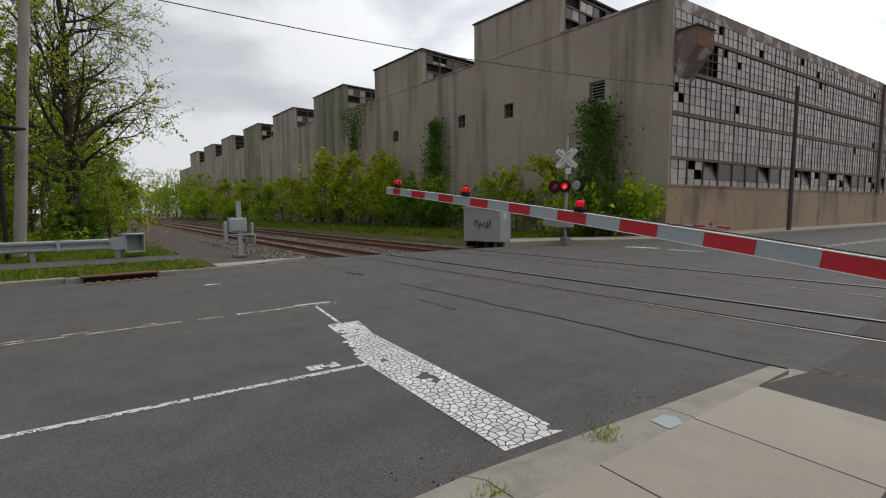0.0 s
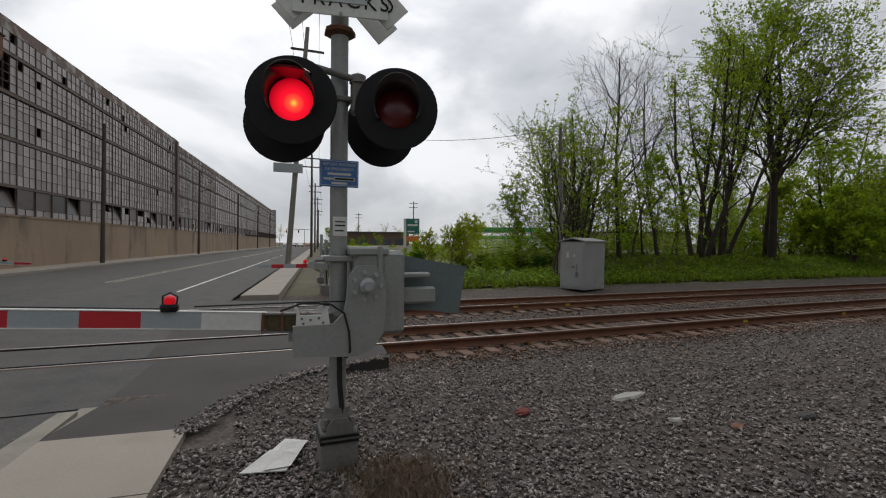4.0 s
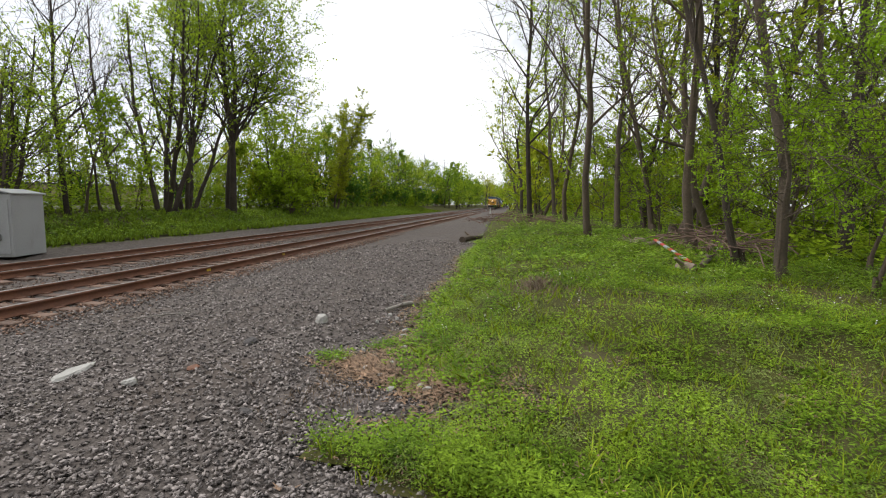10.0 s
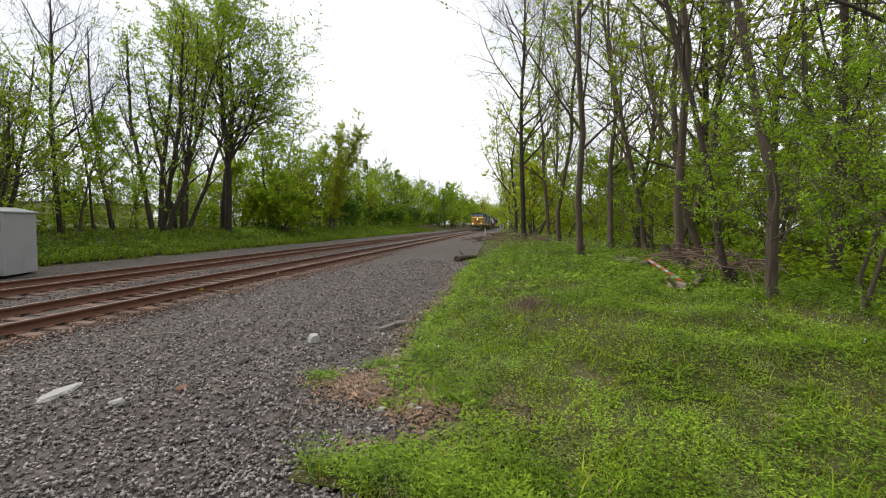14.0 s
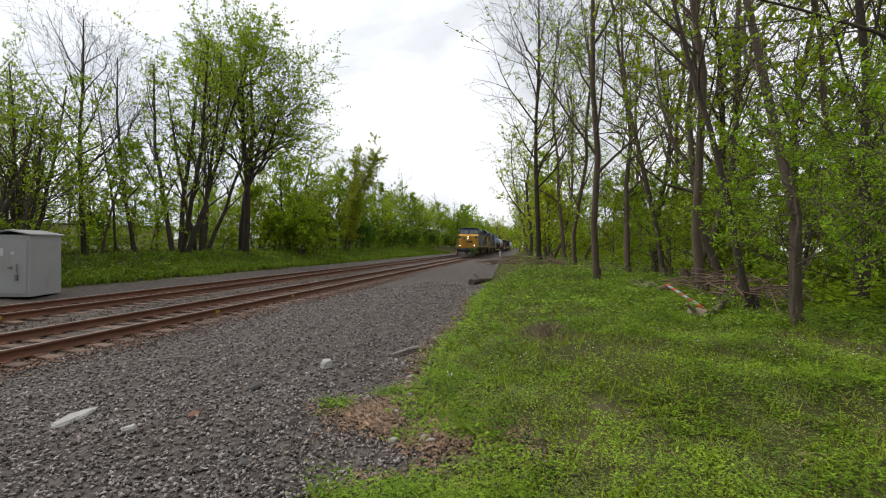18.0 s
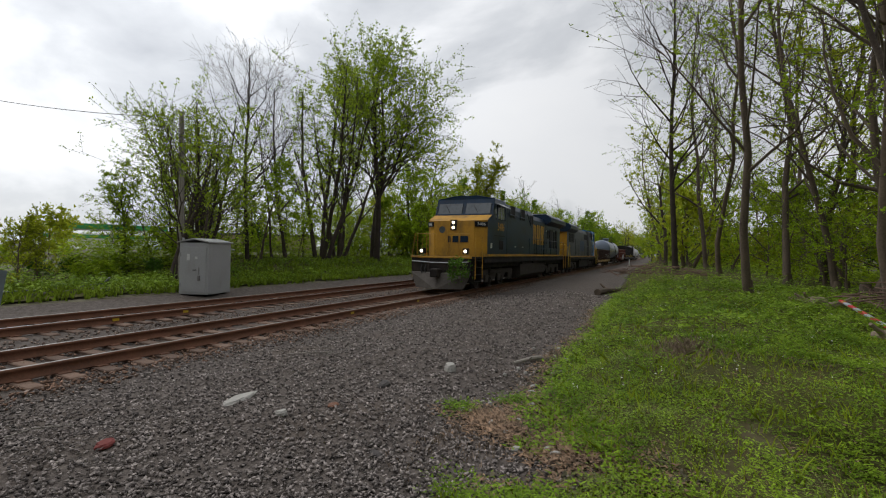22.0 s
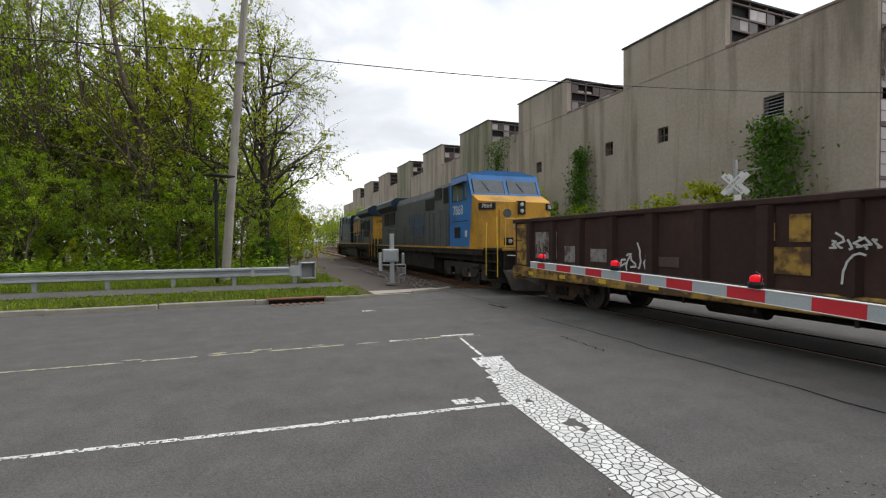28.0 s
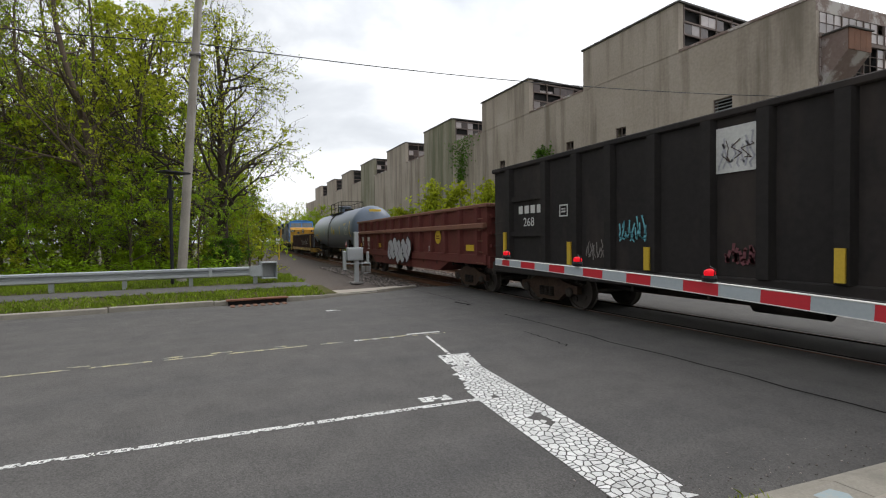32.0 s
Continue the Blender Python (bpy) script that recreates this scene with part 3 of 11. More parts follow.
sheet("far_grass_bank", steps((3.5, 40, 1.5), (40, 320, 12)), steps((18.3, 34, 1.2)), lambda x, y: ground_z(x, y + bend(x)) + 0.012, GRASS_GROUND, "grassy bank on the far side of the tracks", category="grass")
for p in scene.objects["far_grass_bank"].data.vertices:
    p.co.y += bend(p.co.x)
sheet("wall_foot_grass", steps((-160, -17.5, 3)), steps((17.0, 28.6, 1.2)), lambda x, y: ground_z(x, y) + 0.02 + 0.004 * math.sin(x), GRASS_GROUND, "strip of grass between the tracks and the factory wall", category="grass")
sheet("roadside_grass", steps((-24, -14.9, 0.5)), steps((-40, 3.6, 0.8)), lambda x, y: max(ground_z(x, y), 0.0) + 0.10, GRASS_GROUND, "strip of grass behind the far kerb", category="grass", cull=lambda x, y: x < -17.2 and y > 1.7)

sheet("roadside_path", [-18.25, -17.6, -17.0], steps((-40, 3.2, 1.2)), lambda x, y: max(ground_z(x, y), 0.0) + 0.122, ASPHALT, "narrow worn asphalt path along the guard rail", category="path")

# road with its hump over the tracks
rv, rf = [], []
ry = steps((-60, -8, 4), (-8, 20, 0.5), (20, 60, 4), (60, 420, 30))
for y in ry:
    for k in range(14):
        flare_l = 2.6 * smooth_step(2.0, 7.0, y) * (1 - smooth_step(15.6, 21.0, y))
        flare_r = 3.1 * smooth_step(5.0, 7.2, y) * (1 - smooth_step(15.2, 16.0, y))
        a, b = KERB_FAR - flare_l, KERB_NEAR + flare_r
        rv.append((road_x(y) + a + (b - a) * k / 13, y, flat_z(y)))
for i in range(len(ry) - 1):
    for k in range(13):
        rf.append((i * 14 + k, i * 14 + k + 1, (i + 1) * 14 + k + 1, (i + 1) * 14 + k))
tagged(new("road", raw_mesh("road", rv, rf, ASPHALT)), "worn grey asphalt road over the railway crossing", "road", kind="structure")

# long tar-filled cracks
def ribbon(mb, pts, w, z):
    for (x0, y0), (x1, y1) in zip(pts, pts[1:]):
        d = math.hypot(x1 - x0, y1 - y0) or 1
        nx, ny = -(y1 - y0) / d * w / 2, (x1 - x0) / d * w / 2
        mb.add([(x0 - nx, y0 - ny, flat_z(y0) + z), (x1 - nx, y1 - ny, flat_z(y1) + z), (x1 + nx, y1 + ny, flat_z(y1) + z), (x0 + nx, y0 + ny, flat_z(y0) + z)], [(0, 1, 2, 3)])
    return mb


rng = random.Random(5)
cr = MB()
for x0, y0, x1, y1, w in ((-9.5, 6.25, -1.7, 6.15, 0.03), (-16.0, 6.5, -11.4, 6.55, 0.02), (-12.0, 6.2, -11.2, 6.35, 0.09), (-7.5, 5.4, -6.2, 5.3, 0.02)):
    n = 14
    ribbon(cr, [(x0 + (x1 - x0) * k / n, y0 + (y1 - y0) * k / n + rng.uniform(-0.05, 0.05)) for k in range(n + 1)], w, 0.005)
pieces("crack", cr, CRACK, scene.objects["road"])

# flangeways and rails of the two tracks
track_things = []
rail_xs = steps((-320, -60, 12), (-60, 60, 3), (60, 320, 12))
for yc, name in ((TRACK_A, "near"), (TRACK_B, "far")):
    tr = thing("railway_track", "railway track of rusty rails on brown wooden sleepers in grey stone" if name == "near" else "second railway track of rusty rails beyond the first", "railway track", "tracks over the crossing", kind="structure")
    track_things.append(tr)
    for side in (-0.7525, 0.7525):
        for nm, prof, mt in (("rail", [(-0.07, -0.17), (0.07, -0.17), (0.07, -0.155), (0.012, -0.135), (0.012, -0.045), (0.035, -0.035), (0.035, 0.002), (0.024, 0.008), (-0.024, 0.008), (-0.035, 0.002), (-0.035, -0.035), (-0.012, -0.045), (-0.012, -0.135), (-0.07, -0.155)], RUST),
                             ("rail_head", [(-0.023, 0.0085), (0.023, 0.0085), (0.018, 0.013), (-0.018, 0.013)], RAIL_HEAD)):
            v, f, n = [], [], len(prof)
            for x in rail_xs:
                for py, pz in prof:
                    v.append((x, yc + side + py + bend(x), RAIL_Z + pz + 0.002))
            for i in range(len(rail_xs) - 1):
                for k in range(n):
                    f.append((i * n + k, i * n + (k + 1) % n, (i + 1) * n + (k + 1) % n, (i + 1) * n + k))
            part(nm, raw_mesh(nm, v, f, mt), None, tr, "worn shiny rail head" if nm == "rail_head" else "")
    # raised near-black strips put the shade of the flange gap into colour
    fw = MB()
    for side in (-0.7525 + 0.085, 0.7525 - 0.085):
        for x0 in range(-16, 2):
            fw.box(x0, yc + side - 0.055 + bend(x0 + 0.5), RAIL_Z + 0.001, x0 + 1, yc + side + 0.055 + bend(x0 + 0.5), RAIL_Z + 0.007)
    part("flangeway", fw, CRACK, tr, "near-black strip painted as the dark gap beside the rail")

# kerbs and pavement
def kerb_swell(y):
    """Spread of the worn sloping kerb face onto the road."""
    return 0.27 * (1 - smooth_step(2.6, 5.2, y))


def slab_z(y):
    return 0.095 - 0.04 * smooth_step(2.0, 5.0, y)


kb = thing("kerb", "worn concrete kerb with a blue paint mark", "kerb", kind="structure")
for k in range(-10, 3):
    y0, y1 = k * 1.9 + 0.15, k * 1.9 + 2.04
    m = MB()
    x0, x1 = road_x(y0) + KERB_NEAR, road_x(y1) + KERB_NEAR
    o0, o1 = kerb_swell(y0), kerb_swell(y1)
    h0, h1 = slab_z(y0) - 0.003, slab_z(y1) - 0.003
    for a, b, c in ((0, 0.17, 0.0),):
        m.add([(x0 - o0, y0, -0.2), (x0 + 0.21, y0, -0.2), (x1 + 0.21, y1, -0.2), (x1 - o1, y1, -0.2),
               (x0 + 0.05 - o0 * 0.5, y0, h0), (x0 + 0.21, y0, h0), (x1 + 0.21, y1, h1), (x1 + 0.05 - o1 * 0.5, y1, h1),
               (x0 - o0, y0, h0 * 0.35), (x1 - o1, y1, h1 * 0.35)],
              [(0, 3, 2, 1), (4, 5, 6, 7), (1, 2, 6, 5), (0, 8, 9, 3), (8, 4, 7, 9), (0, 1, 5, 4, 8), (2, 3, 9, 7, 6)])
    part("kerb_stone", m, KERB, kb)
m = MB()
y0, y1 = 4.95, 6.12
x0, x1 = road_x(y0) + KERB_NEAR, road_x(y1) + KERB_NEAR + 0.12
m.add([(x0, y0, -0.2), (x0 + 0.21, y0, -0.2), (x1 + 0.17, y1, -0.2), (x1, y1, -0.2), (x0 + 0.02, y0, 0.052), (x0 + 0.21, y0, 0.052), (x1 + 0.17, y1, -0.01), (x1 + 0.02, y1, -0.01)],
      [(0, 3, 2, 1), (4, 5, 6, 7), (1, 2, 6, 5), (0, 4, 7, 3), (0, 1, 5, 4), (2, 3, 7, 6)])
part("kerb_end", m, KERB, kb, "sloping worn end of the kerb")
pv = thing("pavement", "pale concrete slab pavement beside the road", "pavement", kind="structure")
for k in range(-8, 4):
    y1 = 5.0 - 1.19 * (3 - k)
    y0 = y1 - 1.184
    m = MB()
    xa, xb = road_x(y0) + KERB_NEAR + 0.215, road_x(y1) + KERB_NEAR + 0.215
    z0, z1 = slab_z(y0), slab_z(y1)
    m.add([(xa, y0 + 0.1, -0.2), (xa + 1.12, y0, -0.2), (xb + 1.12, y1 - 0.01, -0.2), (xb, y1 + 0.09, -0.2), (xa, y0 + 0.1, z0), (xa + 1.12, y0, z0), (xb + 1.12, y1 - 0.01, z1), (xb, y1 + 0.09, z1)],
          [(0, 3, 2, 1), (4, 5, 6, 7), (0, 1, 5, 4), (1, 2, 6, 5), (2, 3, 7, 6), (3, 0, 4, 7)])
    part("slab", m, CONCRETE, pv)
# asphalt ramp from the pavement to the crossing
m = MB()
ramp = [(road_x(5) + KERB_NEAR + 0.215, 5.1, 0.055), (-0.52, 4.93, 0.055), (-0.32, 5.4, 0.04), (-0.05, 5.9, 0.03), (0.22, 6.3, 0.015), (0.55, 6.7, -0.005), (1.0, 7.05, -0.03), (1.5, 7.25, -0.05), (2.0, 7.5, -0.062), (2.1, 8.35, -0.066), (-1.4, 8.35, -0.066), (road_x(6.1) + KERB_NEAR + 0.3, 6.2, -0.015)]
m.add(ramp + [(x, y, z - 0.3) for x, y, z in ramp], [tuple(range(12))] + [(i, (i + 1) % 12, (i + 1) % 12 + 12, i + 12) for i in range(12)])
tagged(part("asphalt_ramp", m, ASPHALT_PATCH), "dark asphalt footway patch between the pavement and the rails", "footway", kind="structure")
m = MB()
m.box(-1.6, TRACK_A - 0.66, RAIL_Z - 0.05, 1.6, TRACK_A + 0.66, RAIL_Z + 0.003).box(-1.6, R2 + 0.05, RAIL_Z - 0.05, 1.4, R3 - 0.05, RAIL_Z + 0.003).box(-1.6, TRACK_B - 0.66, RAIL_Z - 0.05, 1.8, TRACK_B + 0.66, RAIL_Z + 0.003)
tagged(part("crossing_asphalt", m, ASPHALT_PATCH), "dark asphalt filling between the rails at the crossing", "crossing panel", kind="structure")

fk = thing("far_kerb", "weathered concrete kerb along the far side of the road", "kerb", kind="structure")
for k in range(-14, 1):
    y0, y1 = k * 2.4 + 0.1, k * 2.4 + 2.49
    m = MB()
    m.cbox(0, 0, -0.2, 0.16, y1 - y0, 0.13, 0.02)
    part("kerb_stone", m, KERB, fk, m=pose(road_x(y0) + KERB_FAR - 0.16 + (0.25 if y0 < -4 else 0), y0, 0))
m = MB()
for (xa, ya), (xb, yb) in (((-14.55, 2.5), (-15.1, 5.0)), ((-15.1, 5.0), (-16.4, 6.9))):
    m.add([(xa, ya, -0.2), (xa - 0.16, ya, -0.2), (xb - 0.16, yb, -0.2), (xb, yb, -0.2), (xa, ya, 0.1), (xa - 0.16, ya, 0.1), (xb - 0.16, yb, 0.03), (xb, yb, 0.03)],
          [(0, 3, 2, 1), (4, 5, 6, 7), (0, 1, 5, 4), (1, 2, 6, 5), (2, 3, 7, 6), (3, 0, 4, 7)])
part("kerb_return", m, KERB, fk, "kerb curving away at the tracks")
m = MB()
m.add([(-14.8, 3.2, 0.09), (-15.3, 5.2, 0.06), (-16.3, 6.5, 0.02), (-16.7, 6.2, 0.02), (-16.1, 4.6, 0.06), (-15.7, 3.3, 0.1)], [tuple(range(6))])
part("apron", m, CONCRETE, fk, "pale concrete apron")

# pavements beyond the crossing
pf = thing("far_pavement", "pale concrete pavement along the factory wall", "pavement", kind="structure")
for k in range(40):
    y0 = 17.0 + k * 3.0 if k < 20 else 77 + (k - 20) * 6.0
    y1 = y0 + (2.99 if k < 20 else 5.98)
    flare = 3.2 * (1 - smooth_step(17.0, 27.0, y0))
    flare1 = 3.2 * (1 - smooth_step(17.0, 27.0, y1))
    m = MB()
    xa, xb = road_x(y0) + KERB_FAR, road_x(y1) + KERB_FAR
    w = 2.3
    m.add([(xa - w - flare, y0, -0.2), (xa - flare, y0, -0.2), (xb - flare1, y1, -0.2), (xb - w - flare1, y1, -0.2), (xa - w - flare, y0, 0.11), (xa - flare, y0, 0.09), (xb - flare1, y1, 0.09), (xb - w - flare1, y1, 0.11)],
          [(0, 3, 2, 1), (4, 5, 6, 7), (0, 1, 5, 4), (1, 2, 6, 5), (2, 3, 7, 6), (3, 0, 4, 7)])
    part("slab", m, CONCRETE, pf)
pr = thing("side_pavement", "pale concrete pavement beside the far signal", "pavement", kind="structure")
for k in range(24):
    y0 = 15.9 + k * 1.55 if k < 12 else 34.5 + (k - 12) * 8
    y1 = y0 + (1.54 if k < 12 else 7.98)
    m = MB()
    xa, xb = road_x(y0) + KERB_NEAR + 0.3, road_x(y1) + KERB_NEAR + 0.3
    m.add([(xa, y0, -0.2), (xa + 1.12, y0, -0.2), (xb + 1.12, y1, -0.2), (xb, y1, -0.2), (xa, y0, 0.09), (xa + 1.12, y0, 0.09), (xb + 1.12, y1, 0.09), (xb, y1, 0.09)],
          [(0, 3, 2, 1), (4, 5, 6, 7), (0, 1, 5, 4), (1, 2, 6, 5), (2, 3, 7, 6), (3, 0, 4, 7)])
    part("slab", m, CONCRETE, pr)

# ---- road markings ----
mk = thing("road_markings", "worn white and yellow road paint", "road marking", kind="structure")
prng = random.Random(11)


def cell_marking(name, corners, nu, nv, gap, wear, material, label):
    """A strip of paint broken by cracks into irregular pieces."""
    (ax, ay), (bx, by), (cx, cy), (dx, dy) = corners
    grid = {}
    for i in range(nu + 1):
        for j in range(nv + 1):
            u, w = i / nu, j / nv
            if 0 < i < nu:
                u += prng.uniform(-0.32, 0.32) / nu
            if 0 < j < nv:
                w += prng.uniform(-0.3, 0.3) / nv
            x = (1 - u) * ((1 - w) * ax + w * dx) + u * ((1 - w) * bx + w * cx)
            y = (1 - u) * ((1 - w) * ay + w * dy) + u * ((1 - w) * by + w * cy)
            grid[i, j] = Vector((x, y))
    mb = MB()
    for i in range(nu):
        for j in range(nv):
            if wear(i / nu, j / nv, prng.random()):
                continue
            q = [grid[i, j], grid[i + 1, j], grid[i + 1, j + 1], grid[i, j + 1]]
            c = sum(q, Vector((0, 0))) / 4
            g = gap * prng.uniform(0.5, 1.5)
            if prng.random() < 0.3:
                k = prng.randrange(4)
                q.insert(k + 1, (q[k] + q[(k + 1) % 4]) / 2 + (c - (q[k] + q[(k + 1) % 4]) / 2) * prng.uniform(-0.1, 0.25))
            ins = [p + (c - p).normalized() * g for p in q]
            mb.add([(p.x, p.y, flat_z(p.y) + 0.006) for p in ins], [tuple(range(len(ins)))])
    part(name, mb, material, mk, label)


def crazed_marking(name, corners, cells, gap, wear, material, label):
    """A strip of thick paint crazed into many-sided pieces."""
    (ax, ay), (bx, by), (cx, cy), (dx, dy) = corners
    ln, wd = math.hypot(bx - ax, by - ay), math.hypot(dx - ax, dy - ay)
    seeds = [(prng.uniform(0, ln), prng.uniform(0, wd)) for _ in range(cells)]
    for _ in range(2):
        moved = []
        for i, (u, w) in enumerate(seeds):
            fu = fw_ = 0.0
            for j, (p, q) in enumerate(seeds):
                d = math.hypot(u - p, w - q)
                if 1e-6 < d < 0.14:
                    fu, fw_ = fu + (u - p) / d * (0.14 - d), fw_ + (w - q) / d * (0.14 - d)
            moved.append((min(max(u + 0.25 * fu, 0.01), ln - 0.01), min(max(w + 0.25 * fw_, 0.01), wd - 0.01)))
        seeds = moved
    mb = MB()
    for i, (u, w) in enumerate(seeds):
        if wear(u / ln, w / wd, prng.random()):
            continue
        poly = [(0, 0), (ln, 0), (ln, wd), (0, wd)]
        for j, (p, q) in enumerate(seeds):
            if j == i or abs(p - u) > 0.5:
                continue
            mx, my, nx, ny = (u + p) / 2, (w + q) / 2, p - u, q - w
            d = math.hypot(nx, ny) or 1
            lim = (mx * nx + my * ny) / d - gap
            out = []
            for k in range(len(poly)):
                a, b = poly[k], poly[(k + 1) % len(poly)]
                da, db = (a[0] * nx + a[1] * ny) / d - lim, (b[0] * nx + b[1] * ny) / d - lim
                if da <= 0:
                    out.append(a)
                if (da < 0 < db) or (db < 0 < da):
                    f = da / (da - db)
                    out.append((a[0] + (b[0] - a[0]) * f, a[1] + (b[1] - a[1]) * f))
            poly = out
            if len(poly) < 3:
                break
        if len(poly) < 3:
            continue
        pts = []
        for pu, pw in poly:
            x, y = pu / ln, pw / wd
            px_, py_ = (1 - x) * ((1 - y) * ax + y * dx) + x * ((1 - y) * bx + y * cx), (1 - x) * ((1 - y) * ay + y * dy) + x * ((1 - y) * by + y * cy)
            pts.append((px_, py_, flat_z(py_) + 0.006))
        mb.add(pts, [tuple(range(len(pts)))])
    part(name, mb, material, mk, label)


# stop line, frayed at its far end
crazed_marking("stop_line", ((-2.40, 2.50), (-5.75, 2.78), (-5.9, 3.42), (-2.33, 3.06)), 400, 0.0055,
             lambda u, w, r: r < 0.012 or (0.40 < u < 0.47 and 0.45 < w < 0.8 and r < 0.7) or (u > 0.75 and w < (u - 0.75) * 1.6 and r < 0.9), PAINT_WHITE, "cracked white stop line")
cell_marking("stop_line_end", ((-5.75, 2.98), (-6.6, 3.12), (-6.55, 3.62), (-5.85, 3.44)), 13, 8, 0.004, lambda u, w, r: r < 0.05 + 0.5 * max(0, 0.3 - w), PAINT_WHITE, "frayed end of the stop line")
cell_marking("edge_line", ((-4.62, 2.84), (-5.25, -3.4), (-5.32, -3.39), (-4.70, 2.84)), 260, 3, 0.002, lambda u, w, r: r < 0.2, PAINT_WHITE, "worn white lane line")
cell_marking("edge_line", ((-5.25, -3.4), (-7.0, -22.0), (-7.08, -22.0), (-5.32, -3.4)), 300, 2, 0.003, lambda u, w, r: r < 0.2, PAINT_WHITE, "worn white lane line")
cell_marking("centre_line", ((-8.18, 3.3), (-9.0, -24), (-9.07, -24), (-8.25, 3.3)), 120, 1, 0.004, lambda u, w, r: r < 0.22, PAINT_YELLOW, "faded yellow centre line")
cell_marking("centre_line", ((-8.32, 3.0), (-9.14, -24), (-9.21, -24), (-8.39, 3.0)), 120, 1, 0.004, lambda u, w, r: r < 0.75 - 0.5 * u, PAINT_YELLOW, "faded yellow centre line")
cell_marking("white_bar", ((-8.34, 3.3), (-8.28, 3.95), (-8.20, 3.95), (-8.26, 3.3)), 12, 1, 0.003, lambda u, w, r: r < 0.1, PAINT_WHITE, "short white bar")
cell_marking("yellow_bar", ((-8.2, 3.35), (-8.12, 4.0), (-8.06, 4.0), (-8.14, 3.35)), 12, 1, 0.003, lambda u, w, r: r < 0.25, PAINT_YELLOW, "short yellow bar")
cell_marking("thin_line", ((-6.62, 3.3), (-8.1, 3.56), (-8.1, 3.61), (-6.62, 3.36)), 30, 1, 0.003, lambda u, w, r: r < 0.1, PAINT_WHITE, "thin white line")
cell_marking("patch_mark", ((-4.86, 2.12), (-4.80, 2.46), (-4.98, 2.46), (-5.02, 2.12)), 5, 3, 0.006, lambda u, w, r: r < 0.2, PAINT_WHITE, "small patch of white paint")
cell_marking("patch_mark", ((-8.2, 2.3), (-8.15, 3.0), (-8.25, 3.0), (-8.3, 2.3)), 9, 1, 0.006, lambda u, w, r: r < 0.3, PAINT_WHITE, "small patch of white paint")
cell_marking("patch_mark", ((-11.9, 2.6), (-11.85, 2.95), (-12.0, 2.95), (-12.05, 2.6)), 4, 2, 0.01, lambda u, w, r: r < 0.3, PAINT_WHITE, "small patch of white paint")
# beyond the tracks
for k in range(6):
    y = 19.0 + k * 9.0
    e = y + (8.9 if k < 3 else 6.0)
    cell_marking("lane_dash", ((road_x(y) - 4.45, y), (road_x(e) - 4.45, e), (road_x(e) - 4.33, e), (road_x(y) - 4.33, y)), 10, 1, 0.006, lambda u, w, r: r < 0.04, PAINT_WHITE, "white lane line beyond the tracks")
for q in (-8.45, -8.15):
    cell_marking("centre_line", ((road_x(24) + q, 24), (road_x(140) + q, 140), (road_x(140) + q + 0.11, 140), (road_x(24) + q + 0.11, 24)), 50, 1, 0.006, lambda u, w, r: r < 0.05, PAINT_YELLOW, "yellow centre line beyond the tracks")
cell_marking("far_stop_line", ((-11.6, 19.95), (-10.2, 20.25), (-10.15, 20.7), (-11.55, 20.4)), 10, 3, 0.006, lambda u, w, r: r < 0.05, PAINT_WHITE, "white stop line beyond the tracks")
cell_marking("far_stop_line", ((-9.6, 19.95), (-8.3, 20.1), (-8.25, 20.3), (-9.55, 20.2)), 10, 2, 0.006, lambda u, w, r: r < 0.15, PAINT_WHITE, "white stop line beyond the tracks")
bm_pts = [(0.04, 3.60), (0.20, 3.57), (0.205, 3.76), (0.12, 3.83), (0.035, 3.79)]
part("blue_mark", MB().add([(road_x(yy) + KERB_NEAR + q, yy, slab_z(yy) + 0.0015) for q, yy in bm_pts], [tuple(range(5))]), BLUE_MARK, kb, "smear of blue marking paint")

# ---- factory ----
WALL_Y, LOW_Z, HIGH_Z, BASE_Z = 28.7, 14.2, 17.55, 3.08
fac = thing("factory", "long derelict factory with stained render walls and dirty glass", "factory building", kind="structure")
BAY, PENT_L, PENT_W = 16.72, -30.95, 9.1


def wall_with_holes(x0, x1, z0, z1, holes, y, t):
    """A wall across y from x0 to x1 with rectangular holes (xa, xb, za, zb)."""
    m = MB()
    xs = sorted({x0, x1, *(h[0] for h in holes), *(h[1] for h in holes)})
    zs = sorted({z0, z1, *(h[2] for h in holes), *(h[3] for h in holes)})
    for a, b in zip(xs, xs[1:]):
        for c, d in zip(zs, zs[1:]):
            if not any(h[0] <= a and b <= h[1] and h[2] <= c and d <= h[3] for h in holes):
                m.box(a, y, c, b, y + t, d)
    return m


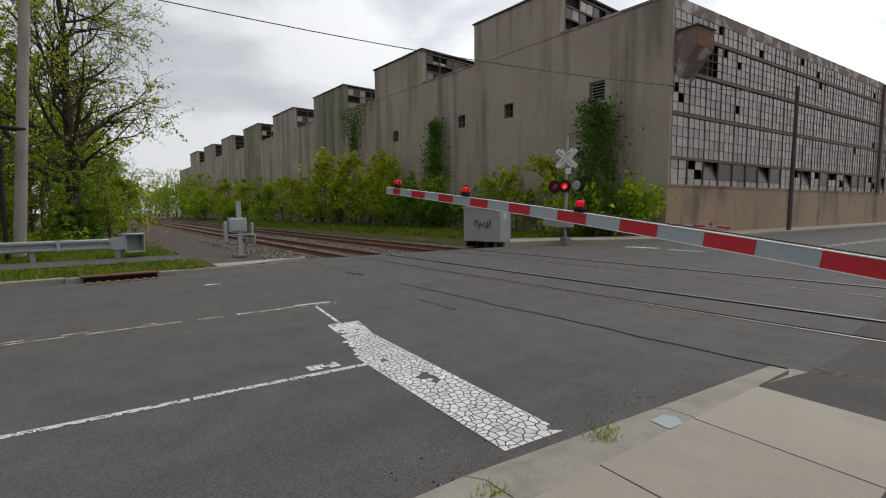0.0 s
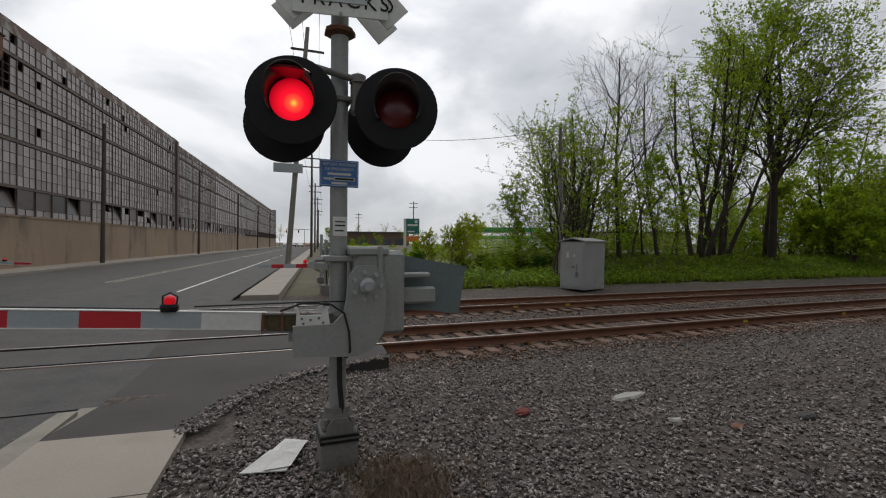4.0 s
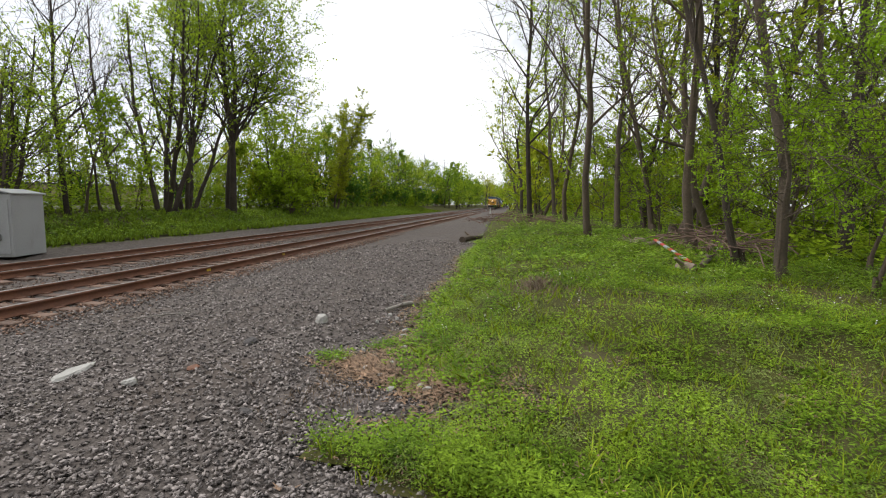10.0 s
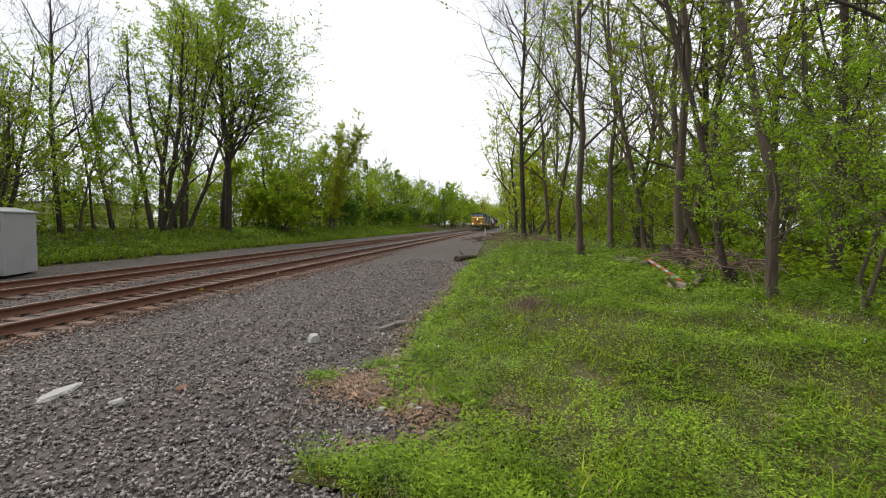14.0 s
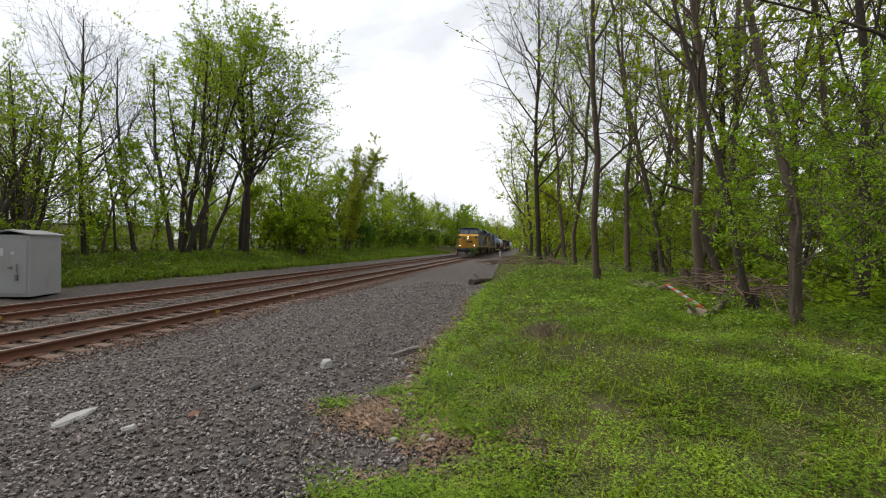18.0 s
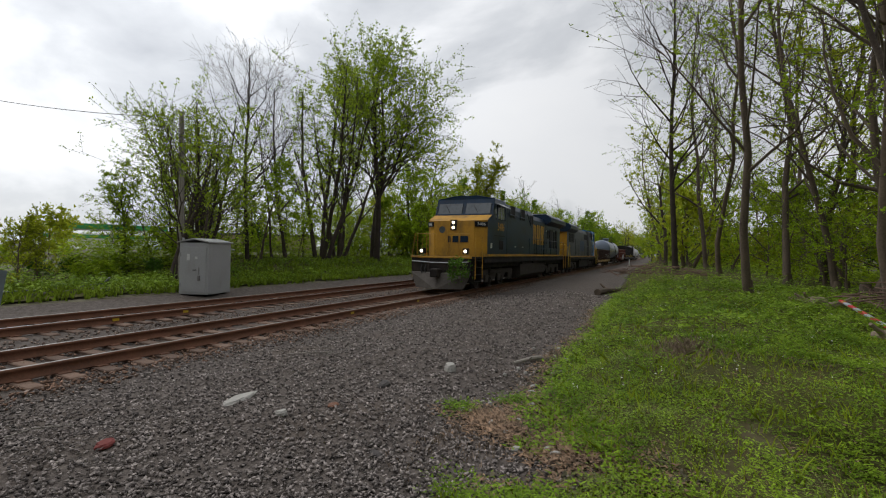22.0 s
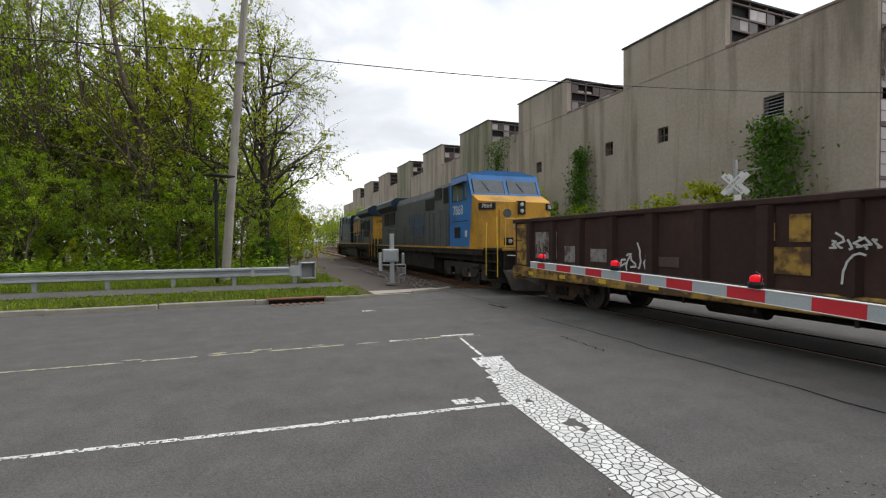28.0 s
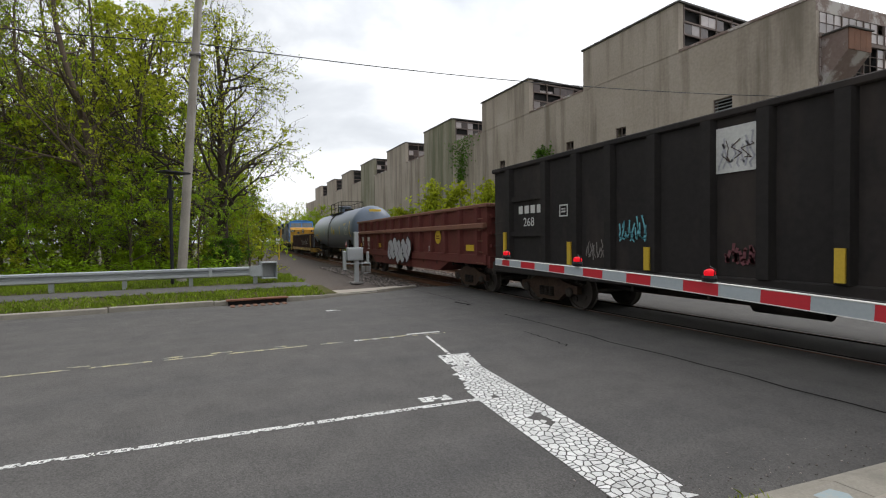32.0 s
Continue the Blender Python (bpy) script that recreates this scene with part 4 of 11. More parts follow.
corner_x = -13.82
holes1 = [(-27.4, -26.4, 9.1, 10.25), (-33.2, -32.2, 9.1, 10.25), (-37.5, -36.4, 9.1, 10.25), (-19.4, -18.2, 9.0, 10.3), (-44.0, -43.0, 9.1, 10.25), (-43.6, -42.6, 2.6, 3.6)]
part("wall", wall_with_holes(-164.5, corner_x, -0.4, LOW_Z, holes1, WALL_Y, 0.5), STUCCO, fac, "stained grey-brown render wall")
frng = random.Random(3)
for k in range(8):
    xl = PENT_L - k * BAY
    xr = xl + PENT_W
    mossy = k in (2, 4)
    m = MB()
    m.box(xl, WALL_Y - (0.06 if mossy else 0.03), LOW_Z - 0.002, xr, WALL_Y + 0.45, HIGH_Z)
    m.box(xl, WALL_Y + 0.45, LOW_Z, xl + 0.4, WALL_Y + 70, HIGH_Z)
    m.box(xl, WALL_Y + 69.6, LOW_Z, xr, WALL_Y + 70, HIGH_Z)
    part("monitor_wall", m, STUCCO_MOSS if mossy else STUCCO, fac)
    if mossy:
        part("mossy_panel", MB().box(xl, WALL_Y - 0.06, -0.3, xr, WALL_Y - 0.004, LOW_Z - 0.002), STUCCO_MOSS, fac, "wall stained dark green by moss and creepers")
    elif k in (0, 1, 3, 5, 6, 7):
        part("wall_pier", MB().box(xl, WALL_Y - 0.03, -0.3, xr, WALL_Y - 0.004, 2.2), STUCCO, fac)
    part("monitor_roof", MB().box(xl - 0.12, WALL_Y - 0.15, HIGH_Z, xr + 0.12, WALL_Y + 70.1, HIGH_Z + 0.12), ROOF, fac, "dark roof edge")
    # broken window band on the side of the monitor
    bars = MB()
    for z in (LOW_Z + 0.5, LOW_Z + 1.35, LOW_Z + 2.2, HIGH_Z - 0.25):
        bars.box(xr - 0.10, WALL_Y + 0.45, z - 0.06, xr + 0.02, WALL_Y + 70, z + 0.06)
    for q in range(40):
        bars.box(xr - 0.09, WALL_Y + 0.5 + q * 1.74, LOW_Z + 0.4, xr + 0.01, WALL_Y + 0.58 + q * 1.74, HIGH_Z)
    bars.box(xr - 0.10, WALL_Y + 0.45, LOW_Z, xr + 0.02, WALL_Y + 70, LOW_Z + 0.45)
    pieces("monitor_bar", bars, MULLION, fac)
    # near-black sheet: the monitor's unlit inside put into colour
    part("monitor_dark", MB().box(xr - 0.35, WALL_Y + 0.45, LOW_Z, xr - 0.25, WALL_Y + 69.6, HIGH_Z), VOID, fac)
    if k < 5:
        for q in range(10):
            for r in range(3):
                u = frng.random()
                if u < 0.25:
                    continue
                ya, za = WALL_Y + 0.58 + q * 1.74, LOW_Z + 0.56 + r * 0.85
                for h in (0, 1):
                    if frng.random() < 0.2:
                        continue
                    part("pane", MB().box(-0.008, 0, 0, 0.008, 0.80, 0.73), PANE_ONE if frng.random() < 0.6 else DARK_PANE, fac,
                         m=pose(xr - 0.05, ya + h * 0.84, za, 0, -frng.choice((0, 0, 0, 35)) if r == 2 else 0, 0))
    # low roof and its parapet capping
    xn = corner_x if k == 0 else PENT_L - (k - 1) * BAY
    part("parapet_capping", MB().box(xr + 0.02, WALL_Y - 0.05, LOW_Z, xn - 0.15, WALL_Y + 0.55, LOW_Z + 0.16), CAPPING, fac, "peeling red and white parapet edge")
part("low_roof", MB().box(-164, WALL_Y + 0.5, LOW_Z - 0.5, -14.5, WALL_Y + 70, LOW_Z - 0.3), ROOF, fac)
for i, h in enumerate(holes1):
    # near-black sheet in place of the shaded room behind
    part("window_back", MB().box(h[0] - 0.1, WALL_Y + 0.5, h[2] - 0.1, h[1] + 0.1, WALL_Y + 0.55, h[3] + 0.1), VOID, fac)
    w = part("window_frame", MB().box(h[0], WALL_Y + 0.1, h[2], h[0] + 0.07, WALL_Y + 0.2, h[3]).box(h[1] - 0.07, WALL_Y + 0.1, h[2], h[1], WALL_Y + 0.2, h[3]).box(h[0] + 0.07, WALL_Y + 0.1, h[2], h[1] - 0.07, WALL_Y + 0.2, h[2] + 0.07).box(h[0] + 0.07, WALL_Y + 0.1, h[3] - 0.07, h[1] - 0.07, WALL_Y + 0.2, h[3]), MULLION, fac)
    if i == 3:
        for s in range(6):
            part("louvre_slat", MB().box(h[0] + 0.07, -0.06, -0.015, h[1] - 0.07, 0.06, 0.015), GALV, w, m=pose(0, WALL_Y + 0.1, h[2] + 0.17 + s * 0.2, 35, 0, 0))
    else:
        part("window_bar", MB().box((h[0] + h[1]) / 2 - 0.03, WALL_Y + 0.12, h[2] + 0.07, (h[0] + h[1]) / 2 + 0.03, WALL_Y + 0.18, h[3] - 0.07).box(h[0] + 0.07, WALL_Y + 0.12, h[2] + 0.5, h[1] - 0.07, WALL_Y + 0.18, h[2] + 0.56), MULLION, w)

# street front, built along its own length and laid against the corner
K = math.atan(0.11)
front = pose(corner_x, WALL_Y, 0, 0, 0, 90 - math.degrees(K))
front_len = 176.0


def fp(name, mb, material, label="", parent=None):
    o = part(name, mb, material, fac, label)
    o.matrix_basis = front
    return o


# in this space x runs along the street, y into the building
fp("base_wall", MB().box(0, 0, -0.4, front_len, 0.5, BASE_Z).box(0, -0.05, BASE_Z, front_len, 0.5, BASE_Z + 0.1), BASE_WALL, "water-stained tan concrete base wall")
fp("parapet", MB().box(0, 0, 13.5, 37.5, 0.5, LOW_Z).box(37.5, 0, 13.0, front_len, 0.5, 13.7), CAPPING, "peeling parapet band")
# near-black sheet: shade behind the panes put into colour
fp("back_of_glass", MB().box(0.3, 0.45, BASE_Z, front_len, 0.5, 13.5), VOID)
fp("end_wall", MB().box(front_len, 0, -0.4, front_len + 0.5, 40, 15.0), STUCCO)
fp("corner_post", MB().box(0.0, -0.02, BASE_Z + 0.1, 0.22, 0.2, 13.5), STUCCO)
bars = MB()
for z, t in ((4.78, 0.07), (7.45, 0.09), (10.0, 0.09), (12.25, 0.09)):
    bars.box(0.22, -0.05, z - t, front_len, 0.12, z + t)
PW = 0.62
rows = [4.88 + 0.615 * i for i in range(4)] + [7.6 + 0.56 * i for i in range(4)] + [10.15 + 0.49 * i for i in range(4)] + [12.4 + 0.55 * i for i in range(2)]
heights = [0.6] * 4 + [0.545] * 4 + [0.475] * 4 + [0.535] * 2
n_col = int((front_len - 0.3) / PW)
for i in range(0, n_col + 1):
    x = 0.25 + i * PW
    if i % 3 == 0:
        bars.box(x - 0.035, -0.03, BASE_Z + 0.1, x + 0.035, 0.1, 13.5)
    elif x < 60:
        bars.box(x - 0.014, -0.005, 4.86, x + 0.014, 0.06, 13.5)
for z in rows:
    bars.box(0.22, -0.004, z - 0.014, 70, 0.055, z + 0.014)
bars.box(36.9, -0.2, BASE_Z + 0.1, 37.5, 0.15, 14.0)
pieces("window_bar", bars, MULLION, fac, "rusted steel window bar", front)
pane_mesh = {}
crng = random.Random(8)
near_panes = 0
far_v, far_f = [], []
pane_skip = {(0, 6), (1, 5), (17, 12), (9, 11), (12, 5), (34, 11), (33, 12)}
for i in range(n_col):
    for j, (z, h) in enumerate(zip(rows, heights)):
        x = 0.25 + i * PW
        if (i, j) in pane_skip or crng.random() < 0.003:
            continue
        if x < 4.6 and 9.3 < z < 12.1 and x > 0.5:
            continue
        tilt = crng.random() < 0.010
        yy = 0.03 + crng.uniform(-0.008, 0.008)
        if i < 22 and near_panes < 300:
            key = round(h, 3)
            if key not in pane_mesh:
                pane_mesh[key] = MB().box(0.016, -0.006, 0.016, PW - 0.016, 0.006, h - 0.004).mesh("pane")
                pane_mesh[key].materials.append(PANE_ONE)
            o = part("pane", pane_mesh[key], None, fac)
            o.matrix_basis = front @ pose(x, yy, z, 12 if tilt else crng.uniform(-0.6, 0.6), 0, 0)
            near_panes += 1
        else:
            n = len(far_v)
            far_v += [(x + 0.016, yy, z + 0.016), (x + PW - 0.016, yy, z + 0.016), (x + PW - 0.016, yy, z + h - 0.004), (x + 0.016, yy, z + h - 0.004)]
            far_f.append((n, n + 1, n + 2, n + 3))
me = raw_mesh("far_panes", far_v, far_f, PANE)
o = part("far_panes", me, None, fac, "rows of dirty panes")
o.matrix_basis = front
tagged(o, kind="stuff")
# vents: dark brown band of sashes above the base wall, some hanging open
sash = MB().box(0.05, -0.02, 0, PW * 3 - 0.05, 0.02, 1.18).mesh("dark_sash")
sash.materials.append(DARK_PANE)
low = MB().box(0.05, -0.01, 0, PW * 1.5 - 0.08, 0.01, 0.57).mesh("low_pane")
low.materials.append(PANE_ONE)
sill_pane = MB().box(0.05, -0.01, 0, PW * 1.5 - 0.05, 0.01, 0.36).mesh("sill_pane")
sill_pane.materials.append(PANE_ONE)
for i in range(100):
    o = part("sill_pane", sill_pane, None, fac)
    o.matrix_basis = front @ pose(0.25 + i * PW * 1.5, 0.07, BASE_Z + 0.12)
for i in range(0, 64):
    x = 0.25 + i * PW * 3
    if crng.random() < 0.72:
        o = part("dark_sash", sash, None, fac)
        o.matrix_basis = front @ pose(x, 0.06, BASE_Z + 0.5, crng.choice((0, 0, 0, -16)), 0, 0)
    else:
        for q in (0, 1):
            for r in (0, 1):
                if crng.random() < 0.7:
                    o = part("low_pane", low, None, fac)
                    o.matrix_basis = front @ pose(x + q * PW * 1.5, 0.05, BASE_Z + 0.5 + r * 0.6)
# enclosed loading bay hanging on the upper front, next to the corner
hb = part("hanging_bay", MB().prism([(0.1, 12.2), (-1.2, 12.2), (-1.2, 11.1), (0.1, 9.5)], "x", 0.5, 2.35), CAPPING, fac, "rusted boarded bay hanging from the glass front")
hb.matrix_basis = front
for k in range(4):
    part("bay_board", MB().box(0.52 + 0.455 * k, -1.235, 11.12, 0.96 + 0.455 * k, -1.202, 12.18), RUST, hb, "rusted board")
part("bay_roof", MB().box(0.4, -1.3, 12.2, 2.45, 0.1, 12.27), ROOF, hb)
part("side_base", MB().box(-19.5, WALL_Y - 0.07, -0.3, corner_x, WALL_Y - 0.034, BASE_Z), BASE_WALL, fac, "water-stained tan base of the side wall")

# ---- train ----
NAVY = mat("navy_loco_paint", (0.008, 0.030, 0.066), (0.005, 0.018, 0.040), rough=0.42, spec=0.2, scale=0.7, fine=12, bump=0.04, stain=(0.011, 0.011, 0.011), stain_scale=(0.6, 0.6, 1.2), stain_cut=(0.40, 0.68), stain_amount=0.85)
GOLD = mat("gold_loco_paint", (0.50, 0.26, 0.022), (0.36, 0.185, 0.02), rough=0.55, spec=0.3, scale=1.2, fine=14, bump=0.05, stain=(0.075, 0.055, 0.035), stain_scale=(1.5, 1.5, 0.8), stain_cut=(0.47, 0.72), stain_amount=0.75)
SKY_BLUE = mat("bright_blue_loco_paint", (0.028, 0.16, 0.42), (0.024, 0.12, 0.33), rough=0.5, spec=0.3, scale=0.8, fine=12, bump=0.04, stain=(0.035, 0.045, 0.06), stain_scale=(0.7, 0.7, 0.9), stain_cut=(0.48, 0.75), stain_amount=0.7)
LOCO_GREY = mat("sooty_grey_loco_paint", (0.12, 0.125, 0.125), (0.065, 0.068, 0.07), rough=0.7, spec=0.25, scale=0.8, fine=12, bump=0.05, stain=(0.05, 0.05, 0.05), stain_scale=(1.2, 1.2, 0.5), stain_cut=(0.45, 0.75), stain_amount=0.7)
UNDER = mat("grimy_underframe", (0.028, 0.0245, 0.022), (0.013, 0.0118, 0.011), rough=0.9, spec=0.15, scale=1.5, fine=15, bump=0.2, stain=(0.062, 0.047, 0.036), stain_scale=(1.5, 1.5, 1.5), stain_cut=(0.5, 0.75), stain_amount=0.6)
TRUCK = mat("dusty_truck_steel", (0.062, 0.052, 0.045), (0.028, 0.024, 0.021), rough=0.9, spec=0.15, scale=2, fine=18, bump=0.2)
WHEEL_STEEL = mat("wheel_steel", (0.10, 0.085, 0.075), (0.05, 0.042, 0.038), rough=0.6, metal=0.5, scale=3, fine=25, bump=0.1)
TREAD = mat("wheel_tread", (0.5, 0.49, 0.48), rough=0.3, metal=1.0, bump=0)
PLOUGH = mat("scoured_plough_steel", (0.13, 0.115, 0.10), (0.055, 0.046, 0.04), rough=0.75, metal=0.2, scale=2.5, fine=22, bump=0.25)
# pale grey base stands for the sky mirrored in the glass
LOCO_GLASS = mat("cab_glass", (0.085, 0.098, 0.108), (0.06, 0.07, 0.078), rough=0.12, scale=1.5, fine=6, bump=0, spec=0.6)
HEADLIGHT = mat("lit_headlight", (0.9, 0.8, 0.6), rough=0.2, bump=0, emit=(1.0, 0.80, 0.50), emit_power=3.2)
CHROME = mat("bare_roof_metal", (0.5, 0.51, 0.52), (0.4, 0.41, 0.42), rough=0.45, metal=0.5, scale=1, fine=10, bump=0.05)
BROWN_GON = mat("brown_gondola_paint", (0.052, 0.029, 0.025), (0.033, 0.02, 0.018), rough=0.8, spec=0.2, scale=0.6, fine=10, bump=0.12, stain=(0.10, 0.06, 0.04), stain_scale=(1.0, 1.0, 0.35), stain_cut=(0.52, 0.75), stain_amount=0.6)
YELLOW_CAR = mat("flaking_yellow_paint", (0.42, 0.26, 0.05), (0.24, 0.145, 0.04), rough=0.75, spec=0.25, scale=2.5, fine=12, bump=0.15, stain=(0.06, 0.036, 0.025), stain_scale=(2.8, 2.8, 3.5), stain_cut=(0.44, 0.58), stain_amount=0.9)
RED_GON = mat("oxide_red_gondola_paint", (0.13, 0.034, 0.028), (0.085, 0.025, 0.022), rough=0.75, spec=0.2, scale=0.6, fine=10, bump=0.1, stain=(0.10, 0.05, 0.035), stain_scale=(1.2, 1.2, 0.3), stain_cut=(0.5, 0.75), stain_amount=0.6)
RED_GON_RIM = mat("rusted_rim", (0.20, 0.085, 0.05), (0.13, 0.055, 0.036), rough=0.85, scale=1, fine=12, bump=0.2)
BLACK_GON = mat("faded_black_gondola_paint", (0.028, 0.025, 0.024), (0.017, 0.015, 0.015), rough=0.75, spec=0.2, scale=0.7, fine=10, bump=0.1, stain=(0.085, 0.065, 0.055), stain_scale=(1.0, 1.0, 0.4), stain_cut=(0.5, 0.8), stain_amount=0.5)
TANK_GREY = mat("blue_grey_tank_paint", (0.118, 0.148, 0.20), (0.094, 0.118, 0.163), rough=0.34, scale=0.5, fine=8, bump=0.03, stain=(0.06, 0.07, 0.085), stain_scale=(0.5, 0.8, 0.8), stain_cut=(0.5, 0.9), stain_amount=0.5)
PALE_TANK = mat("pale_tank_paint", (0.42, 0.42, 0.40), (0.34, 0.34, 0.32), rough=0.45, scale=0.5, fine=8, bump=0.03)
CAR_YELLOW = mat("yellow_reflector", (0.62, 0.42, 0.03), rough=0.5, bump=0)
CAR_WHITE = mat("white_stencil", (0.6, 0.6, 0.58), rough=0.7, bump=0.05, fine=20)
SPRAY_SILVER = mat("silver_spray_paint", (0.42, 0.42, 0.45), (0.3, 0.3, 0.33), rough=0.5, scale=4, fine=20, bump=0.03)
BROWN_FADED = mat("faded_brown_paint", (0.085, 0.055, 0.045), (0.055, 0.035, 0.03), rough=0.85, scale=3, fine=20, bump=0.1)
SPRAY_PALE = mat("worn_pale_spray_paint", (0.30, 0.28, 0.27), (0.16, 0.14, 0.13), rough=0.75, scale=5, fine=30, bump=0.05, stain=(0.05, 0.03, 0.025), stain_scale=(5, 5, 4), stain_cut=(0.48, 0.62), stain_amount=0.85)
SPRAY_CYAN = mat("pale_blue_spray_paint", (0.14, 0.42, 0.5), rough=0.6, bump=0)
PLUM = mat("plum_spray_paint", (0.10, 0.04, 0.08), rough=0.6, bump=0)
FADED_BLUE = mat("sooty_blue_paint", (0.035, 0.07, 0.13), (0.025, 0.045, 0.08), rough=0.7, scale=2, fine=15, bump=0.05)
SPRAY_PINK = mat("dull_pink_spray_paint", (0.15, 0.045, 0.055), rough=0.7, bump=0)
PLACARD = mat("placard_red", (0.5, 0.05, 0.05), rough=0.5, bump=0)

SPEED = 12.75
AXLES = []


def stroke(mb, pts, w, y):
    """A flat brush stroke on the near side of a car, in x and z."""
    for (x0, z0), (x1, z1) in zip(pts, pts[1:]):
        d = math.hypot(x1 - x0, z1 - z0) or 1
        nx, nz = -(z1 - z0) / d * w / 2, (x1 - x0) / d * w / 2
        ex, ez = (x1 - x0) / d * w * 0.3, (z1 - z0) / d * w * 0.3
        mb.add([(x0 - nx - ex, y, z0 - nz - ez), (x1 - nx + ex, y, z1 - nz + ez), (x1 + nx + ex, y, z1 + nz + ez), (x0 + nx - ex, y, z0 + nz - ez)], [(0, 1, 2, 3)])
    return mb


def side_text(body, size, x, z, y, material, parent, name="lettering", far=False):
    me = text_mesh(body, size, 0.003)
    o = part(name, me, material, parent)
    o.matrix_basis = pose(x, y, z, 90, 0, 180 if far else 0)
    return o


wheel_cache = {}


def wheelset(parent, x, r):
    if r not in wheel_cache:
        m = MB()
        for s in (-1, 1):
            m.lathe([(r * 0.25, -0.08), (r * 0.3, -0.075), (r * 0.86, -0.03), (r * 0.9, -0.07), (r, -0.07), (r, 0.06), (r * 1.06, 0.075), (r * 1.06, 0.09), (r * 0.84, 0.09), (r * 0.3, 0.06), (r * 0.25, 0.09)], (0, s * 0.7525, 0), "y", 24)
            for k in range(4):
                a = k * math.pi / 2
                m.box(r * 0.5 * math.cos(a) - 0.05, s * 0.7525 - 0.085, r * 0.5 * math.sin(a) - 0.05, r * 0.5 * math.cos(a) + 0.05, s * 0.7525 - 0.04, r * 0.5 * math.sin(a) + 0.05)
        m.tube([(0, -1.0, 0), (0, 1.0, 0)], 0.08, 10)
        wheel_cache[r] = m.mesh("wheelset", True)
        wheel_cache[r].materials.append(WHEEL_STEEL)
    o = part("wheelset", wheel_cache[r], None, parent)
    o.matrix_basis = pose(x, 0, r)
    AXLES.append((o, x, r))
    return o


def coupler(parent, x, s):
    part("coupler", MB().box(min(x, x + s * 0.55), -0.12, 0.72, max(x, x + s * 0.55), 0.12, 0.98).cbox(x + s * 0.5 - 0.16, -0.2, 0.66, x + s * 0.5 + 0.16, 0.2, 1.04, 0.04), UNDER, parent)


BOGIE = mat("rusty_bogie_steel", (0.085, 0.055, 0.04), (0.04, 0.027, 0.021), rough=0.9, spec=0.15, scale=3, fine=20, bump=0.25)


def freight_truck(car, x, caps=False):
    tr = part("truck", MB().box(x - 0.2, -1.0, 0.42, x + 0.2, 1.0, 0.72), BOGIE, car, "cast steel bogie")
    for s in (-1, 1):
        y0, y1 = (-1.13, -0.98) if s < 0 else (0.98, 1.13)
        m = MB().prism([(x - 1.15, 0.42), (x - 1.15, 0.62), (x - 0.72, 0.68), (x - 0.4, 0.82), (x + 0.4, 0.82), (x + 0.72, 0.68), (x + 1.15, 0.62), (x + 1.15, 0.42), (x + 0.75, 0.44), (x + 0.42, 0.2), (x - 0.42, 0.2), (x - 0.75, 0.44)], "y", y0, y1)
        part("side_frame", m, BOGIE, tr)
        sp = MB()
        for k in (-0.2, 0, 0.2):
            for q in range(5):
                sp.lathe([(0.07, 0), (0.09, 0.02), (0.07, 0.045)], (x + k, s * 1.14, 0.3 + q * 0.05), "z", 8)
        pieces("spring", sp, UNDER, tr)
        for k in (-0.89, 0.89):
            part("bearing_cap", MB().lathe([(0.12, 0), (0.12, 0.06), (0.09, 0.085)] if s > 0 else [(0.12, 0), (0.12, -0.06), (0.09, -0.085)], (x + k, s * 1.12, 0.46), "y", 14), GALV if caps else TRUCK, tr, "pale blue bearing cap" if caps else "")
    for k in (-0.89, 0.89):
        wheelset(tr, x + k, 0.46)
    return tr


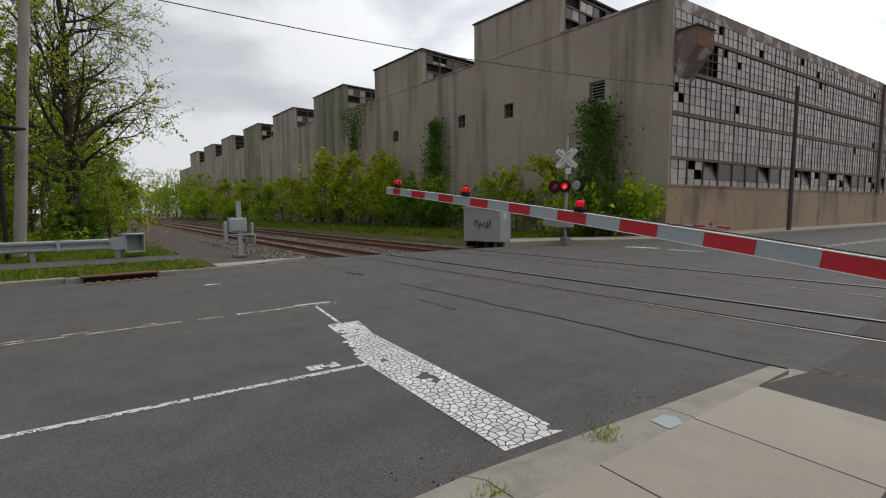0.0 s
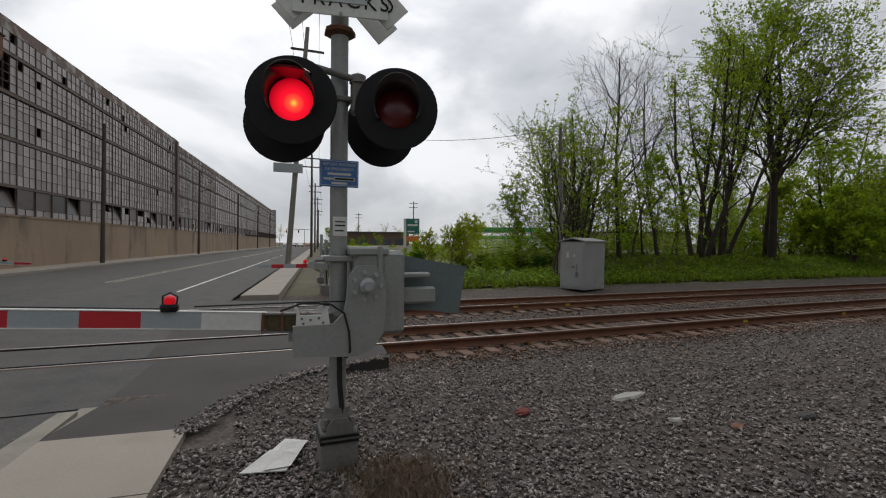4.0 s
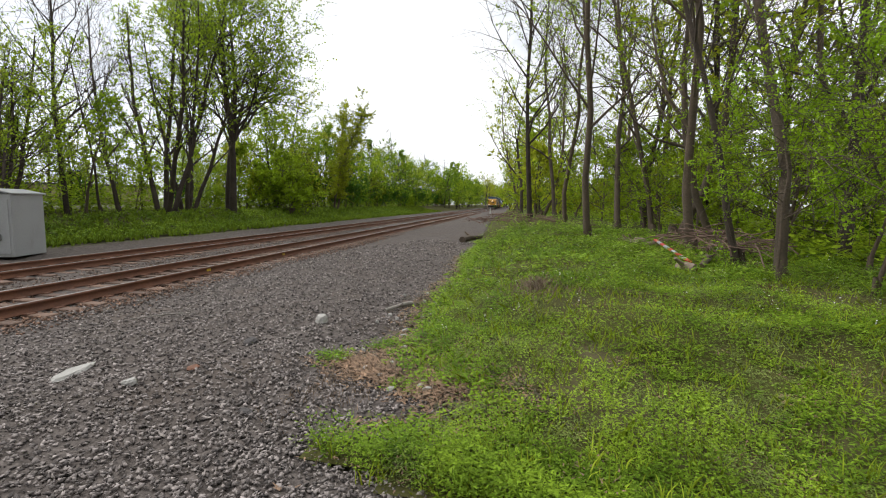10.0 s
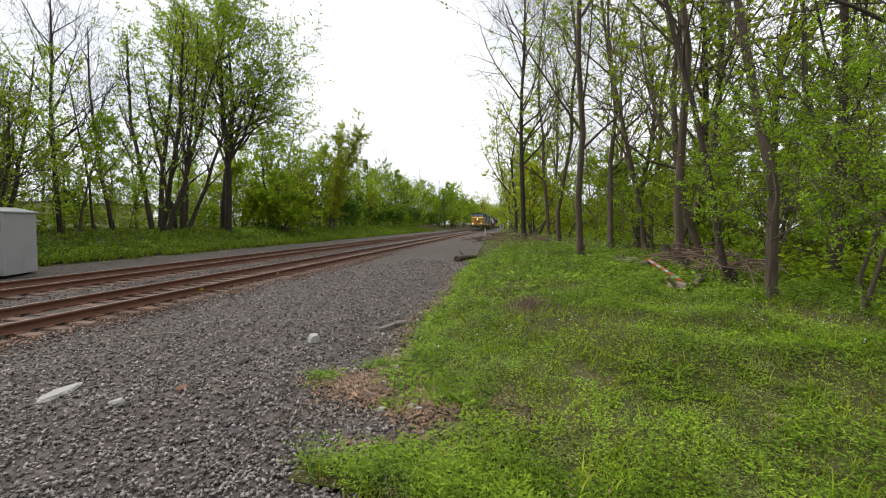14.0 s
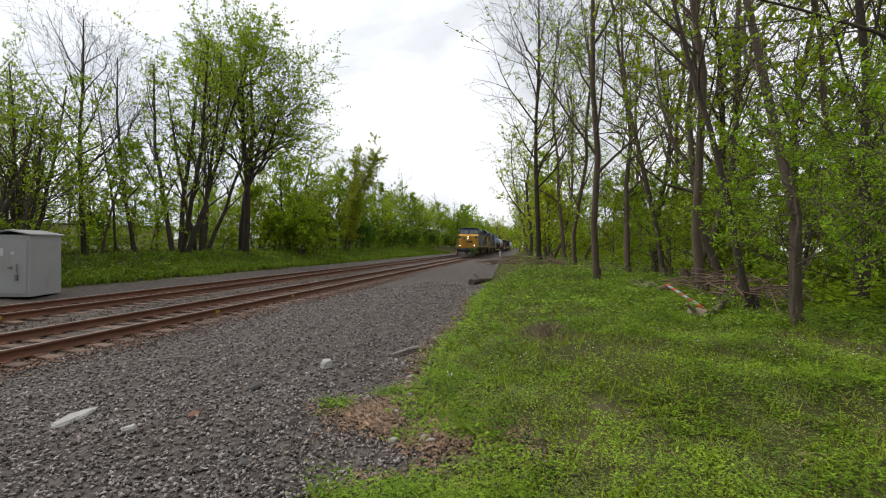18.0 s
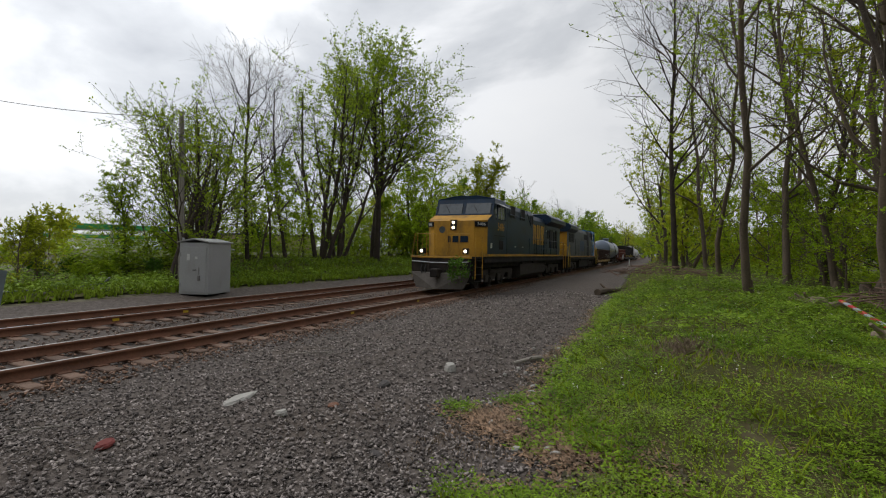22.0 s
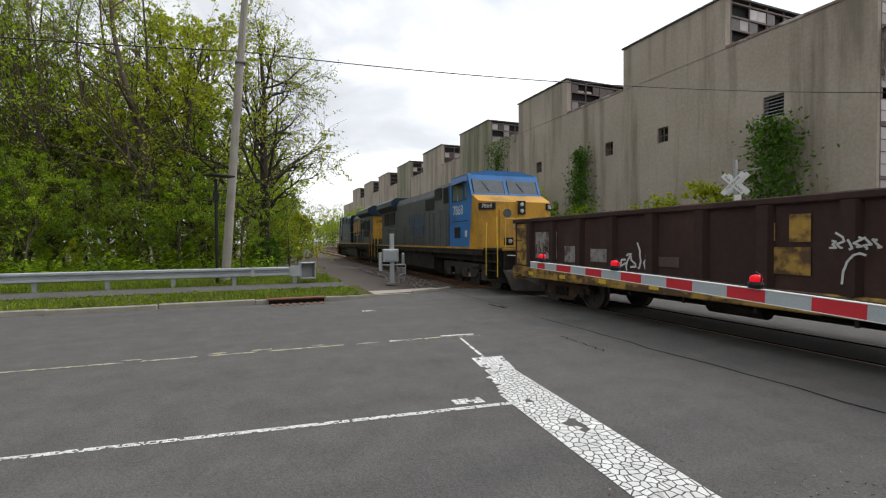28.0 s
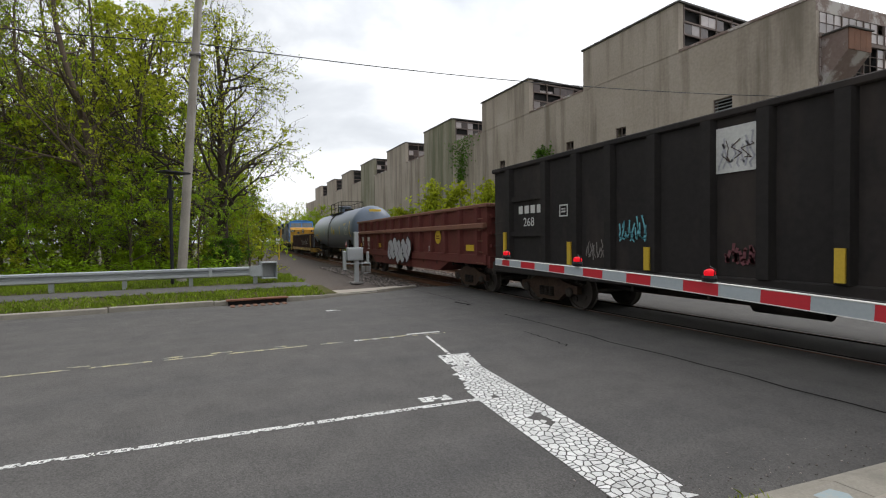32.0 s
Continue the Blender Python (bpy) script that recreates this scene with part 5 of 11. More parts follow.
def gondola(label, x0, half, top, bottom, paint, sill_paint, posts, chord=None, rim=None):
    car = thing("gondola_car", label, "freight car", "cars of the train")
    w = 1.52
    part("side", MB().box(-half, -w, bottom, half, -w + 0.05, top), paint, car)
    part("side", MB().box(-half, w - 0.05, bottom, half, w, top), paint, car)
    part("end", MB().box(-half, -w + 0.05, bottom, -half + 0.05, w - 0.05, top), paint, car)
    part("end", MB().box(half - 0.05, -w + 0.05, bottom, half, w - 0.05, top), paint, car)
    part("floor", MB().box(-half + 0.05, -w + 0.05, bottom, half - 0.05, w - 0.05, bottom + 0.08), RUST, car)
    part("top_rim", MB().cbox(-half - 0.06, -w - 0.08, top - 0.02, half + 0.06, -w + 0.08, top + 0.10, 0.02).cbox(-half - 0.06, w - 0.08, top - 0.02, half + 0.06, w + 0.08, top + 0.10, 0.02).cbox(-half - 0.06, -w + 0.08, top - 0.02, -half + 0.1, w - 0.08, top + 0.10, 0.02).cbox(half - 0.1, -w + 0.08, top - 0.02, half + 0.06, w - 0.08, top + 0.10, 0.02), rim or paint, car)
    part("side_sill", MB().cbox(-half, -w - 0.07, bottom - 0.16, half, -w + 0.05, bottom + 0.16, 0.02).cbox(-half, w - 0.05, bottom - 0.16, half, w + 0.07, bottom + 0.16, 0.02), sill_paint, car)
    part("centre_sill", MB().box(-half, -0.25, bottom - 0.46, half, 0.25, bottom), UNDER, car)
    for k in range(8):
        xb = (k - 3.5) * (2 * half - 6.0) / 7
        part("cross_bearer", MB().prism([(-w + 0.05, bottom - 0.02), (-w + 0.05, bottom - 0.2), (-0.3, bottom - 0.44), (0.3, bottom - 0.44), (w - 0.05, bottom - 0.2), (w - 0.05, bottom - 0.02)], "x", xb - 0.06, xb + 0.06), UNDER, car)
        part("sill_bracket", MB().cbox(xb + 0.5, -w - 0.02, bottom - 0.27, xb + 0.56, -w + 0.03, bottom - 0.14, 0.008), UNDER, car)
    part("brake_pipe", MB().tube([(-half + 0.4, -0.75, bottom - 0.22), (half - 0.4, -0.75, bottom - 0.22)], 0.03, 6), UNDER, car)
    part("brake_reservoir", MB().tube([(-1.6, -0.72, bottom - 0.3), (-0.5, -0.72, bottom - 0.3)], 0.19, 12), UNDER, car)
    part("brake_cylinder", MB().tube([(1.0, 0.7, bottom - 0.3), (1.7, 0.7, bottom - 0.3)], 0.16, 12), UNDER, car)
    post = MB().prism([(-0.09, -0.13), (0.09, -0.13), (0.13, 0.0), (-0.13, 0.0)], "z", bottom + 0.16, top - 0.02).mesh("side_post")
    post.materials.append(paint)
    for x in posts:
        part("side_post", post, None, car, m=pose(x, -w, 0))
        part("side_post", post, None, car, m=pose(x, w, 0, 0, 0, 180))
    for s in (-1, 1):
        for z in (bottom + 0.45, bottom + 0.85, top - 0.3):
            if z < top - 0.1:
                part("end_rib", MB().box(min(s * half, s * (half + 0.1)), -w + 0.1, z - 0.05, max(s * half, s * (half + 0.1)), w - 0.1, z + 0.05), paint, car)
        lad = MB()
        for z in (bottom - 0.1, bottom + 0.25, bottom + 0.6, bottom + 0.95, bottom + 1.3):
            if z < top:
                lad.tube([(s * (half - 0.55), -w - 0.10, z), (s * (half - 0.1), -w - 0.10, z)], 0.014, 6)
        pieces("grab_iron", lad, rim or paint, car)
        freight_truck(car, s * (half - 1.95))
        coupler(car, s * half, s)
        part("end_sill", MB().box(min(s * half, s * (half + 0.16)), -w, bottom - 0.25, max(s * half, s * (half + 0.16)), w, bottom + 0.12), sill_paint, car)
    if chord:
        part("side_chord", MB().cbox(-half - 0.02, -w - 0.17, chord - 0.08, half + 0.02, -w - 0.0, chord + 0.10, 0.03).cbox(-half - 0.02, w, chord - 0.08, half + 0.02, w + 0.17, chord + 0.10, 0.03), rim or paint, car)
    return car


def scrawl(car, x0, x1, z0, z1, w, y, material, seed, n=7, name="graffiti"):
    r = random.Random(seed)
    for k in range(n):
        x = x0 + (x1 - x0) * (k + 0.5) / n
        pts = [(x + r.uniform(-0.5, 0.5) * (x1 - x0) / n, z0 + (z1 - z0) * r.uniform(0, 0.3))]
        for q in range(r.randint(3, 5)):
            pts.append((x + r.uniform(-0.6, 0.6) * (x1 - x0) / n, z0 + (z1 - z0) * (q + 1) / 5 * r.uniform(0.6, 1.15)))
        m = MB()
        stroke(m, pts, w, y)
        part(name, m, material, car)


# --- leading locomotive ---
def hood_poly(z0, zs, zt, w, c=0.18):
    return [(-w, z0), (w, z0), (w, zs), (w - c, zt), (-w + c, zt), (-w, zs)]


def handrail(parent, xs, y, z0, z1, material, name="handrail"):
    m = MB()
    for x in xs:
        m.tube([(x, y, z0), (x, y, z1)], 0.02, 6)
    m.tube([(xs[0], y, z1), (xs[-1], y, z1)], 0.02, 6)
    m.tube([(xs[0], y, (z0 + z1) / 2), (xs[-1], y, (z0 + z1) / 2)], 0.012, 6)
    return part(name, m, material, parent)


def loco_truck(loco, x):
    tr = part("truck", MB().box(x - 2.5, -1.0, 0.55, x + 2.5, 1.0, 0.8), UNDER, loco, "six-wheeled bogie")
    for s in (-1, 1):
        y0, y1 = (-1.28, -1.05) if s < 0 else (1.05, 1.28)
        part("side_frame", MB().prism([(x - 2.6, 0.5), (x - 2.6, 0.95), (x + 2.6, 0.95), (x + 2.6, 0.5), (x + 2.2, 0.5), (x + 1.95, 0.72), (x + 1.3, 0.72), (x + 1.0, 0.42), (x + 0.5, 0.42), (x + 0.3, 0.72), (x - 0.3, 0.72), (x - 0.5, 0.42), (x - 1.0, 0.42), (x - 1.3, 0.72), (x - 1.95, 0.72), (x - 2.2, 0.5)], "y", y0, y1), TRUCK, tr)
        for k in (-1.85, 0, 1.85):
            part("axle_box", MB().cbox(x + k - 0.24, y0 - 0.08 if s < 0 else y1 - 0.02, 0.34, x + k + 0.24, y0 + 0.02 if s < 0 else y1 + 0.08, 0.72, 0.04), TRUCK, tr)
            part("brake_shoe", MB().cbox(x + k + 0.5, y0 - 0.02, 0.25, x + k + 0.66, y1 + 0.02, 0.62, 0.03), UNDER, tr)
        part("brake_cylinder", MB().tube([(x - 1.5, s * 1.3, 0.86), (x - 0.8, s * 1.3, 0.86)], 0.1, 10), TRUCK, tr)
    for k in (-1.85, 0, 1.85):
        wheelset(tr, x + k, 0.51)


def locomotive(label, cab_paint, hood_paint, nose_paint, stripe_paint, number, second):
    """Front towards -x. z from the rail head."""
    lo = thing("locomotive", label, "locomotive", "locomotives of the train")
    W, w = 1.55, 1.50
    h = 10.9 if not second else 10.3
    # underframe and deck
    part("underframe", MB().box(-h + 0.2, -1.35, 1.05, h - 0.2, 1.35, 1.55), UNDER, lo)
    part("walkway", MB().box(-h + 0.15, -W, 1.5, h - 0.15, W, 1.58), UNDER, lo)
    for s in (-1, 1):
        y0, y1 = (-W - 0.03, -W) if s < 0 else (W, W + 0.03)
        xs = [-h + 1.45, -h + 2.3, -6.0, -4.9, -0.9, 0.6, 1.7, 2.9, 4.1, 5.6, 7.4, h - 1.1]
        for a, b in zip(xs, xs[1:]):
            part("sill_stripe", MB().box(a + 0.03, y0, 1.52 if second else 1.60, b - 0.03, y1, 1.60 if second else 1.71), stripe_paint, lo)
        part("side_skirt", MB().box(-h + 1.5, y0, 1.30, h - 1.0, y1, 1.49), UNDER, lo)
    # nose and cab: one shell with sloped top, windscreen set in
    fx = -h + 1.46
    nose = [(fx, 1.58), (fx, 3.05), (fx + 0.12, 3.3), (-h + 2.5, 3.64), (-h + 2.5, 1.58)]
    npoly = MB()
    cw, fw = W, 1.05
    npoly.add([(fx, -fw, 1.58), (fx, fw, 1.58), (fx, fw, 3.28), (fx, -fw, 3.28), (fx + 0.45, -cw, 1.58), (fx + 0.45, cw, 1.58), (fx + 0.45, cw, 3.34), (fx + 0.45, -cw, 3.34),
               (-h + 2.5, -cw, 1.58), (-h + 2.5, cw, 1.58), (-h + 2.5, cw, 3.62), (-h + 2.5, -cw, 3.62)],
              [(0, 1, 2, 3), (0, 3, 7, 4), (1, 5, 6, 2), (3, 2, 6, 7), (7, 6, 10, 11)])
    part("nose_front", npoly, nose_paint, lo, "gold painted nose" if not second else "yellow painted nose")
    for s in (-1, 1):
        side_n = MB()
        y = s * cw
        side_n.add([(fx + 0.45, y, 1.58), (-h + 2.5, y, 1.58), (-h + 2.5, y, 3.62), (fx + 0.45, y, 3.34)], [(0, 1, 2, 3)])
        part("nose_side", side_n, nose_paint if second else cab_paint, lo)
    if second:
        wedge = MB()
        for s in (-1, 1):
            y = s * (cw + 0.006)
            wedge.add([(fx + 1.04, y, 1.6), (fx + 1.3, y, 1.6), (fx + 1.04, y, 3.45)], [(0, 1, 2)])
        part("nose_wedge", wedge, nose_paint, lo, "slanting yellow flash")
    c0, c1 = -h + 2.5, -h + 4.95
    body = MB().box(c0, -W, 1.58, c1, W, 3.45).box(c1 - 0.3, -W, 3.45, c1, W, 4.3).box(c0 + 0.45, -W + 0.1, 3.45, c0 + 0.55, W - 0.1, 4.3)
    body.prism([(-W, 4.2), (W, 4.2), (W - 0.12, 4.5), (0.6, 4.64), (-0.6, 4.64), (-W + 0.12, 4.5)], "x", c0 + 0.42, c1)
    for s in (-1, 1):
        y0, y1 = (-W, -W + 0.06) if s < 0 else (W - 0.06, W)
        body.box(c0 + 0.4, y0, 3.45, c0 + 0.52, y1, 4.2).box(c0 + 0.86, y0, 3.45, c0 + 0.93, y1, 4.2)
    cab = part("cab", body, cab_paint, lo)
    part("cab_interior", MB().box(c0 + 0.6, -W + 0.25, 3.45, c1 - 0.32, W - 0.25, 4.18), VOID, cab)
    # windscreen slopes back from the nose to the roof
    fr = MB()
    for ya, yb in ((-W, -W + 0.1), (-0.07, 0.07), (W - 0.1, W)):
        fr.add([(c0, ya, 3.45), (c0, yb, 3.45), (c0 + 0.42, yb, 4.42), (c0 + 0.42, ya, 4.42), (c0 + 0.1, ya, 3.42), (c0 + 0.1, yb, 3.42), (c0 + 0.5, yb, 4.4), (c0 + 0.5, ya, 4.4)], [(0, 1, 2, 3), (4, 7, 6, 5), (0, 3, 7, 4), (1, 5, 6, 2)])
    fr.add([(c0, -W, 3.45), (c0, W, 3.45), (c0 + 0.1, W, 3.7), (c0 + 0.1, -W, 3.7)], [(0, 1, 2, 3)])
    fr.add([(c0 + 0.34, -W, 4.24), (c0 + 0.34, W, 4.24), (c0 + 0.44, W, 4.5), (c0 + 0.44, -W, 4.5)], [(0, 1, 2, 3)])
    for s in (-1, 1):
        y = s * W
        fr.add([(c0, y, 3.45), (c0 + 0.45, y, 3.45), (c0 + 0.45, y, 4.42)], [(0, 1, 2)])
    part("windscreen_frame", fr, cab_paint, cab)
    for ya, yb in ((-W + 0.14, -0.1), (0.1, W - 0.14)):
        part("windscreen", MB().add([(c0 + 0.1, ya, 3.7), (c0 + 0.1, yb, 3.7), (c0 + 0.32, yb, 4.24), (c0 + 0.32, ya, 4.24)], [(0, 1, 2, 3)]), LOCO_GLASS, cab, "windscreen with the sky's reflection put into its grey colour")
        part("wiper", MB().tube([(c0 + 0.12, (ya + yb) / 2, 3.78), (c0 + 0.26, (ya + yb) / 2 + 0.25, 4.15)], 0.012, 5), BLACK, cab)
    for s in (-1, 1):
        y = s * (W - 0.04)
        part("side_window", MB().box(c0 + 0.54, y - 0.01, 3.5, c0 + 0.84, y + 0.01, 4.15), LOCO_GLASS, cab)
        part("side_window", MB().box(c0 + 0.95, y - 0.01, 3.5, c0 + 1.55, y + 0.01, 4.15), LOCO_GLASS, cab)
        part("side_window", MB().box(c0 + 1.60, y - 0.01, 3.5, c0 + 2.12, y + 0.01, 4.15), LOCO_GLASS, cab)
        part("window_post", MB().box(c0 + 1.55, y - 0.02, 3.48, c0 + 1.6, y + 0.02, 4.18), CHROME, cab)
        part("window_awning", MB().add([(c0 + 0.75, s * W, 4.26), (c0 + 2.0, s * W, 4.26), (c0 + 2.0, s * (W + 0.32), 4.1), (c0 + 0.75, s * (W + 0.32), 4.1), (c0 + 0.75, s * W, 4.24), (c0 + 2.0, s * W, 4.24), (c0 + 2.0, s * (W + 0.32), 4.08), (c0 + 0.75, s * (W + 0.32), 4.08)], [(0, 1, 2, 3), (4, 7, 6, 5), (2, 6, 7, 3), (0, 4, 5, 1), (0, 3, 7, 4), (1, 2, 6, 5)]), BLACK if second else GALV, cab, "small awning over the cab window")
        side_text(number, 0.56, c0 + 1.45, 3.08, s * (W + 0.004), GOLD if not second else CAR_WHITE, lo, "road_number", s > 0)
        part("data_plate", MB().box(c0 - 0.15 if not second else c0 + 0.5, s * (W + 0.006) - 0.003, 2.0, c0 + 0.1 if not second else c0 + 0.7, s * (W + 0.006) + 0.003, 2.25), CAR_WHITE, lo)
        part("side_grille", MB().box(c0 + 1.2, s * (W + 0.01) - 0.01, 1.95, c0 + 1.8, s * (W + 0.01) + 0.01, 2.4), UNDER, lo)
        part("door_seam", MB().box(c1 - 0.02, s * (W + 0.004) - 0.004, 1.6, c1 + 0.02, s * (W + 0.004) + 0.004, 4.3).box(c0 + 0.4, s * (W + 0.004) - 0.004, 2.62, c0 + 2.1, s * (W + 0.004) + 0.004, 2.65), BLACK, lo)
    part("roof_sheet", MB().prism([(-W + 0.1, 4.505), (W - 0.1, 4.505), (0.6, 4.65), (-0.6, 4.65)], "x", c0 + 0.5, c1 + 0.1), CHROME if not second else SKY_BLUE, cab, "weathered cab roof")
    for k in range(3):
        part("aerial", MB().tube([(c0 + 0.8 + k * 0.5, -0.4 + 0.3 * k, 4.62), (c0 + 0.8 + k * 0.5, -0.4 + 0.3 * k, 4.85)], 0.015, 6), BLACK, cab)
    # front: headlights, number boards, ditch lights, door, coupler, plough
    part("headlight_box", MB().box(fx - 0.06, -0.15, 2.82, fx + 0.1, 0.15, 3.32), BLACK, lo)
    for z in (2.95, 3.19):
        part("headlight", MB().lathe([(0.0, -0.02), (0.074, -0.012), (0.074, 0.02)], (fx - 0.06, 0, z), "x", 14), HEADLIGHT if not second else CHROME, lo, "lit twin headlight" if not second else "unlit twin headlight")
    part("nose_door", MB().box(fx - 0.03, 0.3, 1.6, fx, 0.92, 3.0), nose_paint, lo)
    part("nose_door_window", MB().lathe([(0.0, -0.01), (0.16, -0.01), (0.17, 0.01)], (fx - 0.035, 0.6, 2.85), "x", 16), LOCO_GLASS, lo)
    for s in (-1, 1):
        nb = part("number_board", MB().box(-0.32, -0.03, -0.12, 0.32, 0.03, 0.12), BLACK, lo)
        nb.matrix_basis = pose(fx + 0.2, s * 1.32, 3.12, 0, 0, -48 if s < 0 else 228)
        t = part("number", text_mesh(number, 0.21, 0.003), CAR_WHITE, nb)
        t.matrix_basis = pose(0, -0.034, 0, 90, 0, 0)
        part("ditch_light_box", MB().cbox(-h + 0.28, s * 1.1 - 0.14, 1.68, -h + 0.5, s * 1.1 + 0.14, 1.95, 0.02), BLACK, lo)
        part("ditch_light", MB().lathe([(0.0, -0.02), (0.075, -0.01), (0.075, 0.02)], (-h + 0.27, s * 1.1, 1.82), "x", 14), HEADLIGHT if not second else CHROME, lo)
    dirty = MB()
    for a, b, c, d in ((-0.75, -0.35, 2.25, 2.55), (-0.25, 0.05, 2.25, 2.55), (0.15, 0.28, 2.25, 2.55)):
        dirty.box(fx - 0.02, a, c, fx - 0.001, b, d)
    part("nose_emblem", dirty, NAVY if not second else SKY_BLUE, lo, "dark emblem blocks on the nose")
    part("pilot", MB().box(-h, -1.45, 0.86, -h + 0.12, 1.45, 1.50), UNDER, lo)
    pieces("pilot_rib", MB().box(-h - 0.03, -0.62, 0.8, -h, -0.54, 1.48).box(-h - 0.03, 0.54, 0.8, -h, 0.62, 1.48), TRUCK, lo)
    part("end_sill", MB().cbox(-h - 0.03, -1.5, 1.50, -h + 0.12, 1.5, 1.585, 0.01), nose_paint, lo, "gold painted edge of the front platform")
    part("cut_lever", MB().tube([(-h - 0.06, -1.4, 1.35), (-h - 0.1, -0.4, 1.3), (-h - 0.1, 0.4, 1.3), (-h - 0.06, 1.4, 1.35)], 0.018, 6), CHROME, lo)
    part("plough", MB().add([(-h - 0.5, 0, 0.14), (-h - 0.12, -1.15, 0.16), (-h - 0.12, 1.15, 0.16), (-h - 0.28, 0, 0.78), (-h, -1.48, 0.86), (-h, 1.48, 0.86), (-h + 0.1, -1.15, 0.16), (-h + 0.1, 1.15, 0.16), (-h + 0.1, -1.48, 0.86), (-h + 0.1, 1.48, 0.86)],
                            [(0, 3, 4, 1), (0, 2, 5, 3), (1, 4, 8, 6), (2, 7, 9, 5), (0, 1, 6, 7, 2), (3, 5, 9, 8, 4), (6, 8, 9, 7)]), PLOUGH, lo, "dusty grey steel snow plough")
    coupler(lo, -h, -1)
    coupler(lo, h, 1)
    for y in (-0.9, -0.7, 0.7, 0.9):
        part("air_hose", MB().tube([(-h - 0.03, y, 1.2), (-h - 0.15, y, 1.0), (-h - 0.12, y * 0.9, 0.7), (-h - 0.05, y * 0.8, 0.5)], 0.025, 6), RUBBER, lo)
    rail_paint = GOLD if not second else CAR_YELLOW
    for s in (-1, 1):
        for x, sx in ((-h + 0.75, -1), (h - 0.6, 1)):
            for z in (0.45, 0.78, 1.1, 1.4):
                part("step", MB().box(x - 0.418, min(s * 1.15, s * W), z - 0.02, x + 0.418, max(s * 1.15, s * W), z + 0.02), UNDER, lo)
            for xx in (x - 0.435, x + 0.435):
                part("step_stringer", MB().box(xx - 0.015, min(s * 1.15, s * W), 0.4, xx + 0.015, max(s * 1.15, s * W), 1.55), UNDER, lo)
            part("grab_rail", MB().tube([(x - 0.45, s * (W + 0.03), 0.6), (x - 0.45, s * (W + 0.03), 1.7), (x - 0.3, s * (W - 0.02), 2.65)], 0.02, 6), rail_paint, lo, "painted hand rail at the steps")
            part("grab_rail", MB().tube([(x + 0.45, s * (W + 0.03), 0.6), (x + 0.45, s * (W + 0.03), 1.7), (x + 0.5, s * (W - 0.02), 2.5)], 0.02, 6), rail_paint, lo)
        for x in (-h + 0.25, h - 0.25):
            end = MB().tube([(x, s * 0.35, 1.58), (x, s * 0.35, 2.6), (x, s * 1.3, 2.6), (x, s * 1.3, 1.58)], 0.02, 6)
            end.tube([(x, s * 0.82, 1.58), (x, s * 0.82, 2.6)], 0.02, 6)
            part("end_rail", end, rail_paint, lo)
    # hood
    if not second:
        part("blower_hood", MB().prism(hood_poly(1.58, 4.15, 4.42, W - 0.02), "x", c1 + 0.02, -0.25), hood_paint, lo)
        part("engine_hood", MB().prism(hood_poly(1.58, 4.0, 4.3, 1.25), "x", -0.25, 4.25), hood_paint, lo)
        part("radiator_hood", MB().prism(hood_poly(1.58, 3.9, 4.0, 1.25), "x", 4.25, h - 1.1), hood_paint, lo)
        part("radiator_wing_cover", MB().prism([(-1.25, 3.88), (1.25, 3.88), (1.68, 4.12), (1.68, 4.42), (1.3, 4.66), (-1.3, 4.66), (-1.68, 4.42), (-1.68, 4.12)], "x", 4.3, h - 0.85), hood_paint, lo, "overhanging radiator wings")
        part("radiator_top", MB().box(4.35, -1.25, 4.662, h - 1.2, 1.25, 4.70), CHROME, lo, "pale weathered roof sheet")
        part("hood_end", MB().box(h - 1.1, -1.25, 1.58, h - 1.06, 1.25, 3.9), GOLD, lo, "gold painted rear of the hood")
        part("hood_end_foot", MB().box(h - 1.058, -1.25, 1.58, h - 1.052, 1.25, 2.05), hood_paint, lo, "dark blue foot of the rear panel")
        rn = part("rear_number", text_mesh(number, 0.34, 0.004), BLACK, lo)
        rn.matrix_basis = pose(h - 1.054, -0.62, 3.42, 90, 0, 90)
        ring = MB()
        for k in range(9):
            a0, a1 = radians(50 + k * 29), radians(50 + (k + 1) * 29)
            ring.prism([(-0.05 + r0 * math.cos(a), 2.75 + r0 * math.sin(a)) for r0, a in ((0.42, a0), (0.42, a1), (0.24, a1), (0.24, a0))], "x", h - 1.06, h - 1.052)
        part("rear_emblem", ring, NAVY, lo, "dark open ring painted on the gold rear panel")
        part("rear_lamp", MB().box(h - 0.86, -0.18, 4.0, h - 0.78, 0.18, 4.5), BLACK, lo)
        for z in (4.14, 4.36):
            part("rear_headlight", MB().lathe([(0.0, 0.02), (0.09, 0.012), (0.09, -0.02)], (h - 0.77, 0, z), "x", 12), CHROME, lo)
        for s in (-1, 1):
            for a, b, za, zb in ((-5.35, -4.55, 3.72, 4.35), (-3.3, -2.5, 3.72, 4.35), (-1.0, -0.5, 3.62, 4.15)):
                y = s * (W - 0.005)
                g = part("hood_window", MB().box(a, y - 0.02, za, b, y + 0.02, zb), VOID, lo, "dark intake grille")
                part("grille_frame", MB().box(a - 0.04, y - 0.03, za - 0.02, a, y + 0.03, zb), LOCO_GREY, g)
                part("grille_frame", MB().box(b, y - 0.03, za - 0.02, b + 0.04, y + 0.03, zb), LOCO_GREY, g)
            for k in range(9):
                x = 0.0 + k * 0.52
                part("hood_door", MB().box(x + 0.02, s * 1.27 - 0.02, 1.75, x + 0.49, s * 1.27 + 0.02, 3.75), hood_paint, lo)
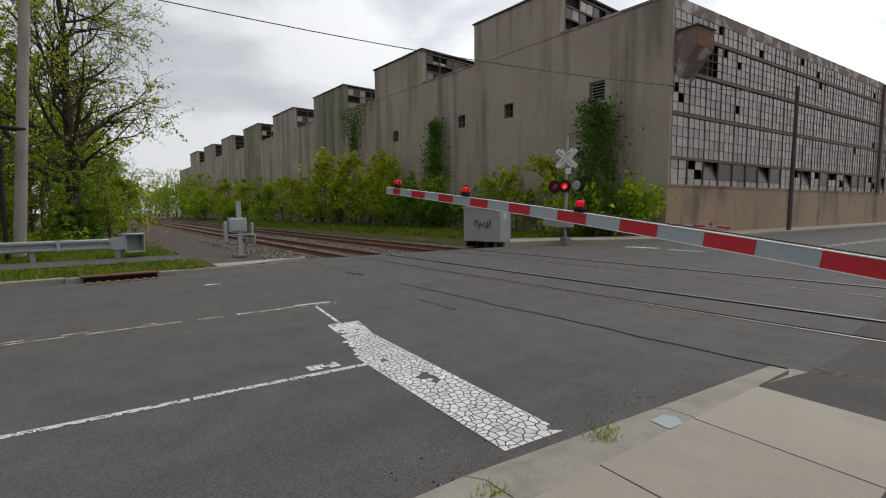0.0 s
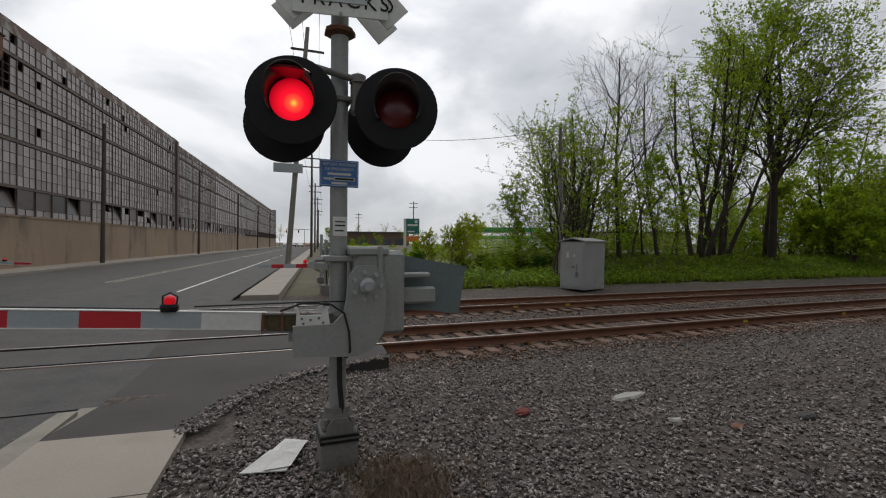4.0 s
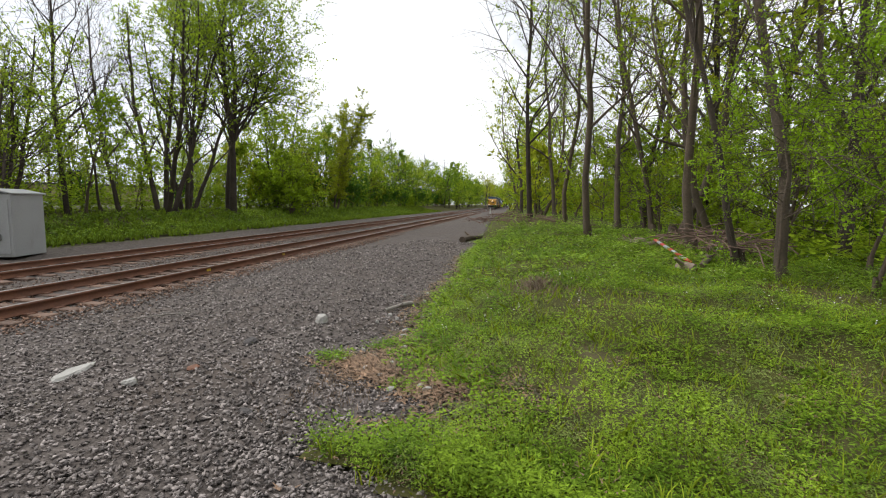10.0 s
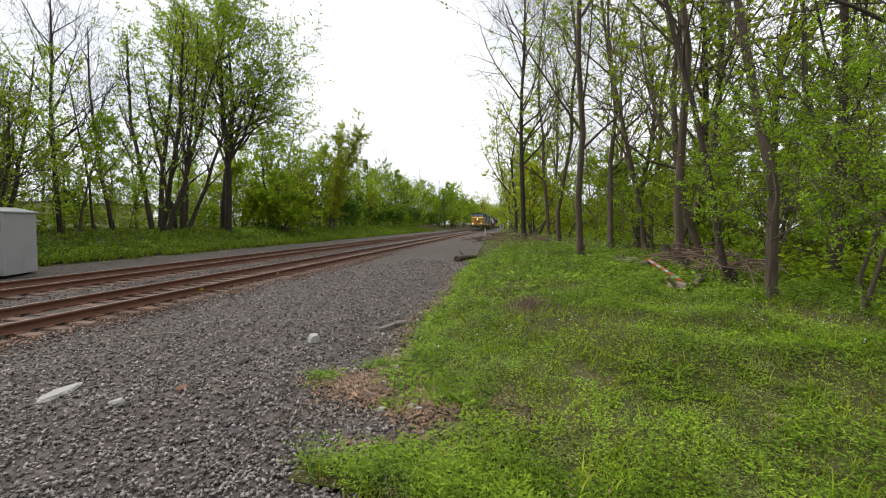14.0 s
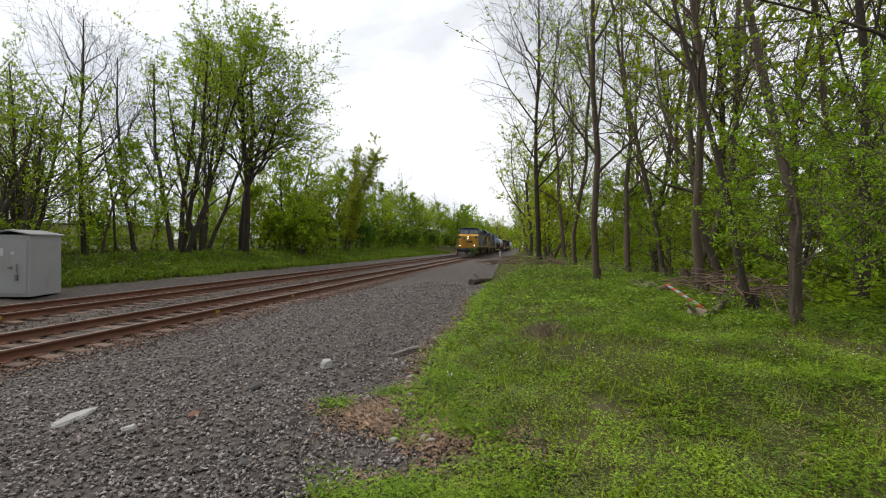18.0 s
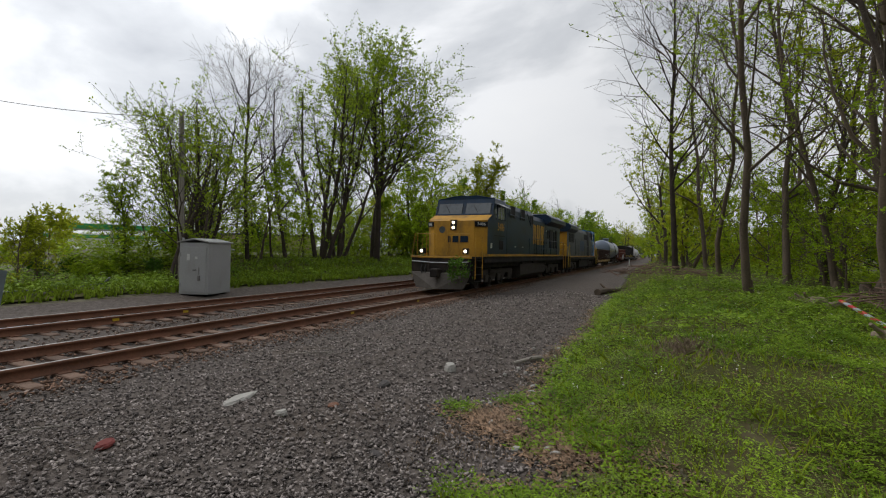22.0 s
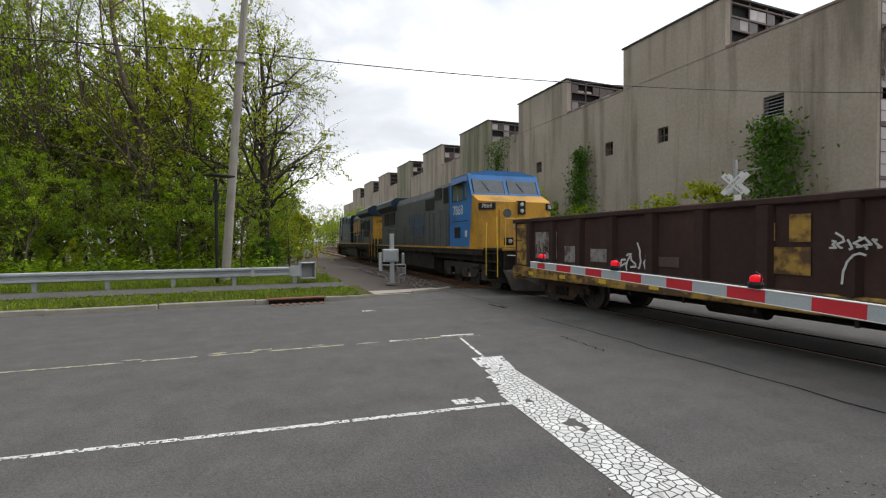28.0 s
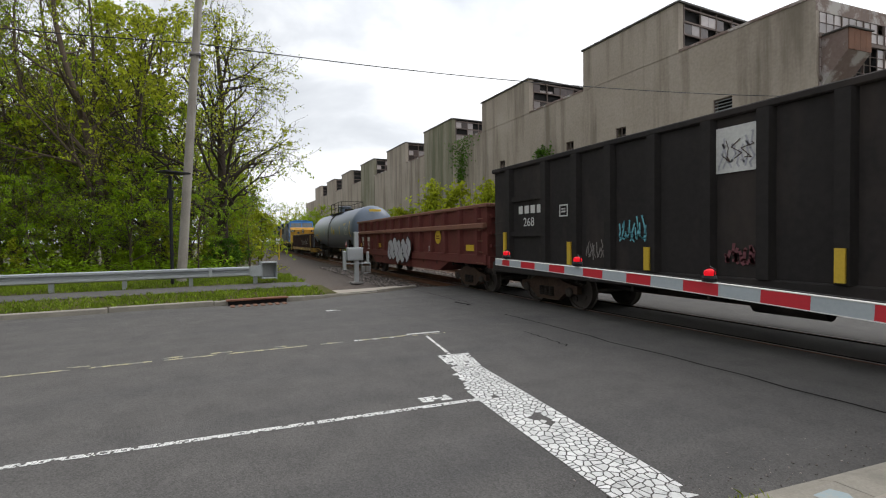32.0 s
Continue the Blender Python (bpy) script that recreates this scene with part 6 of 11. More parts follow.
            for a, b, za, zb in ((4.9, 5.6, 2.9, 3.5), (5.8, 6.9, 2.2, 3.6), (7.2, 7.8, 2.2, 3.5), (8.0, 8.6, 2.2, 3.6)):
                part("radiator_grille", MB().box(a, s * 1.265 - 0.02, za, b, s * 1.265 + 0.02, zb), VOID, lo)
            handrail(lo, [-1.2, 0.6, 2.8, 5.0, 7.2, h - 1.0], s * (W - 0.02), 1.58, 2.72, hood_paint)
            part("pipe_run", MB().tube([(-5.9, s * (W + 0.05), 3.85), (-2.2, s * (W + 0.05), 3.85)], 0.022, 6).tube([(-2.2, s * (W + 0.02), 4.36), (-0.9, s * (W + 0.02), 3.4)], 0.02, 6), hood_paint, lo)
            for x in (-4.5, -2.9, 0.1, 4.4, 4.4):
                part("warning_label", MB().box(x, s * (W + 0.012 if x < -0.3 else 1.30) - 0.003, 2.1 if x < 0 else 3.4, x + 0.22, s * (W + 0.012 if x < -0.3 else 1.30) + 0.003, 2.17 if x < 0 else 3.5), CAR_WHITE, lo)
            # emblem on the hood in plain shapes
            y = s * 1.294
            for k in range(10):
                part("door_seam", MB().box(k * 0.52 - 0.012, s * 1.301 - 0.003, 1.75, k * 0.52 + 0.012, s * 1.301 + 0.003, 3.78), BLACK, lo)
                if k < 9:
                    part("door_latch", MB().cbox(k * 0.52 + 0.40, s * 1.303 - 0.012, 2.5, k * 0.52 + 0.45, s * 1.303 + 0.012, 2.66, 0.004), BLACK, lo)
            em = MB()
            em.add([(0.2, y, 2.75), (0.45, y, 2.45), (0.75, y, 2.38), (1.4, y, 2.45), (1.4, y, 3.62), (0.75, y, 3.72), (0.45, y, 3.6), (0.2, y, 3.3)], [tuple(range(8))])
            em.add([(1.55, y, 2.38), (2.45, y, 2.38), (2.62, y, 2.6), (2.62, y, 3.5), (2.45, y, 3.72), (1.72, y, 3.72), (1.55, y, 3.5)], [tuple(range(7))])
            em.add([(2.78, y, 2.38), (3.86, y, 2.38), (3.7, y, 3.05), (3.86, y, 3.72), (2.78, y, 3.72)], [tuple(range(5))])
            part("emblem", em, GOLD, lo, "large worn gold emblem shapes")
    else:
        part("engine_hood", MB().prism(hood_poly(1.58, 4.05, 4.4, 1.25), "x", c1 + 2.0, 4.9), hood_paint, lo)
        part("blower_hood", MB().prism(hood_poly(1.58, 4.1, 4.4, W - 0.02), "x", c1 + 0.02, c1 + 2.0), hood_paint, lo)
        part("radiator_hood", MB().prism(hood_poly(1.58, 3.8, 4.0, 1.25), "x", 4.9, h - 1.2), hood_paint, lo)
        part("radiator_wing_cover", MB().prism([(-1.25, 3.8), (1.25, 3.8), (1.6, 4.1), (1.6, 4.4), (1.3, 4.6), (-1.3, 4.6), (-1.6, 4.4), (-1.6, 4.1)], "x", 4.9, h - 1.0), NAVY, lo, "dark radiator wings")
        part("hood_end", MB().box(h - 1.2, -1.25, 1.58, h - 1.16, 1.25, 3.8), GOLD, lo)
        for s in (-1, 1):
            y = s * (W - 0.005)
            for k in range(5):
                part("cab_vent", MB().box(c1 + 0.15 + k * 0.12, y - 0.02, 3.5, c1 + 0.21 + k * 0.12, y + 0.02, 4.2), VOID, lo)
            part("intake_grille", MB().box(c1 + 1.0, y - 0.02, 3.75, c1 + 3.4 - 1.5, y + 0.02, 4.25), VOID, lo)
            part("intake_grille", MB().box(c1 + 2.05, s * 1.255 - 0.02, 3.4, c1 + 4.2, s * 1.255 + 0.02, 3.95), VOID, lo)
            for k in range(11):
                x = c1 + 2.1 + k * 0.72
                part("hood_door", MB().box(x + 0.02, s * 1.265 - 0.02, 1.75, x + 0.66, s * 1.265 + 0.02, 3.3), LOCO_GREY, lo)
            for a, b in ((5.3, 6.6), (6.9, 8.2)):
                part("radiator_grille", MB().box(a, s * 1.265 - 0.02, 2.9, b, s * 1.265 + 0.02, 3.7), VOID, lo)
            handrail(lo, [c1 + 2.0, c1 + 3.8, c1 + 5.6, 2.0, 4.0, 6.0, h - 1.0], s * (W - 0.02), 1.58, 2.65, LOCO_GREY)
            handrail(lo, [c1 + 0.1, c1 + 0.9, c1 + 1.9], s * (W + 0.1), 1.58, 3.2, LOCO_GREY)
            em = MB()
            for a, b, za, zb in ((0.0, 0.7, 2.1, 3.2), (0.9, 1.6, 2.1, 3.2), (1.8, 2.6, 2.1, 3.2)):
                em.box(a - 1.0, s * 1.295 - 0.004, za, b - 1.0, s * 1.295 + 0.004, zb)
            part("emblem", em, FADED_BLUE, lo, "faded blue emblem blocks")
    part("exhaust_stack", MB().box(1.4, -0.3, 4.3, 2.2, 0.3, 4.62), UNDER, lo)
    ft = -2.9 if not second else -3.0
    part("fuel_tank", MB().prism([(-1.45, 0.5), (-1.2, 0.3), (1.2, 0.3), (1.45, 0.5), (1.45, 1.15), (-1.45, 1.15)], "x", ft, 3.3), UNDER if second else TRUCK, lo, "dusty fuel tank under the frame")
    for s in (-1, 1):
        part("air_reservoir", MB().tube([(-2.6, s * 1.3, 1.22), (-0.2, s * 1.3, 1.22)], 0.17, 12).tube([(0.1, s * 1.3, 1.22), (2.4, s * 1.3, 1.22)], 0.17, 12), UNDER, lo)
    loco_truck(lo, -6.55)
    loco_truck(lo, 6.55)
    return lo


TRAIN = []
loco1 = locomotive("dark blue diesel locomotive with a gold nose, pulling the train", NAVY, NAVY, GOLD, GOLD, "5486", False)
TRAIN.append((loco1, 4.5, 0))
# a branch caught on the coupler
br = MB()
brl_v, brl_f = [], []
brng = random.Random(21)
for k in range(16):
    a = brng.uniform(0, 6.28)
    tip = (-11.45 + brng.uniform(-0.25, 0.2), -1.15 + 0.5 * math.cos(a), 1.1 + 0.55 * math.sin(a) * brng.uniform(0.6, 1.2))
    br.tube([(-11.3, -0.85, 1.0), ((-11.3 + tip[0]) / 2, (-0.85 + tip[1]) / 2, (1.0 + tip[2]) / 2 + 0.1), tip], [0.02, 0.013, 0.005], 5)
    for q in range(34):
        u = brng.uniform(0.3, 1.05)
        c = Vector((-11.3 + (tip[0] + 11.3) * u, -0.85 + (tip[1] + 0.85) * u, 1.0 + (tip[2] - 1.0) * u)) + Vector([brng.gauss(0, 0.09) for _ in range(3)])
        d1, d2 = Vector([brng.gauss(0, 1) for _ in range(3)]).normalized() * 0.065, Vector([brng.gauss(0, 1) for _ in range(3)]).normalized() * 0.035
        n = len(brl_v)
        brl_v += [c - d1, c + d2, c + d1, c - d2]
        brl_f.append((n, n + 1, n + 2, n + 3))
caught = thing("caught_branch", "leafy green branch caught on the front of the locomotive", "branch")
part("twigs", br, BARK, caught)
part("leaves", raw_mesh("leaves", [tuple(p) for p in brl_v], brl_f, LEAF_DARK), None, caught)
TRAIN.append((caught, 4.5, 0))

loco2 = locomotive("blue and grey diesel locomotive with a yellow nose, coupled backwards", SKY_BLUE, LOCO_GREY, GOLD, GOLD, "7868", True)
TRAIN.append((loco2, 26.75, 180))

g1 = gondola("brown gondola car with flaking yellow sills and graffiti", 45.75, 7.9, 2.40, 0.90, BROWN_GON, YELLOW_CAR, [-6.95 + k * 1.16 for k in range(13)])
TRAIN.append((g1, 45.75, 0))
y = -1.535
for x in (-7.3, 7.35):
    part("yellow_panel", MB().box(x - 0.45, y - 0.012, 1.1, x + 0.45, y, 2.35), YELLOW_CAR, g1, "flaking yellow end panel")
for x, w, z0, z1, mt in ((-4.93, 0.72, 1.27, 1.69, SPRAY_PALE), (-3.9, 0.7, 1.32, 1.63, SPRAY_PALE), (0.05, 0.19, 1.82, 2.1, YELLOW_CAR), (0.51, 0.30, 1.8, 2.22, YELLOW_CAR), (0.38, 0.56, 1.3, 1.72, YELLOW_CAR), (-1.9, 0.5, 1.3, 1.5, BROWN_FADED), (3.0, 0.7, 1.3, 1.9, BROWN_FADED), (5.2, 0.75, 1.4, 1.7, SPRAY_PALE)):
    part("paint_patch", MB().box(x - w / 2, y - 0.012, z0, x + w / 2, y - 0.004, z1), mt, g1, "worn paint patch")
part("paint_patch", MB().box(-6.7, y - 0.012, 1.33, -5.65, y - 0.004, 2.08), SPRAY_PALE, g1, "worn pale spray panel")
scrawl(g1, -6.65, -5.7, 1.4, 2.05, 0.035, -1.56, BROWN_GON, 8, 7)
scrawl(g1, -3.2, -2.46, 1.18, 1.7, 0.045, -1.56, CAR_WHITE, 2, 5)
scrawl(g1, 0.95, 1.55, 1.68, 1.92, 0.03, -1.67, CAR_WHITE, 3, 6)
arc = MB()
stroke(arc, [(1.12 + 0.2 * (1 - math.cos(q)), 1.23 + 0.42 * math.sin(q)) for q in (0, 0.4, 0.8, 1.2, 1.57, 1.9)], 0.03, -1.665)
part("graffiti", arc, CAR_WHITE, g1)
scrawl(g1, 2.4, 3.9, 1.3, 1.9, 0.05, -1.67, SPRAY_PALE, 13, 7)
scrawl(g1, 4.6, 6.5, 1.3, 1.95, 0.04, -1.67, CAR_WHITE, 4, 8)
for k in range(10):
    part("reflector", MB().box(-7 + k * 1.55, -1.60, 0.82, -6.75 + k * 1.55, -1.594, 0.92), CAR_YELLOW, g1)


def tank_car(label, paint, marked):
    car = thing("tank_car", label, "freight car", "cars of the train")
    r, cz, hl = 1.5, 2.63, 8.5
    prof = [(0.02, -hl)] + [(r * math.sin(a), -hl + 0.75 * (1 - math.cos(a))) for a in (0.3, 0.55, 0.8, 1.05, 1.3, 1.57)]
    prof = prof + [(r, -0.4), (r, 0.4)] + [(p[0], -p[1]) for p in prof[::-1]]
    part("tank", MB().lathe(prof, (0, 0, cz), "x", 48), paint, car, smooth=True)
    part("weld_band", MB().lathe([(r + 0.006, -0.05), (r + 0.006, 0.05)], (0.55, 0, cz), "x", 48), paint, car, smooth=True)
    part("manway", MB().lathe([(0.5, 0), (0.5, 0.42), (0.55, 0.44), (0.55, 0.52), (0.5, 0.55), (0.1, 0.58)], (-0.7, 0, cz + r - 0.04), "z", 18), paint, car, "domed manway on top of the tank")
    part("valve_boxes", MB().cbox(0.2, -0.25, cz + r - 0.05, 0.65, 0.25, cz + r + 0.24, 0.03).cbox(1.0, -0.2, cz + r - 0.05, 1.35, 0.2, cz + r + 0.2, 0.03).cbox(-1.9, -0.2, cz + r - 0.05, -1.55, 0.2, cz + r + 0.12, 0.03), UNDER, car)
    pl = MB()
    z1 = cz + r + 0.72
    for s in (-1, 1):
        for z in (z1, z1 - 0.42):
            pl.tube([(-2.2, s * 0.85, z), (2.0, s * 0.85, z)], 0.024, 6)
        for x in (-2.2, -0.75, 0.7, 2.0):
            pl.tube([(x, s * 0.85, cz + 1.2), (x, s * 0.85, z1)], 0.026, 6)
        part("platform_walk", MB().cbox(-2.25, min(s * 0.6, s * 0.98), cz + r - 0.2, 2.05, max(s * 0.6, s * 0.98), cz + r - 0.13, 0.01), TRUCK, car)
    for x in (-2.2, 2.0):
        for z in (z1, z1 - 0.42):
            pl.tube([(x, -0.85, z), (x, 0.85, z)], 0.024, 6)
    pieces("platform_rail", pl, TRUCK, car)
    for s in (-1, 1):
        ld = MB()
        arc = [(0.0, s * (r + 0.07) * math.cos(a), cz + (r + 0.07) * math.sin(a)) for a in (0.0, 0.3, 0.6, 0.9, 1.2)]
        for dx in (0, 0.38):
            ld.tube([(0.0 + dx, s * (r + 0.1), 0.42), (0.0 + dx, s * (r + 0.1), cz - 0.1)] + [(p[0] + dx, p[1], p[2]) for p in arc], 0.02, 6)
        for k in range(7):
            ld.tube([(0.0, s * (r + 0.1), 0.48 + k * 0.32), (0.38, s * (r + 0.1), 0.48 + k * 0.32)], 0.016, 6)
        for p in arc[1:]:
            ld.tube([p, (p[0] + 0.38, p[1], p[2])], 0.014, 6)
        for dx in (0, 0.38):
            ld.tube([(dx, s * (r + 0.1), 0.5), (dx, s * 1.0, 1.28)], 0.016, 6)
        ld.tube([(-0.35, s * (r + 0.02), 1.22), (0.0, s * (r + 0.1), 0.8)], 0.016, 6)
        ld.tube([(0.73, s * (r + 0.02), 1.22), (0.38, s * (r + 0.1), 0.8)], 0.016, 6)
        pieces("ladder_bar", ld, TRUCK, car)
        part("side_walk", MB().tube([(-8.6, s * 1.35, 1.22), (8.6, s * 1.35, 1.22)], 0.03, 6), TRUCK, car)
    for s in (-1, 1):
        part("stub_sill", MB().box(min(s * 5.0, s * 9.2), -0.3, 0.7, max(s * 5.0, s * 9.2), 0.3, 1.15).box(min(s * 5.6, s * 7.2), -1.1, 0.95, max(s * 5.6, s * 7.2), 1.1, 1.5), UNDER, car)
        part("end_platform", MB().box(min(s * 8.3, s * 9.1), -1.4, 1.1, max(s * 8.3, s * 9.1), 1.4, 1.17), UNDER, car)
        part("end_rail", MB().tube([(s * 9.0, -1.3, 1.15), (s * 9.0, -1.3, 2.3), (s * 9.0, -0.6, 2.3)], 0.02, 6).tube([(s * 9.0, 1.3, 1.15), (s * 9.0, 1.3, 2.3), (s * 9.0, 0.6, 2.3)], 0.02, 6).tube([(s * 8.3, -1.42, 1.15), (s * 8.3, -1.42, 2.35), (s * 9.0, -1.42, 2.35), (s * 9.0, -1.42, 1.15)], 0.025, 6), paint, car)
        part("post_pipe", MB().tube([(s * 6.4, -1.25, 1.3), (s * 6.4, -1.25, 1.85)], 0.09, 8), UNDER, car)
        freight_truck(car, s * 6.55, True)
        coupler(car, s * 8.9, s)
    if marked:
        def on_tank(x, z, dx, dz, mt, nm, lab=""):
            a0, a1 = math.asin((z - dz / 2 - cz) / r), math.asin((z + dz / 2 - cz) / r)
            v, n = [], 6
            for k in range(n + 1):
                a = a0 + (a1 - a0) * k / n
                v += [(x - dx / 2, -(r + 0.006) * math.cos(a), cz + (r + 0.006) * math.sin(a)), (x + dx / 2, -(r + 0.006) * math.cos(a), cz + (r + 0.006) * math.sin(a))]
            return part(nm, MB().add(v, [(2 * k, 2 * k + 1, 2 * k + 3, 2 * k + 2) for k in range(n)]), mt, car, lab)
        for x, dz in ((-7.95, 1.0), (-4.78, 0.5), (-2.3, 0.5), (1.1, 0.6), (4.05, 0.55), (7.25, 1.05)):
            on_tank(x, 2.55, 0.17, dz, CAR_YELLOW, "yellow_stripe")
        on_tank(1.85, 2.45, 0.66, 0.36, CAR_YELLOW, "yellow_plate", "yellow plate with dark writing")
        for z in (2.37, 2.45, 2.53):
            on_tank(1.85, z, 0.5, 0.03, BLACK, "writing_bar")
        for k in range(7):
            for q in range(4):
                on_tank(5.62 + q * 0.32, 2.22 + k * 0.075, 0.25 if (k + q) % 3 else 0.17, 0.03, CAR_WHITE, "data_bar")
        on_tank(5.7, 2.95, 0.8, 0.05, CAR_YELLOW, "writing_bar")
        on_tank(5.7, 2.88, 0.5, 0.04, CAR_YELLOW, "writing_bar")
        for q in range(4):
            on_tank(-6.72 + 0.23 * q, 2.30, 0.17, 0.22, CAR_YELLOW, "owner_mark")
        t = side_text("211025", 0.33, -5.5, 2.30, -(r + 0.012), CAR_YELLOW, car, "car_number")
        for z in (2.08, 2.02, 1.85, 1.8):
            on_tank(-5.8 + (2.08 - z) * 1.2, z, 0.8, 0.035, CAR_YELLOW, "writing_bar")
        on_tank(-4.22, 2.5, 0.3, 0.3, CAR_WHITE, "stencil_box")
        on_tank(-4.22, 2.5, 0.24, 0.24, TANK_GREY, "stencil_centre")
        pc = part("placard", MB().prism([(0, -0.24), (0.24, 0), (0, 0.24), (-0.24, 0)], "y", -0.006, 0.006), PLACARD, car, "red and white hazard placard")
        pc.matrix_basis = pose(6.15, -1.47, 1.5)
        q = part("placard_band", MB().box(-0.17, -0.012, -0.05, 0.17, -0.008, 0.05), CAR_WHITE, pc)
        part("placard_frame", MB().prism([(0, -0.28), (0.28, 0), (0, 0.28), (-0.28, 0)], "y", 0.007, 0.012), GALV, pc)
        part("end_mark", MB().box(8.42, -0.4, 3.7, 8.43, 0.4, 3.85), CAR_YELLOW, car)
    return car


tank1 = tank_car("blue-grey tank car with yellow stripes and a hazard placard", TANK_GREY, True)
TRAIN.append((tank1, 63.4, 0))

g2 = gondola("oxide red gondola car with silver graffiti", 81.35, 7.95, 2.83, 1.15, RED_GON, RED_GON, [-7.4 + k * 1.235 for k in range(13)], 2.22, RED_GON_RIM)
TRAIN.append((g2, 81.35, 0))
# bulging outlined shapes sprayed on the red car
bl = random.Random(52)
for k in range(5):
    cx, cz = -1.25 + 0.62 * k, 1.32 + 0.06 * math.sin(2.0 * k)
    ring = [(cx + 0.36 * math.cos(q) * bl.uniform(0.8, 1.2) + 0.08 * math.sin(q), cz + 0.54 * math.sin(q) * bl.uniform(0.82, 1.12)) for q in [2 * math.pi * j / 11 for j in range(11)]]
    part("graffiti_outline", MB().add([(cx + (a - cx) * 1.12, -1.682 - 0.002 * k, cz + (b - cz) * 1.09) for a, b in ring], [tuple(range(11))]), BLACK, g2)
    part("graffiti", MB().add([(a, -1.690 - 0.002 * k, b) for a, b in ring], [tuple(range(11))]), SPRAY_SILVER, g2, "silver sprayed shape with a dark outline")
    ink = MB()
    stroke(ink, [(cx - 0.14, cz + 0.3), (cx + 0.1, cz + 0.12 * (-1) ** k), (cx - 0.08, cz - 0.1), (cx + 0.14, cz - 0.32)], 0.05, -1.70 - 0.002 * k)
    part("graffiti_ink", ink, BLACK if k % 2 else PLUM, g2)
for x, z in ((-6.75, 1.85), (-5.6, 1.85), (-6.75, 1.55), (-5.6, 1.55)):
    if z > 1.7:
        for q in (-0.13, 0.13):
            part("owner_mark", MB().box(x + q - 0.1, -1.545, z - 0.12, x + q + 0.1, -1.53, z + 0.12), CAR_WHITE, g2)
    else:
        side_text("29" if x < -6 else "41", 0.36, x, z, -1.54, CAR_WHITE, g2, "car_number")
for x in (-6.75, -5.6):
    part("writing_bar", MB().box(x - 0.2, -1.545, 1.32, x + 0.2, -1.53, 1.36).box(x - 0.2, -1.545, 1.24, x + 0.2, -1.53, 1.28), CAR_WHITE, g2)
part("yellow_disc", MB().lathe([(0.0, -0.012), (0.26, -0.012), (0.26, 0.0)], (4.2, -1.53, 1.9), "y", 20), CAR_YELLOW, g2, "yellow painted disc")
part("disc_bars", MB().box(4.05, -1.548, 1.83, 4.35, -1.543, 1.87).box(4.05, -1.548, 1.92, 4.35, -1.543, 1.96), RED_GON, g2)
for x, w in ((-7.35, 0.35), (6.85, 0.55), (-3.4, 0.3)):
    part("yellow_patch", MB().box(x - w / 2, -1.56, 1.42, x + w / 2, -1.53, 1.62), CAR_YELLOW, g2)
part("stencil_box", MB().box(3.3, -1.545, 1.35, 3.75, -1.535, 1.38).box(3.3, -1.545, 1.52, 3.75, -1.535, 1.55).box(3.3, -1.545, 1.38, 3.33, -1.535, 1.52).box(3.72, -1.545, 1.38, 3.75, -1.535, 1.52), CAR_WHITE, g2)
# sagging belly of the red car
part("belly", MB().prism([(-5.2, 1.0), (-4.2, 0.62), (4.2, 0.62), (5.2, 1.0)], "y", -1.53, 1.53), RED_GON, g2)

g3 = gondola("tall faded black gondola car with graffiti and yellow reflectors", 98.5, 8.7, 3.78, 1.0, BLACK_GON, BLACK_GON, [-7.86, -6.26, -5.13, -4.1, -3.0, -1.9, -0.98, 0.02, 1.08, 2.15, 3.2, 4.22, 5.3, 6.4, 7.86])
TRAIN.append((g3, 98.5, 0))
for q in range(4):
    part("owner_mark", MB().box(-7.45 + 0.27 * q, -1.545, 2.49, -7.27 + 0.27 * q, -1.53, 2.70), CAR_WHITE, g3)
side_text("268", 0.33, -7.0, 2.25, -1.54, CAR_WHITE, g3, "car_number")
for z in (2.84, 1.88):
    part("end_band", MB().box(-7.73, -1.60, z, -6.39, -1.53, z + 0.13), BLACK_GON, g3)
part("white_patch", MB().box(-1.77, -1.55, 2.86, -1.11, -1.53, 3.6), CAR_WHITE, g3, "scratched white patch")
scrawl(g3, -1.72, -1.15, 2.9, 3.55, 0.03, -1.556, SPRAY_SILVER, 31, 8, "patch_scratch")
scrawl(g3, -1.70, -1.15, 2.95, 3.55, 0.014, -1.559, BROWN_FADED, 36, 3, "patch_flakes")
scrawl(g3, -3.85, -3.15, 1.72, 2.2, 0.035, -1.55, SPRAY_CYAN, 32, 11)
scrawl(g3, -4.86, -4.26, 1.32, 1.8, 0.028, -1.55, SPRAY_PALE, 33, 9)
scrawl(g3, -1.63, -1.12, 1.35, 1.72, 0.05, -1.55, SPRAY_PINK, 34, 8)
part("stencil_box", MB().box(-5.75, -1.545, 2.34, -5.45, -1.535, 2.37).box(-5.75, -1.545, 2.60, -5.45, -1.535, 2.63).box(-5.75, -1.545, 2.37, -5.72, -1.535, 2.60).box(-5.48, -1.545, 2.37, -5.45, -1.535, 2.60).box(-5.68, -1.545, 2.44, -5.54, -1.535, 2.48).box(-5.68, -1.545, 2.51, -5.54, -1.535, 2.54), CAR_WHITE, g3)
for x, h in ((-7.95, 2.0), (-5.25, 1.73), (-3.06, 1.63), (0.02, 1.65), (3.2, 1.65), (6.4, 1.65)):
    part("reflector", MB().box(x - 0.06, -1.70, 1.19, x + 0.06, -1.66, h), CAR_YELLOW, g3, "yellow reflector strip")
g4 = copy_thing(g3, pose(0, 0, 0))
TRAIN.append((g4, 116.9, 0))
